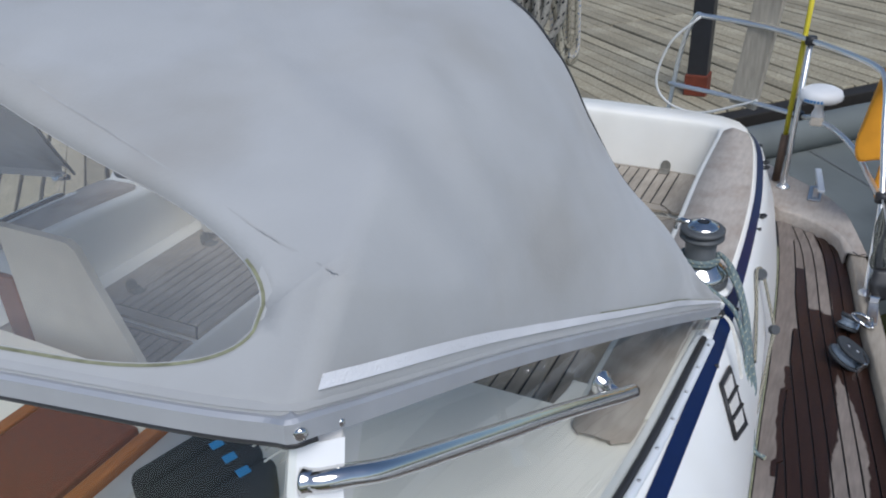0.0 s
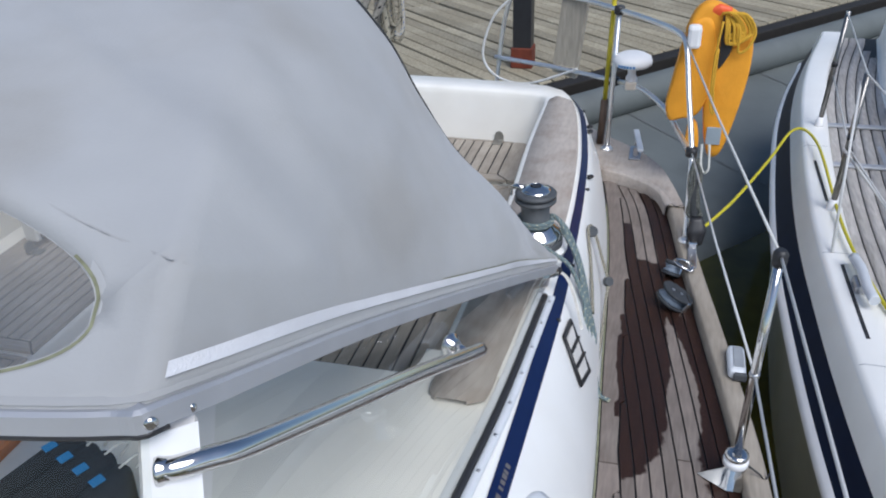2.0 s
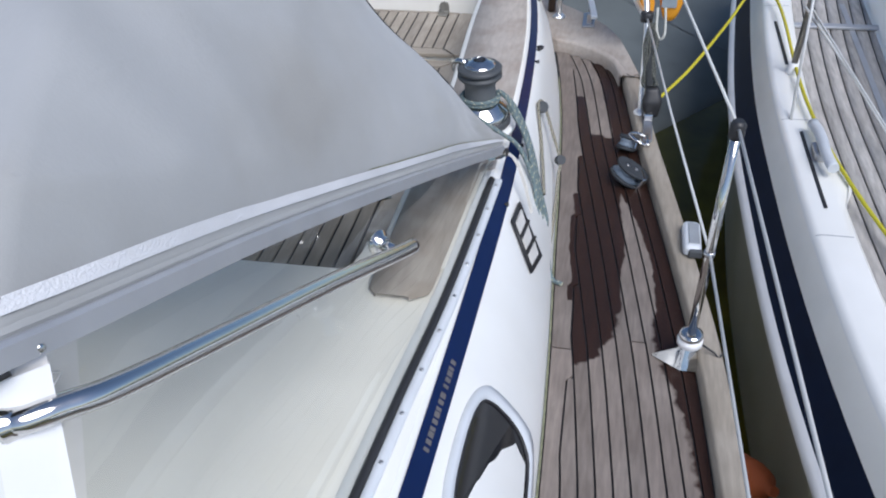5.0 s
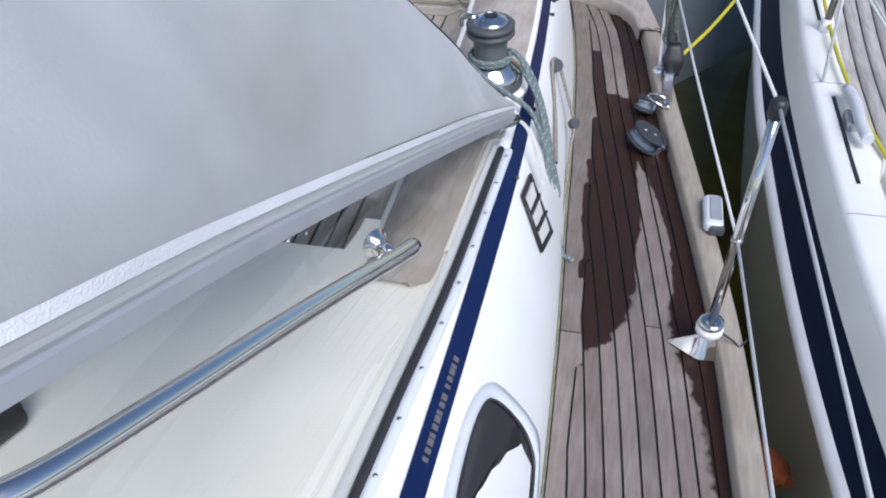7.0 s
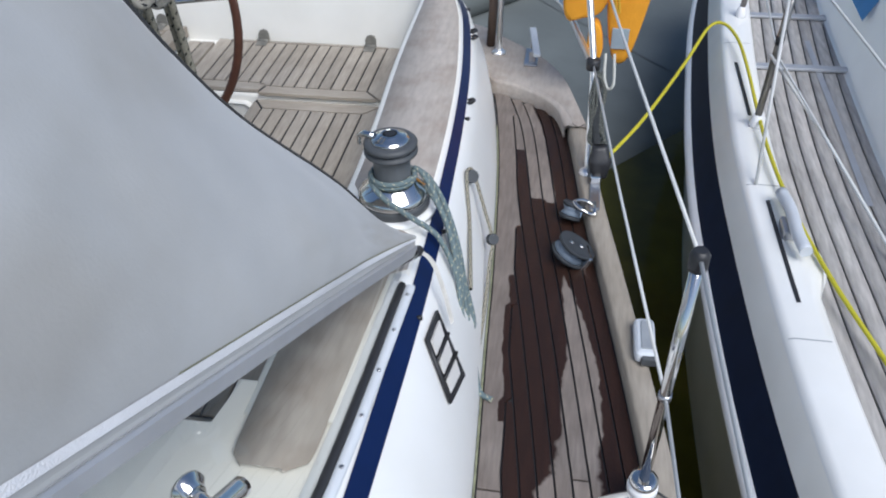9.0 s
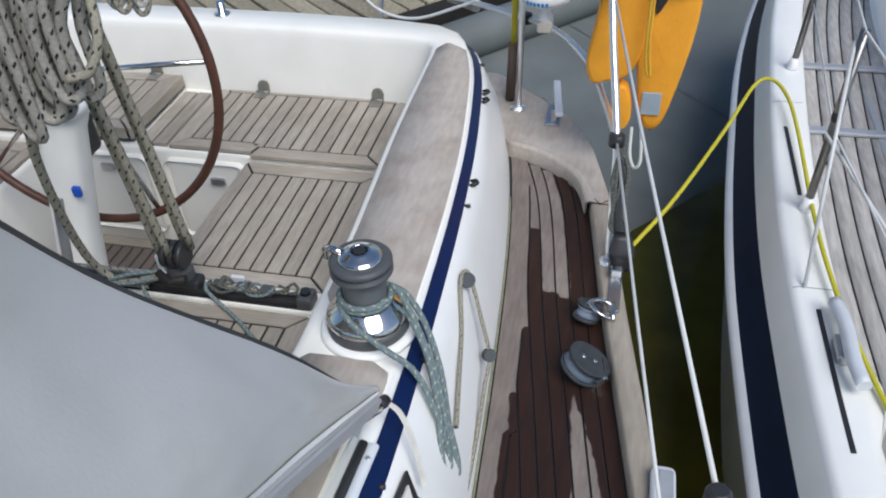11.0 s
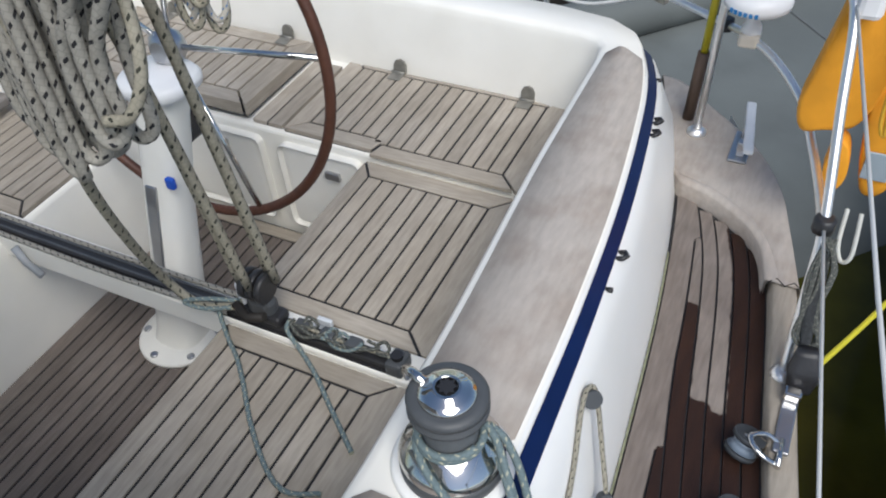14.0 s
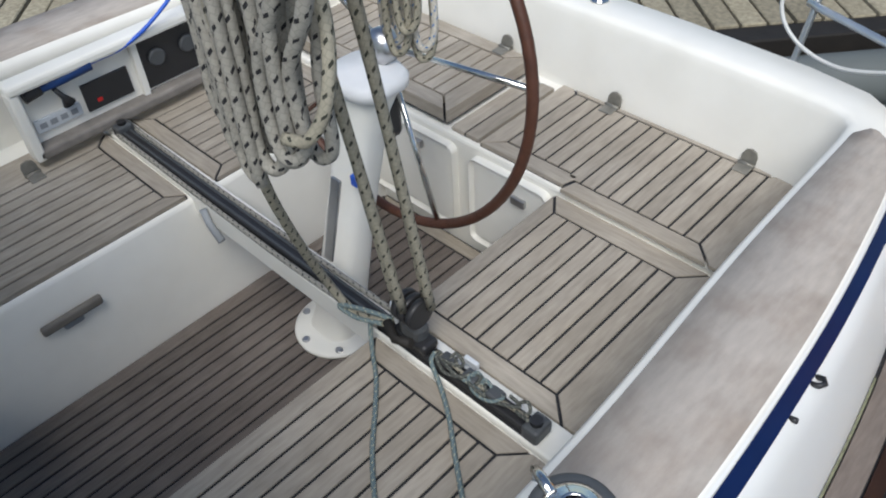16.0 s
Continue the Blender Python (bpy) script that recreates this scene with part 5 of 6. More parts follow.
for z, r in ((0.845, 0.095), (0.86, 0.118), (0.885, 0.12), (0.905, 0.105), (0.912, 0.0)):
    rows.append([(r * math.copysign(abs(math.cos(a)) ** 0.7, math.cos(a)), 0.262 + 0.9 * r * math.copysign(abs(math.sin(a)) ** 0.7, math.sin(a)), z) for a in (2 * math.pi * k / 24 for k in range(24))])
loft(bm, rows, closed=True)
sub("cap", bm, WHITE, ped, "white pedestal cap")
bm = boxed(-0.022, 0.022, -0.012, 0.0, 0.0, 0.30, 0.005)
bm.transform(Matrix.Translation((-0.01, 0.025, 0.30)) @ Matrix.Rotation(radians(-16), 4, "X"))
sub("slot_cover", bm, STEEL_DULL, ped)
sub("tag", boxed(0.06, 0.09, 0.10, 0.12, 0.60, 0.64, 0.006), CABLE_BLUE, ped, "small blue tag")
sub("drive_box", boxed(-0.06, 0.06, 0.20, 0.34, 0.66, 0.84, 0.02), BLACK, ped, "dark drive housing")

WC = Vector((XC, 0.82, 0.54))
wheel = new("steering_wheel")
wheel.empty_display_size = 0.05
wheel.parent, wheel.location = ped, WC - Vector((XC, 0.5, SOLE))
wheel["label"] = "large steering wheel with brown leather rim"
R = 0.572
tilt = Matrix.Rotation(radians(-5), 4, "X")
ringp = [tilt @ Vector((R * math.cos(2 * math.pi * k / 72), 0, R * math.sin(2 * math.pi * k / 72))) for k in range(72)]
sub("rim", tube(bmesh.new(), ringp, 0.0165, 10, closed=True), LEATHER, wheel, "stitched brown leather rim")
bm = lathe(bmesh.new(), [(0.045, -0.05), (0.055, -0.03), (0.055, 0.01), (0.03, 0.03)], 24)
bm.transform(tilt @ Matrix.Rotation(radians(90), 4, "X"))
sub("hub", bm, STEEL_DULL, wheel)
for k in range(5):
    a = radians(8 + 72 * k - 72)
    sub("spoke", tube(bmesh.new(), [tilt @ Vector((0.04 * math.cos(a), 0.02, 0.04 * math.sin(a))), tilt @ Vector((R * math.cos(a), 0, R * math.sin(a)))], 0.0095, 8), STEEL, wheel)

# ---- hinges along the transom, locker handle ----
HINGE = mat("dull_hinge_metal", (0.26, 0.25, 0.22), 0.5, 0.5, var=0.2, scale=40)
hg = base("seat_hinge", (-0.60, 1.575, SEAT + 0.032), "small steel butterfly hinge against the coaming", "hinge", "seat hinges")
bm = bmesh.new()
box(bm, -0.026, 0.026, -0.045, 0.0, 0.0, 0.006, 0.002, 1)
sub("leaf", bm, HINGE, hg)
bm = bmesh.new()
ol = [(-0.026, 0.0), (0.026, 0.0), (0.026, 0.03), (0.018, 0.046), (0.0, 0.052), (-0.018, 0.046), (-0.026, 0.03)]
loft(bm, [[(x, 0.012 + z * 0.15, z) for x, z in ol], [(x, 0.020 + z * 0.15, z) for x, z in ol]], closed=True)
bm.faces.new([bm.verts.new((x, 0.012 + z * 0.15, z)) for x, z in ol])
sub("upright_leaf", bm, HINGE, hg)
sub("pin", tube(bmesh.new(), [(-0.028, 0.004, 0.006), (0.028, 0.004, 0.006)], 0.006, 8), HINGE, hg)
for x in (-1.12, -1.62, -2.2):
    copy_thing(hg, Matrix.Translation((x, 1.578, SEAT + (0.085 if x < -1.5 else 0.032))))
copy_thing(hg, Matrix.Translation((-2.415, 0.02, SEAT)) @ Matrix.Rotation(radians(90), 4, "Z"))
copy_thing(hg, Matrix.Translation((-2.415, -0.45, SEAT)) @ Matrix.Rotation(radians(90), 4, "Z"))
GRIP = mat("weathered_grip", (0.20, 0.18, 0.155), 0.7, var=0.2)
lh = base("locker_handle", (-1.89, -0.18, -0.110), "teak grip handle on a steel foot", "handle")
sub("grip", boxed(0.012, 0.034, -0.10, 0.10, 0.0, 0.034, 0.008), GRIP, lh)
sub("foot", boxed(-0.035, 0.020, -0.035, 0.03, -0.03, 0.004, 0.006), GREYPL, lh)

# ---- instrument recess in the far coaming ----
rc = base("instrument_recess", (-2.52, 0.42, 0.26), "open coaming locker with switches and a dark panel", "locker")
XR = -2.455
part("back", boxed(XR - 0.02, XR - 0.004, 0.08, 0.86, 0.115, 0.345), CREAM, rc)
part("sill", boxed(XR - 0.02, XR + 0.05, 0.06, 0.88, 0.090, 0.130, 0.010), mat("grey_sill_teak", (0.22, 0.20, 0.18), 0.75, var=0.2, scale=20), rc, "grey weathered teak sill")
part("lintel", boxed(XR - 0.02, XR + 0.055, 0.05, 0.90, 0.347, 0.386, 0.012), CREAM, rc)
part("divider", boxed(XR - 0.01, XR + 0.02, 0.50, 0.525, 0.128, 0.34, 0.004), CREAM, rc)
part("edge", boxed(XR - 0.02, XR + 0.05, 0.05, 0.085, 0.09, 0.35, 0.008), CREAM, rc)
part("switch_panel", boxed(XR - 0.005, XR + 0.004, 0.53, 0.80, 0.14, 0.33, 0.003), BLACK, rc, "black instrument panel")
for y in (0.59, 0.72):
    bm = lathe(bmesh.new(), [(0.034, 0), (0.034, 0.012), (0.026, 0.016)], 20)
    bm.transform(Matrix.Translation((XR + 0.004, y, 0.25)) @ Matrix.Rotation(radians(90), 4, "Y"))
    part("dial", bm, RUBBER, rc)
part("label_plate", boxed(XR - 0.004, XR + 0.006, 0.10, 0.27, 0.165, 0.215, 0.003), PALEPL, rc, "pale plate with unreadable print")
for k in range(4):
    part("print_bar", boxed(XR + 0.0062, XR + 0.0075, 0.115 + 0.038 * k, 0.14 + 0.038 * k, 0.18, 0.20), GREYPL, rc)
pn = part("fuse_panel", boxed(XR - 0.004, XR + 0.008, 0.29, 0.47, 0.16, 0.265, 0.003), BLACK, rc, "dark fuse panel")
part("knob", boxed(XR + 0.008, XR + 0.013, 0.33, 0.35, 0.185, 0.20, 0.002), RED, pn)
pl = base("shore_power_plug", (XR + 0.02, 0.2, 0.33), "blue shore power plug and cable", "plug")
part("plug", tube(bmesh.new(), [(XR + 0.02, 0.12, 0.325), (XR + 0.03, 0.22, 0.335), (XR + 0.035, 0.34, 0.345)], 0.022, 12, radii=[0.014, 0.022, 0.024]), mat("dark_blue_plug", (0.008, 0.045, 0.18), 0.5, var=0.1), pl)
part("collar", tube(bmesh.new(), [(XR + 0.02, 0.10, 0.32), (XR + 0.02, 0.16, 0.328)], 0.024, 12), BLACK, pl)
part("cap", tube(bmesh.new(), [(XR + 0.03, 0.20, 0.31), (XR + 0.03, 0.22, 0.27), (XR + 0.03, 0.23, 0.24)], 0.02, 12, radii=[0.008, 0.010, 0.024]), BLACK, pl)
part("cable", tube(bmesh.new(), spline([(XR + 0.035, 0.34, 0.345), (XR + 0.05, 0.48, 0.36), (XR + 0.07, 0.62, 0.43), (XR + 0.06, 0.75, 0.52), (XR - 0.1, 0.9, 0.6), (XR - 0.4, 1.2, 0.40)], 6), 0.007, 8), CABLE_BLUE, pl)

# ---- companionway under the dodger ----
cw = base("companionway", (XC, -1.2, 0.4), "dark mahogany companionway with a sliding hatch", "companionway")
# the darkness of the cabin is put into the floor's colour
part("opening", boxed(-1.90, -1.26, -1.60, -0.80, -0.64, -0.60), WOOD_DARK, cw, "cabin floor below, coloured near black for the unlit opening")
for sx in (-1, 1):
    part("hatch_rail", boxed(XC + sx * 0.195 - 0.02, XC + sx * 0.195 + 0.02, -2.2, -1.25, 0.402, 0.445, 0.006), mat("varnished_teak", (0.30, 0.11, 0.03), 0.3, var=0.25, stretch=(9, 1, 9)), cw, "varnished teak hatch rail")
part("hatch", boxed(XC - 0.17, XC + 0.15, -2.25, -1.40, 0.41, 0.44, 0.008), MAHOG, cw, "mahogany sliding hatch")
part("hatch_slide", boxed(XC + 0.222, XC + 0.30, -2.2, -1.25, 0.402, 0.424, 0.006), ALU, cw, "grey alloy slide")
part("door_leaf", boxed(-2.155, -2.045, -1.165, -1.140, 0.0, 0.59, 0.006), MAHOG, cw, "upright mahogany door leaf")
bm = bmesh.new()
ck = loft(bm, [[(x, y, z) for x, z in ((-2.04, -0.2), (-1.40, -0.2), (-1.40, 0.05), (-1.70, 0.77), (-1.73, 0.79), (-2.04, 0.79))] for y in (-1.165, -1.14)], closed=True)
bm.faces.new(ck[0][::-1])
bm.faces.new(ck[1])
for fc in bm.faces:
    fc.smooth = False
# greyed colour carries the shade that lies on the cheek under the dodger
part("door_cheek", bm, mat("shaded_gelcoat", (0.52, 0.49, 0.44), 0.5, var=0.08), cw, "pale cheek of the entrance, toned down for shade")
pk = base("winch_handle_pockets", (-0.955, -1.42, 0.405), "row of four black pockets with blue tags", "pocket")
POCKET = mat("black_fabric", (0.018, 0.018, 0.02), 0.8, var=0.2, scale=40, spec=0.2, bump=0.0)
for k in range(4):
    x = -0.085 + 0.058 * k
    turn = Matrix.Translation((x, -0.022 * k, 0.0)) @ Matrix.Rotation(radians(-24), 4, "Z") @ Matrix.Rotation(radians(8), 4, "Y")
    bm = boxed(-0.027, 0.027, -0.19, 0.075, 0.0, 0.145 - 0.008 * (k % 2), 0.024, 4)
    for v in bm.verts:
        v.co.z -= 0.22 * max(0.0, -0.02 - v.co.y) if v.co.z > 0.05 else 0.0
    bm.transform(turn)
    pc = sub("pocket", bm, POCKET, pk, smooth=True)
    bm = boxed(-0.010, 0.012, -0.018, 0.012, 0.1455, 0.1475)
    bm.transform(turn)
    sub("tag", bm, BLUE_PRINT, pc, "blue tag")
    sub("cord", tube(bmesh.new(), [turn @ Vector(p) for p in spline([(0.0, 0.05, 0.14), (0.006, 0.09, 0.155), (0.0, 0.115, 0.13), (-0.006, 0.09, 0.10)], 4)], 0.003, 6), WIRE, pc, "pale pull cord")

# ---- stern rail, life buoy, aerial ----
RAIL = mat("rail_steel", (0.90, 0.89, 0.87), 0.38, 1.0, var=0.05, bump=0.003)
push = base("stern_rail", (0.0, 1.7, 0.05), "polished steel stern rail with two bars", "rail")
for sgn in (1, -1):
    f = (lambda p: Vector(p)) if sgn == 1 else mirror
    part("top_bar", tube(bmesh.new(), [f(p) for p in spline([(0.415, 0.73, 0.045), (0.41, 0.85, 0.25), (0.403, 0.925, 0.385), (0.365, 1.09, 0.60), (0.335, 1.235, 0.765), (0.29, 1.33, 0.80), (0.17, 1.51, 0.80), (0.0, 1.70, 0.80), (-0.23, 1.91, 0.80), (-0.55, 2.06, 0.80), (-0.62, 2.10, 0.78), (-0.69, 2.13, 0.55), (-0.74, 2.10, 0.02)], 6)], 0.0125, 10), RAIL, push)
    part("lower_bar", tube(bmesh.new(), [f(p) for p in spline([(0.403, 0.92, 0.375), (0.385, 1.08, 0.345), (0.345, 1.28, 0.335), (0.285, 1.46, 0.365), (0.19, 1.585, 0.405), (0.095, 1.675, 0.42), (0.0, 1.77, 0.405), (-0.33, 1.96, 0.40), (-0.73, 2.11, 0.40)], 6)], 0.0125, 10), RAIL, push)
    part("foot", lathe(bmesh.new(), [(0.030, 0), (0.030, 0.006), (0.016, 0.02)], 16, f((0.415, 0.73, 0.044))), RAIL, push)
    part("leg", tube(bmesh.new(), [f((-0.01, 1.655, 0.05)), f((0.0, 1.70, 0.80))], 0.0125, 10), RAIL, push)
    part("leg_foot", lathe(bmesh.new(), [(0.034, 0), (0.034, 0.006), (0.017, 0.022)], 16, f((-0.01, 1.655, 0.056))), RAIL, push)
    for p in ((0.0, 1.70, 0.80), (0.0, 1.77, 0.405), (0.403, 0.925, 0.385)):
        bm = lathe(bmesh.new(), [(0.018, -0.022), (0.026, -0.018), (0.026, 0.018), (0.018, 0.022)], 10, f(p))
        part("clamp", bm, BLACK, push, "black plastic clamp")
pole = base("boat_hook", (-0.045, 1.70, 0.06), "yellow boat hook lashed to the stern rail", "boat hook")
part("shaft", tube(bmesh.new(), [(-0.045, 1.74, 0.30), (-0.02, 1.76, 1.3)], 0.0125, 10), mat("yellow_tube", (0.62, 0.52, 0.03), 0.4), pole)
part("handle", tube(bmesh.new(), [(-0.055, 1.725, 0.06), (-0.045, 1.74, 0.31)], 0.02, 10), mat("brown_grip", (0.10, 0.065, 0.045), 0.7), pole)
gps = base("satellite_aerial", (0.088, 1.675, 0.43), "white mushroom aerial on the stern rail", "aerial")
sub("dome", lathe(bmesh.new(), [(0.085, 0.095), (0.098, 0.105), (0.100, 0.122), (0.092, 0.142), (0.065, 0.157), (0.02, 0.163)], 36), WHITE, gps)
sub("stem", lathe(bmesh.new(), [(0.030, 0.0), (0.030, 0.03), (0.02, 0.05), (0.024, 0.09), (0.05, 0.1)], 16), WHITE, gps)
sub("bracket", boxed(-0.03, 0.03, -0.035, 0.03, -0.03, 0.015, 0.01), mat("aged_white_plastic", (0.62, 0.56, 0.47), 0.5), gps, "yellowed bracket")
for k in range(6):
    a = radians(-128 + 9 * k)
    bm = boxed(-0.005, 0.005, -0.002, 0.002, 0.105, 0.118)
    bm.transform(Matrix.Translation((0.0995 * math.cos(a), 0.0995 * math.sin(a), 0)) @ Matrix.Rotation(a - radians(90), 4, "Z"))
    sub("print_bar", bm, BLUE_PRINT, gps, "blue print")

buoy = base("horseshoe_buoy", (0.42, 1.16, 0.3), "bright yellow horseshoe life buoy with a rope bag", "life buoy")


def fat(path, radii, flat, sides=18):
    bm = bmesh.new()
    P = spline(path, 6)
    n = len(P)
    rows = []
    for i, p in enumerate(P):
        d = (P[min(i + 1, n - 1)] - P[max(i - 1, 0)]).normalized()
        fwd = Vector((0.12, -1, 0)).normalized()
        s = d.cross(fwd).normalized()
        t = i / (n - 1) * (len(radii) - 1)
        k = min(int(t), len(radii) - 2)
        r = lerp(radii[k], radii[k + 1], t - k)
        row = []
        for j in range(sides):
            a = 2 * math.pi * j / sides
            c, q = math.cos(a), math.sin(a)
            wob = 1 + 0.06 * noise.noise(p * 14 + Vector((c, q, 0)) * 1.3)
            row.append(p + wob * r * (math.copysign(abs(c) ** 0.75, c) * s + flat * math.copysign(abs(q) ** 0.75, q) * fwd))
        rows.append(row)
    loft(bm, rows, closed=True)
    bm.faces.new([v for v in bm.verts][:sides][::-1])
    bm.verts.ensure_lookup_table()
    bm.faces.new([bm.verts[(n - 1) * sides + j] for j in range(sides)])
    return bm


def puffed(outline, y0, depth, n=6):
    """A stuffed cover: a closed outline in x and z, swelling to both sides of y0."""
    bm = bmesh.new()
    P = spline([(x, y0, z) for x, z in outline + outline[:1]], 5)[:-1]
    c = sum(P, Vector()) / len(P)
    rows = []
    for sg in (-1, 1):
        for k in range(n + 1):
            a = 0.5 * math.pi * (k / n if sg < 0 else 1 - k / n)
            sc, dy = 1 - 0.13 * (1 - math.sin(a)) ** 1.3, math.cos(a) ** 0.7 * depth * sg
            rows.append([c + (p - c) * sc + Vector((0, dy * (1 + 0.10 * noise.noise(p * 13)), 0)) for p in P])
        rows = rows if sg > 0 else rows[:-1]
    loft(bm, rows, closed=True)
    m = len(P)
    bm.verts.ensure_lookup_table()
    for r in (0, len(rows) - 1):
        bm.faces.new([bm.verts[r * m + j] for j in range(m)])
    bmesh.ops.recalc_face_normals(bm, faces=bm.faces)
    return bm


part("cover", puffed([(0.275, 0.86), (0.31, 0.95), (0.37, 0.99), (0.45, 0.965), (0.53, 0.91), (0.575, 0.82), (0.575, 0.64), (0.54, 0.42), (0.50, 0.27), (0.45, 0.25), (0.42, 0.33), (0.40, 0.45), (0.385, 0.60), (0.36, 0.76)], 1.17, 0.055), YELLOW, buoy, smooth=True)
part("cover", puffed([(0.262, 0.78), (0.30, 0.90), (0.38, 0.93), (0.42, 0.80), (0.415, 0.60), (0.375, 0.47), (0.30, 0.44), (0.245, 0.43), (0.222, 0.50), (0.235, 0.60)], 1.155, 0.05), YELLOW, buoy, smooth=True)
part("lower_pouch", puffed([(0.330, 0.34), (0.340, 0.43), (0.375, 0.42), (0.395, 0.33), (0.38, 0.27), (0.345, 0.265)], 1.13, 0.035), YELLOW, buoy, smooth=True)
# black body drawn as the shade in the gap between the lobes
part("opening", puffed([(0.43, 0.95), (0.475, 0.90), (0.485, 0.80), (0.46, 0.73), (0.435, 0.70), (0.43, 0.80)], 1.112, 0.014), BLACK, buoy, "black shape for the shaded gap between the lobes", smooth=True)
bm = boxed(0.425, 0.492, 1.106, 1.113, 0.325, 0.412, 0.002)
part("patch", bm, mat("grey_reflective", (0.33, 0.39, 0.43), 0.5, var=0.1), buoy, "grey reflective patch")
part("cap", fat([(0.37, 1.14, 0.945), (0.41, 1.14, 0.955), (0.46, 1.14, 0.95)], [0.02, 0.028, 0.02], 1.0), ORANGE, buoy, "orange red line cap", smooth=True)
random.seed(11)
for k in range(8):
    x, z = 0.465 + 0.07 * random.random(), 0.80 + 0.08 * random.random()
    part("lanyard", rope_bm(bmesh.new(), [(0.42 + 0.03 * random.random(), 1.10, 0.95), (x, 1.075, 0.955), (x + 0.05, 1.09, 0.88), (x + 0.03, 1.085, z), (x - 0.01, 1.085, z - 0.02), (x - 0.02, 1.08, 0.90), (0.44, 1.10, 0.95)], 0.0065), ROPE_ORANGE, buoy)
part("lanyard", rope_bm(bmesh.new(), [(0.43, 1.08, 0.92), (0.415, 1.065, 0.75), (0.42, 1.06, 0.55), (0.44, 1.06, 0.50), (0.425, 1.06, 0.62), (0.425, 1.07, 0.80)], 0.0055), ROPE_ORANGE, buoy)
part("ring_loop", tube(bmesh.new(), spline([(0.395, 0.80, 0.45), (0.398, 0.75, 0.38), (0.415, 0.73, 0.345), (0.432, 0.73, 0.37), (0.425, 0.78, 0.46)], 5), 0.0055, 8), mat("pale_hose", (0.55, 0.55, 0.5), 0.5), buoy, "pale rope loop")
part("holder", boxed(0.285, 0.345, 1.04, 1.10, 0.80, 0.905, 0.016), WHITE, buoy, "white rail bracket")

buoy.location = buoy.location + Vector((0.05, 0.185, -0.05))

# outboard pad and a loop of cable on the stern rail
pad = base("outboard_pad", (-0.29, 2.0, 0.4), "pale weathered plywood outboard pad on the rail", "outboard pad")
bm = boxed(-0.078, 0.078, -0.016, 0.016, -0.06, 0.56, 0.006)
bm.transform(Matrix.Translation((-0.29, 1.965, 0.42)) @ Matrix.Rotation(radians(-23), 4, "Z") @ Matrix.Rotation(radians(7), 4, "Y"))
part("board", bm, PLY, pad)
for z in (0.405, 0.795):
    for dx in (-0.035, 0.035):
        bm = lathe(bmesh.new(), [(0.010, 0), (0.010, 0.008), (0.006, 0.012)], 10)
        bm.transform(Matrix.Translation((-0.285 + dx, 1.948 - dx * 0.4, z)) @ Matrix.Rotation(radians(90), 4, "X"))
        part("bolt", bm, STEEL_DULL, pad)
cab = base("cable_loop", (-0.6, 2.1, 0.4), "loop of thin white cable on the stern rail", "cable")
part("cable", tube(bmesh.new(), spline([(-0.58, 2.05, 0.80), (-0.72, 2.02, 0.66), (-0.78, 2.0, 0.45), (-0.70, 1.98, 0.33), (-0.52, 1.95, 0.30), (-0.30, 1.92, 0.38), (-0.22, 1.90, 0.42)], 6), 0.007, 8), WIRE, cab)
sl = base("stern_light", (-1.33, 1.76, 0.358), "small steel socket on the transom", "socket")
sub("socket", lathe(bmesh.new(), [(0.035, 0), (0.035, 0.008), (0.018, 0.012), (0.018, 0.06)], 18), STEEL, sl)

# ---- stanchion and lifelines ----
stn = base("stanchion", (0.57, -0.63, 0.0), "steel stanchion with a black cap and white ring", "stanchion")
sub("post", tube(bmesh.new(), [(0, 0, 0.05), (0.003, 0.002, 0.42), (0.007, 0.006, 0.775)], 0.0125, 14), STEEL, stn)
sub("joint", lathe(bmesh.new(), [(0.0145, 0), (0.0145, 0.014)], 14, (0.003, 0.002, 0.40)), STEEL_DULL, stn)
sub("cap", lathe(bmesh.new(), [(0.017, 0), (0.019, 0.01), (0.019, 0.035), (0.012, 0.046)], 14, (0.007, 0.006, 0.755)), BLACK, stn, "black end cap")
sub("ring", lathe(bmesh.new(), [(0.032, 0), (0.036, 0.004), (0.036, 0.020), (0.030, 0.026)], 24, (0, 0, 0.072)), WHITE, stn, "white plastic ring")
sub("lock_ring", lathe(bmesh.new(), [(0.030, 0), (0.033, 0.004), (0.033, 0.016), (0.022, 0.020)], 24, (0, 0, 0.098)), STEEL, stn)
bm = bmesh.new()
loft(bm, [[(-0.10, 0.005, 0.004), (-0.02, -0.045, 0.004), (0.035, -0.045, 0.004), (0.04, 0.035, 0.004), (-0.02, 0.045, 0.004)], [(-0.095, 0.005, 0.010), (-0.02, -0.04, 0.014), (0.03, -0.04, 0.014), (0.035, 0.03, 0.014), (-0.02, 0.04, 0.014)], [(-0.03, 0.0, 0.05), (-0.012, -0.02, 0.068), (0.018, -0.02, 0.068), (0.02, 0.018, 0.068), (-0.012, 0.02, 0.068)]], closed=True)
bm.faces.new([bm.verts.new(p) for p in ((-0.03, 0.0, 0.05), (-0.012, -0.02, 0.068), (0.018, -0.02, 0.068), (0.02, 0.018, 0.068), (-0.012, 0.02, 0.068))])
sub("foot", bm, STEEL, stn, "cast steel foot")
sub("split_pin", tube(bmesh.new(), [(0.03, -0.01, 0.085), (0.07, -0.015, 0.06), (0.085, -0.02, 0.045), (0.10, -0.005, 0.065)], 0.003, 6), BLACK, stn)
st2 = copy_thing(stn, Matrix.Translation((0.68, -2.75, 0.0)))
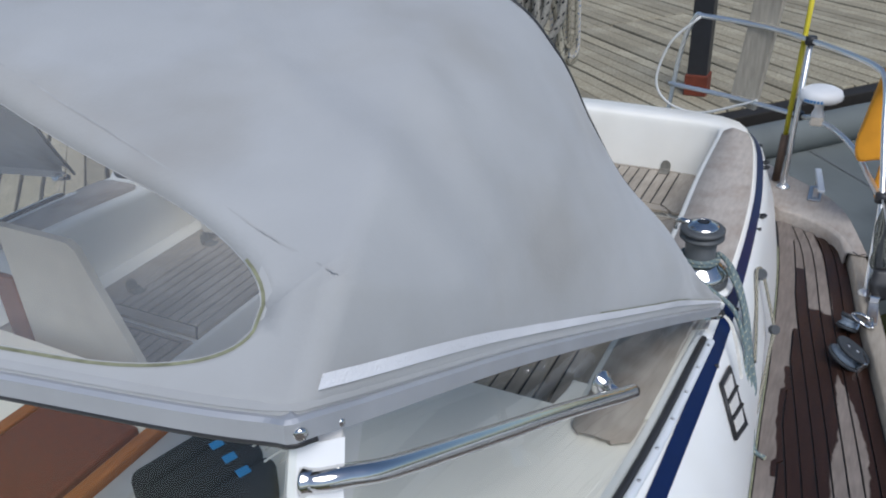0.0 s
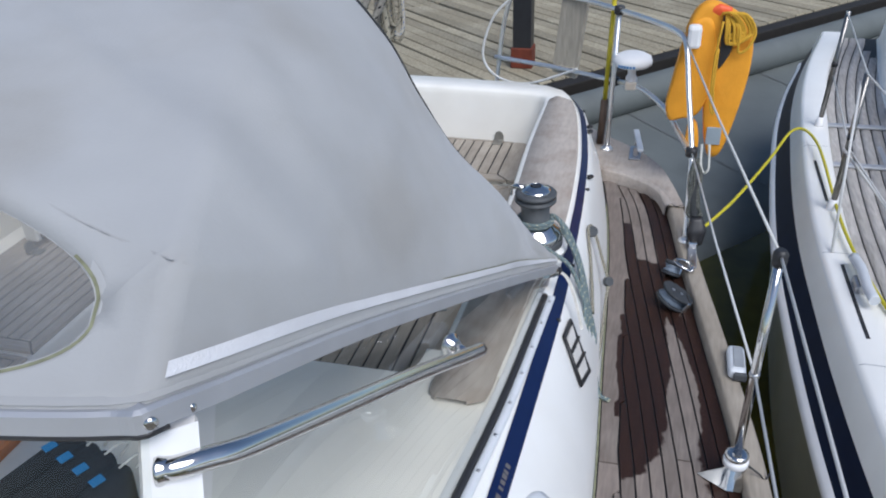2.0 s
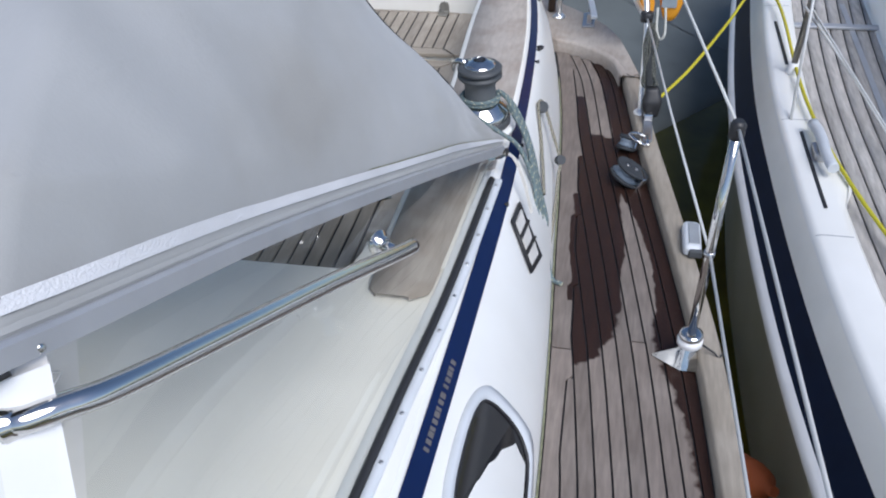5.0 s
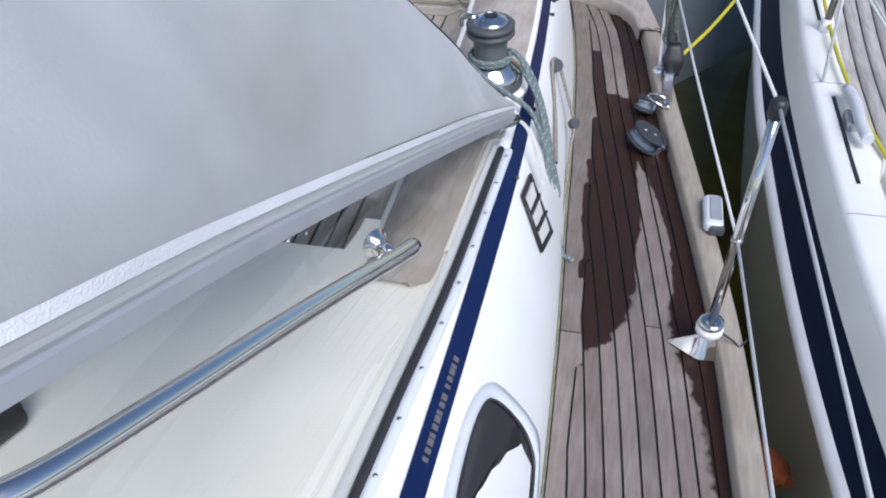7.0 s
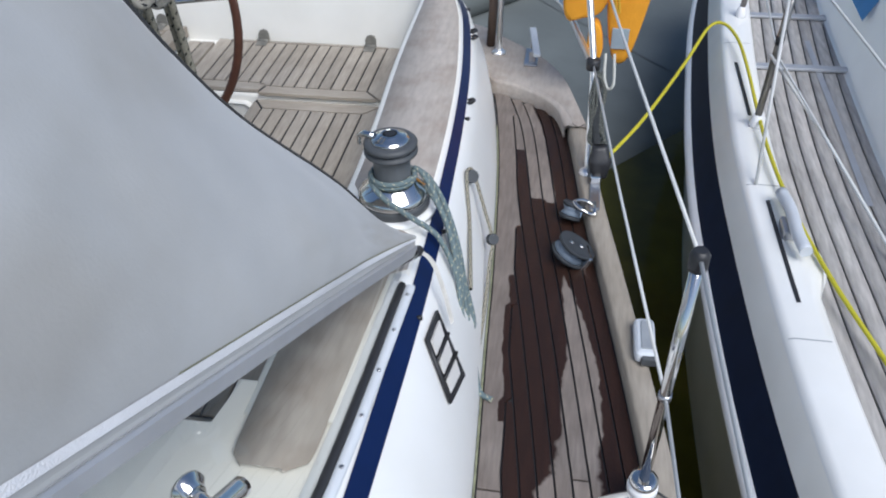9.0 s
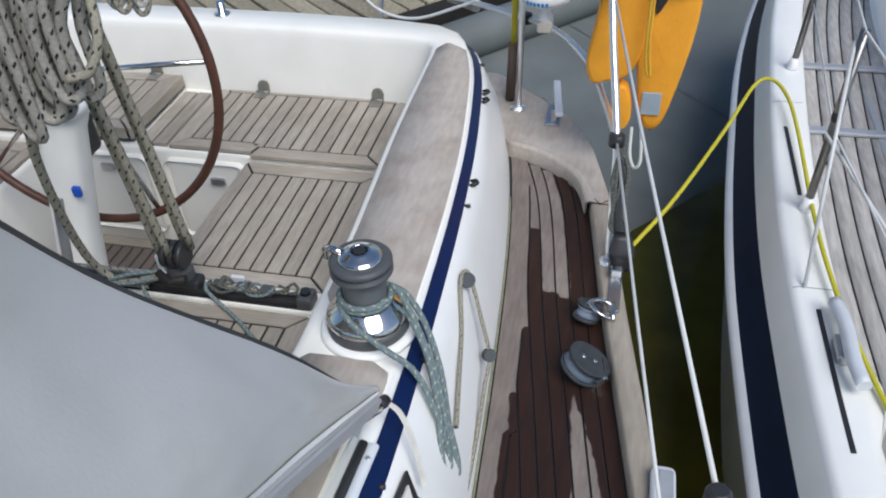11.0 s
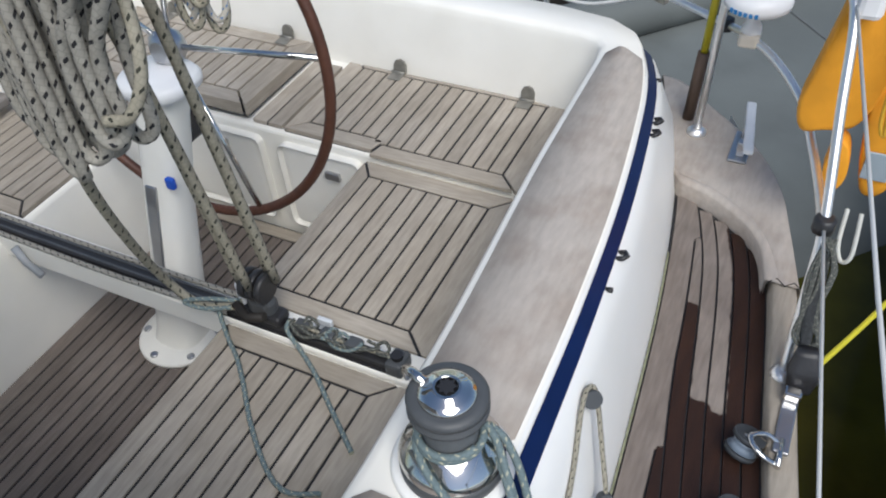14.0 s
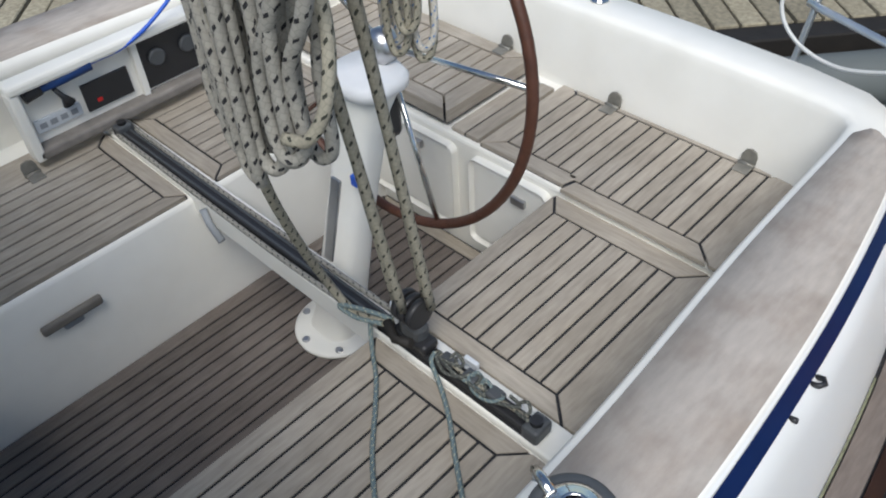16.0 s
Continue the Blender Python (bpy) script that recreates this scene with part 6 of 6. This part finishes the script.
for nm, a, b, r in (("upper", (0.577, -0.624, 0.785), (0.335, 1.235, 0.78), 0.0042), ("lower", (0.574, -0.63, 0.405), (0.403, 0.92, 0.385), 0.0042), ("fore upper", (0.577, -0.624, 0.785), (0.687, -2.744, 0.785), 0.0042), ("fore lower", (0.574, -0.63, 0.405), (0.684, -2.745, 0.405), 0.0042)):
    A, B = Vector(a), Vector(b)
    ll = tagged(new("lifeline", mesh("lifeline", tube(bmesh.new(), [A, A.lerp(B, 0.5) - Vector((0, 0, 0.012)), B], r, 8), WIRE)), "white coated wire lifeline along the side deck", "lifeline", "lifelines")

# ---- fittings on the toe rail ----
cl = base("stern_cleat", (0.15, 1.68, 0.056), "grey alloy mooring cleat on the quarter board", "cleat")
sub("foot", boxed(-0.035, 0.025, -0.15, 0.02, 0.0, 0.012, 0.004), STEEL_DULL, cl)
for y in (-0.11, -0.02):
    sub("leg", boxed(-0.014, 0.012, y - 0.014, y + 0.014, 0.010, 0.062, 0.004), STEEL_DULL, cl)
bm = boxed(-0.016, 0.016, -0.175, 0.11, 0.058, 0.076, 0.006)
bm.transform(Matrix.Rotation(radians(8), 4, "Z"))
sub("horn", bm, PALEPL, cl, "pale worn flat horn")
fl = base("fairlead", (0.592, -0.135, 0.048), "pale grey plastic fairlead on the toe rail", "fairlead")
bm = boxed(-0.030, 0.030, -0.075, 0.075, 0.0, 0.045, 0.018, 3)
sub("body", bm, PALEPL, fl)
sub("slot", boxed(-0.012, 0.022, -0.055, 0.055, 0.0445, 0.049, 0.002), GREYPL, fl)
sub("jaw", boxed(-0.012, 0.032, -0.085, -0.066, 0.005, 0.035, 0.006), RUBBER, fl)


CHEEK = mat("charcoal_cheek", (0.045, 0.05, 0.056), 0.6, var=0.2, scale=30, spec=0.25)


def deck_block(at, r, turn, label):
    ob = base("deck_block", pose(*at, 0, 0, turn), label, "block", "sheet blocks")
    for x in (-0.022, 0.022):
        bm = lathe(bmesh.new(), [(r, -0.006), (r * 1.02, 0), (r, 0.006)], 24)
        for v in bm.verts:
            if v.co.y < 0:
                v.co.y *= 1.25
        bm.transform(Matrix.Translation((x, 0, r)) @ Matrix.Rotation(radians(90), 4, "Y") @ Matrix.Rotation(radians(90), 4, "Z"))
        ck = sub("cheek", bm, CHEEK, ob, "dark grey cheek")
        for dz in (-0.35, 0.3):
            bm = lathe(bmesh.new(), [(0.008, -0.008), (0.008, 0.0065), (0.004, 0.008)], 12)
            bm.transform(Matrix.Translation((x, 0, r + dz * r)) @ Matrix.Rotation(radians(90 if x > 0 else -90), 4, "Y"))
            sub("rivet", bm, STEEL_DULL, ck)
    bm = lathe(bmesh.new(), [(r * 0.95, -0.014), (r * 0.75, -0.004), (r * 0.75, 0.004), (r * 0.95, 0.014)], 24)
    bm.transform(Matrix.Translation((0, 0, r)) @ Matrix.Rotation(radians(90), 4, "Y"))
    sub("sheave", bm, mat("blue_grey_sheave", (0.16, 0.20, 0.25), 0.5, var=0.15), ob, "blue grey sheave")
    sub("foot", boxed(-0.028, 0.028, -r * 0.9, r * 0.5, 0.0, 0.02, 0.006), STEEL, ob)
    return ob


b1 = deck_block((0.425, 0.215, 0.004), 0.060, 0, "large grey ratchet block lying on the deck")
b1.matrix_basis = Matrix.Translation((0.425, 0.285, 0.012)) @ Matrix.Rotation(radians(12), 4, "Z") @ Matrix.Rotation(radians(-58), 4, "Y")
b2 = deck_block((0.40, 0.44, 0.01), 0.038, 0, "small worn block shackled to the toe rail")
b2.matrix_basis = Matrix.Translation((0.385, 0.525, 0.02)) @ Matrix.Rotation(radians(60), 4, "Z") @ Matrix.Rotation(radians(-60), 4, "Y")
sk = base("shackle", (0.425, 0.49, 0.05), "steel shackle on the toe rail", "shackle")
sub("bow", tube(bmesh.new(), spline([(0.02, -0.03, 0.0), (-0.02, -0.03, 0.02), (-0.05, 0.0, 0.03), (-0.02, 0.03, 0.02), (0.02, 0.03, 0.0)], 5), 0.007, 8), STEEL, sk)
sub("pin", tube(bmesh.new(), [(0.02, -0.04, 0.006), (0.02, 0.04, 0.006)], 0.008, 8), STEEL, sk)
tk = base("genoa_track", (0.445, 0.58, 0.048), "short steel plate on the toe rail", "deck plate")
sub("plate", boxed(-0.018, 0.018, -0.09, 0.09, 0.0, 0.012, 0.004), STEEL_DULL, tk)
sub("stop", boxed(-0.02, 0.02, 0.06, 0.09, 0.012, 0.04, 0.005), STEEL, tk)
hb = base("hanging_block", (0.45, 0.75, 0.05), "black block and line hanging at the stern rail", "block")
part("block", fat([(0.455, 0.69, 0.06), (0.455, 0.70, 0.12), (0.45, 0.72, 0.17)], [0.03, 0.042, 0.026], 0.6), BLACK, hb, smooth=True)
part("coiled_cord", fat([(0.44, 0.74, 0.16), (0.43, 0.80, 0.23), (0.425, 0.85, 0.30), (0.42, 0.88, 0.34)], [0.012, 0.019, 0.016, 0.008], 0.8), mat("dark_cord", (0.03, 0.033, 0.035), 0.8, var=0.5, scale=120, bump=0.1, bscale=300), hb, smooth=True)

random.seed(33)
for k in range(5):
    a, b, z = random.uniform(-0.02, 0.02), random.uniform(-0.02, 0.02), random.uniform(-0.03, 0.03)
    part("hitch", rope_bm(bmesh.new(), [(0.42 + a, 0.90, 0.37), (0.45 + b, 0.85, 0.29 + z), (0.44 + a, 0.79, 0.20 + z), (0.465 + b, 0.74, 0.15 + z), (0.42 + b, 0.76, 0.17), (0.41 + a, 0.82, 0.27 + z), (0.415, 0.89, 0.36)], 0.0045), ROPE_DARK, hb)

# ---- mooring line to the neighbour ----
ml = tagged(new("mooring_line", mesh("mooring_line", rope_bm(bmesh.new(), [(0.47, 0.70, 0.12), (0.62, 1.02, 0.12), (0.80, 1.46, 0.145), (0.92, 1.76, 0.18), (0.99, 1.80, 0.185), (1.04, 1.70, 0.165), (1.05, 1.45, 0.16), (1.045, 1.0, 0.15), (1.05, 0.70, 0.15), (1.08, 0.42, 0.14), (1.14, 0.1, 0.13), (1.22, -0.2, 0.115), (1.30, -0.6, 0.115), (1.33, -1.2, 0.115)], 0.0072, n=8), ROPE_YELLOW)), "bright yellow rope running to the next boat", "rope")

# ---- neighbouring boat ----
OB = [(-4.0, 1.95), (-3.0, 1.45), (-2.0, 1.13), (-1.2, 0.965), (-0.46, 0.878), (0.0, 0.85), (0.39, 0.838), (0.79, 0.831), (1.2, 0.843), (1.57, 0.865), (2.0, 0.90), (2.52, 0.95), (3.2, 1.06), (4.0, 1.25)]
OY = [-4.0 + 0.16 * i for i in range(51)]


def ox(y):
    y0 = [r[0] for r in OB]
    return (curve_at(OB, y - 0.12) + curve_at(OB, y) + curve_at(OB, y + 0.12)) / 3


nb = base("neighbour_boat", (1.6, 0, -1.0), "cream and navy sailing yacht with a weathered teak deck", "sailing boat")


def band(nm, prof, m, label="", smooth=True):
    bm = bmesh.new()
    loft(bm, [[(ox(y) + dx, y, z) for dx, z in prof] for y in OY])
    return part(nm, bm, m, nb, label, smooth)


bm = bmesh.new()
loft(bm, [[(ox(y) + dx * 1.0 + (0.14 if dx < 0.005 else 0.0) * max(0.25, min(1.0, (y + 1.7) / 1.2)), y, z) for dx, z in ((0.003, -1.3), (-0.03, -0.85), (-0.015, -0.45), (0.012, -0.17))] for y in OY])
# cream hull; shade between the boats and green reflection are mixed into its colour
part("topside", bm, mat("shaded_topside", (0.40, 0.395, 0.33), 0.4, var=0.12, scale=3, second=(0.27, 0.27, 0.18), amount=0.6, sscale=2), nb, smooth=True)
band("rubbing_strake", [(0.014, -0.19), (-0.006, -0.175), (-0.010, -0.15), (0.0, -0.130), (0.016, -0.124)], WHITE, "white rubbing strake")
band("navy_band", [(0.013, -0.128), (0.032, -0.10), (0.074, 0.0)], NAVY_HULL, "dark navy hull band")
band("bulwark", [(0.072, -0.002), (0.085, 0.035), (0.104, 0.085), (0.112, 0.098)], CREAM)
band("cap_rail", [(0.109, 0.094), (0.117, 0.112), (0.134, 0.118), (0.236, 0.118), (0.249, 0.110), (0.254, 0.06)], GELCOAT, "white moulded cap rail")
bm = bmesh.new()
loft(bm, [[(ox(y) + 0.24, y, 0.066), (1.75, y, 0.075)] for y in OY])
part("deck", bm, CAULK, nb)
OTEAK = mat("silver_teak", (0.40, 0.38, 0.36), 0.8, var=0.25, scale=9, stretch=(9, 1.2, 9), bump=0.05, bscale=60, rnd=0.12, second=(0.47, 0.46, 0.44), amount=0.6, sscale=5)
for k in range(12):
    bm = bmesh.new()
    loft(bm, [[(ox(y) + 0.256 + 0.0565 * k, y, 0.070), (ox(y) + 0.257 + 0.0565 * k, y, 0.076), (ox(y) + 0.305 + 0.0565 * k, y, 0.076), (ox(y) + 0.306 + 0.0565 * k, y, 0.070)] for y in OY if ox(y) + 0.306 + 0.0565 * k < 1.68])
    if len(bm.faces):
        part("deck_plank", bm, OTEAK, nb)
    else:
        bm.free()
bm = bmesh.new()
CY = [(-4, 1.85), (0.0, 1.50), (0.7, 1.47), (1.6, 1.50), (2.64, 1.555), (4.0, 1.75)]
loft(bm, [[(curve_at(CY, y) - 0.02, y, 0.07), (curve_at(CY, y), y, 0.09), (curve_at(CY, y) + 0.05, y, 0.42), (curve_at(CY, y) + 0.10, y, 0.46), (curve_at(CY, y) + 1.2, y, 0.52)] for y in OY])
part("cabin_side", bm, GELCOAT, nb)
bm = bmesh.new()
loft(bm, [[(curve_at(CY, y) + 0.003, y, 0.30), (curve_at(CY, y) + 0.045, y, 0.395)] for y in (1.62, 1.85)])
part("decal", bm, BLUE_PRINT, nb, "blue decal")
part("decal", boxed(1.52, 1.545, 2.25, 2.38, 0.26, 0.29), RED, nb, "small red decal")
part("roof_cover", boxed(1.68, 2.4, 1.2, 3.6, 0.47, 0.62, 0.04), NAVY_HULL, nb, "navy canvas cover")
for y0 in (1.60, 2.15):
    part("cross_bar", boxed(ox(y0) + 0.19, 1.52, y0 - 0.022, y0 + 0.022, 0.078, 0.095, 0.006), ALU, nb, "grey cross bar")
bm = bmesh.new()
loft(bm, [[(ox(y) + 0.17, y, 0.119), (ox(y) + 0.183, y, 0.121)] for y in [0.03 + 0.05 * i for i in range(11)]])
part("slot", bm, BLACK, nb, "dark scupper slot")
for y in (-1.2, -0.12, 0.62, 1.75):
    bm = bmesh.new()
    loft(bm, [[(ox(y) + dx, y + dy, z) for dx, z in ((0.118, 0.1128), (0.134, 0.1188), (0.231, 0.1188), (0.244, 0.111))] for dy in (0, 0.004)], flip=True)
    part("rail_joint", bm, GREYPL, nb, "fine grey joint in the cap rail")
part("slot", boxed(ox(1.3) + 0.172, ox(1.3) + 0.185, 1.1, 1.55, 0.1185, 0.1215), BLACK, nb)
bm = bmesh.new()
loft(bm, [[(ox(y) + 0.20, y, 0.117), (ox(y) + 0.235 + 0.055 * bell(y, 0.24, 0.12), y, 0.119), (ox(y) + 0.252 + 0.06 * bell(y, 0.24, 0.12), y, 0.07)] for y in [-0.1 + 0.04 * i for i in range(18)]])
part("cleat_pad", bm, GELCOAT, nb)
oc = base("mooring_cleat", (1.055, 0.36, 0.119), "pale alloy mooring cleat on the rail", "cleat")
sub("foot", boxed(-0.03, 0.025, -0.045, 0.045, 0, 0.035, 0.008), STEEL_DULL, oc)
sub("horn", tube(bmesh.new(), spline([(-0.012, 0.16, 0.045), (0.0, 0.06, 0.05), (0.0, -0.06, 0.05), (0.012, -0.15, 0.045)], 4), 0.02, 10), PALEPL, oc)
DARK_STEEL = mat("tarnished_steel", (0.26, 0.25, 0.235), 0.35, 1.0, var=0.15, scale=20)
for y, lean in ((1.02, 0.02), (2.05, 0.03), (-2.0, 0.02)):
    so2 = base("stanchion", (ox(y) + 0.20, y, 0.118), "steel stanchion on the next boat's rail", "stanchion", "neighbour stanchions")
    sub("post", tube(bmesh.new(), [(0, 0, 0), (lean, 0.02, 0.62)], 0.0135, 10), DARK_STEEL, so2)
    sub("joint", lathe(bmesh.new(), [(0.0155, 0), (0.0155, 0.03)], 12, (lean * 0.55, 0.011, 0.33)), BLACK, so2)
    sub("socket", lathe(bmesh.new(), [(0.024, 0), (0.024, 0.01), (0.017, 0.05)], 12), WHITE, so2)
for z in (0.40, 0.735):
    part("guard_wire", tube(bmesh.new(), [(ox(y) + 0.20 + 0.02, y + 0.015, z) for y in (-2.0, 1.02, 2.05)], 0.004, 6), WIRE, nb)
part("guard_line", tube(bmesh.new(), [(0.985, 0.62, 0.12), (1.04, 1.05, 0.70)], 0.006, 8), WIRE, nb, "white lashing")
part("guard_line", tube(bmesh.new(), [(1.02, 1.0, 0.42), (1.20, 0.75, 0.25), (1.36, 0.3, 0.10)], 0.006, 8), WIRE, nb, "white lashing")
bm = bmesh.new()
loft(bm, [[(1.36 + 0.02 * (y - 1.0), y, 0.079), (1.385 + 0.02 * (y - 1.0), y, 0.079)] for y in (0.6, 1.9)])
part("rail_track", bm, ALU, nb, "perforated sheet track")

# fenders low between the hulls
for p, m, nm in (((0.80, -0.50, -0.62), mat("faded_orange", (0.42, 0.10, 0.03), 0.7), "faded orange fender hanging between the hulls"), ((0.83, -0.85, -0.72), mat("beige_rubber", (0.32, 0.27, 0.19), 0.7), "dirty beige fender hanging between the hulls")):
    fd = base("fender", p, nm, "fender", "fenders")
    bm = lathe(bmesh.new(), [(0.01, -0.22), (0.05, -0.20), (0.062, -0.15), (0.062, 0.15), (0.05, 0.20), (0.018, 0.23), (0.018, 0.26)], 18)
    bm.transform(Matrix.Rotation(radians(55), 4, "X") @ Matrix.Rotation(radians(25), 4, "Y"))
    sub("body", bm, m, fd)

# ---- pontoon, grey inflatable ----
D = Vector((0.662, 0.749, 0)).normalized()       # along the edge
N = Vector((-D.y, D.x, 0))                         # away from the boat
E0 = Vector((-0.667, 4.265, -0.50))
M4 = Matrix(((D.x, N.x, 0, E0.x), (D.y, N.y, 0, E0.y), (0, 0, 1, E0.z), (0, 0, 0, 1)))
pon = base("pontoon", (E0.x, E0.y, -1.0), "weathered timber pontoon with wide plank gaps", "pontoon", kind="structure")
bm = boxed(-9, 9, 0.02, 7.0, -0.20, -0.05)
bm.transform(M4)
part("frame", bm, WOOD_DARK, pon)
# the beam's colour stands in for the shadow gap under the planks
bm = boxed(-9, 9, -0.06, 0.10, -0.30, -0.012, 0.01)
bm.transform(M4)
part("fascia", bm, WOOD_DARK, pon, "edge beam with the shade under the planks in its colour")
for row in range(2):
    bmp = boxed(-0.068, 0.068, 0.0, 3.1, -0.045, 0.0, 0.006, 1)
    me = mesh("plank", bmp, WOOD_GREY)
    for k in range(-36, 50):
        ob = new("plank", me)
        ob.parent = pon
        ob.matrix_parent_inverse = pon.matrix_basis.inverted()
        ob.matrix_basis = M4 @ Matrix.Translation((0.155 * k, 0.10 + 3.12 * row, 0.004 * math.sin(k * 2.3))) @ Matrix.Rotation(radians(0.4 * math.sin(k * 1.7)), 4, "Z")
bol = base("dock_post", Vector((-1.03, 4.76, -0.5)), "black steel post with a red oxide foot", "post")
sub("post", boxed(-0.085, 0.085, -0.085, 0.085, 0.18, 1.3, 0.01), BLACK, bol)
sub("foot", boxed(-0.10, 0.10, -0.10, 0.10, 0.0, 0.19, 0.012), RUST, bol, "rusty red foot")
inf = base("inflatable_boat", (0.2, 3.2, -1.0), "large grey inflatable lying at the pontoon", "inflatable")
bm = tube(bmesh.new(), [M4 @ Vector((s, -0.22, -0.20)) for s in [-5 + 0.5 * k for k in range(23)]], 0.15, 20)
part("tube", bm, PVC_GREY, inf, "grey inflated tube")
bm = bmesh.new()
loft(bm, [[M4 @ Vector((s, n, h)) for n, h in ((-0.30, -0.31), (-0.9, -0.37), (-1.5, -0.43), (-2.2 , -0.47), (-2.27, -0.55))] for s in [-4 + 0.5 * k for k in range(21)]])
part("floor", bm, PVC_GREY, inf, "grey fabric side", smooth=True)
for s in (-1.2, 0.6, 2.4):
    bm = bmesh.new()
    loft(bm, [[M4 @ Vector((s + ds, n, h + 0.006)) for n, h in ((-0.30, -0.31), (-0.9, -0.37), (-1.5, -0.43), (-2.2, -0.47))] for ds in (0, 0.018)])
    part("seam", bm, mat("grey_seam_tape", (0.13, 0.14, 0.14), 0.6), inf)
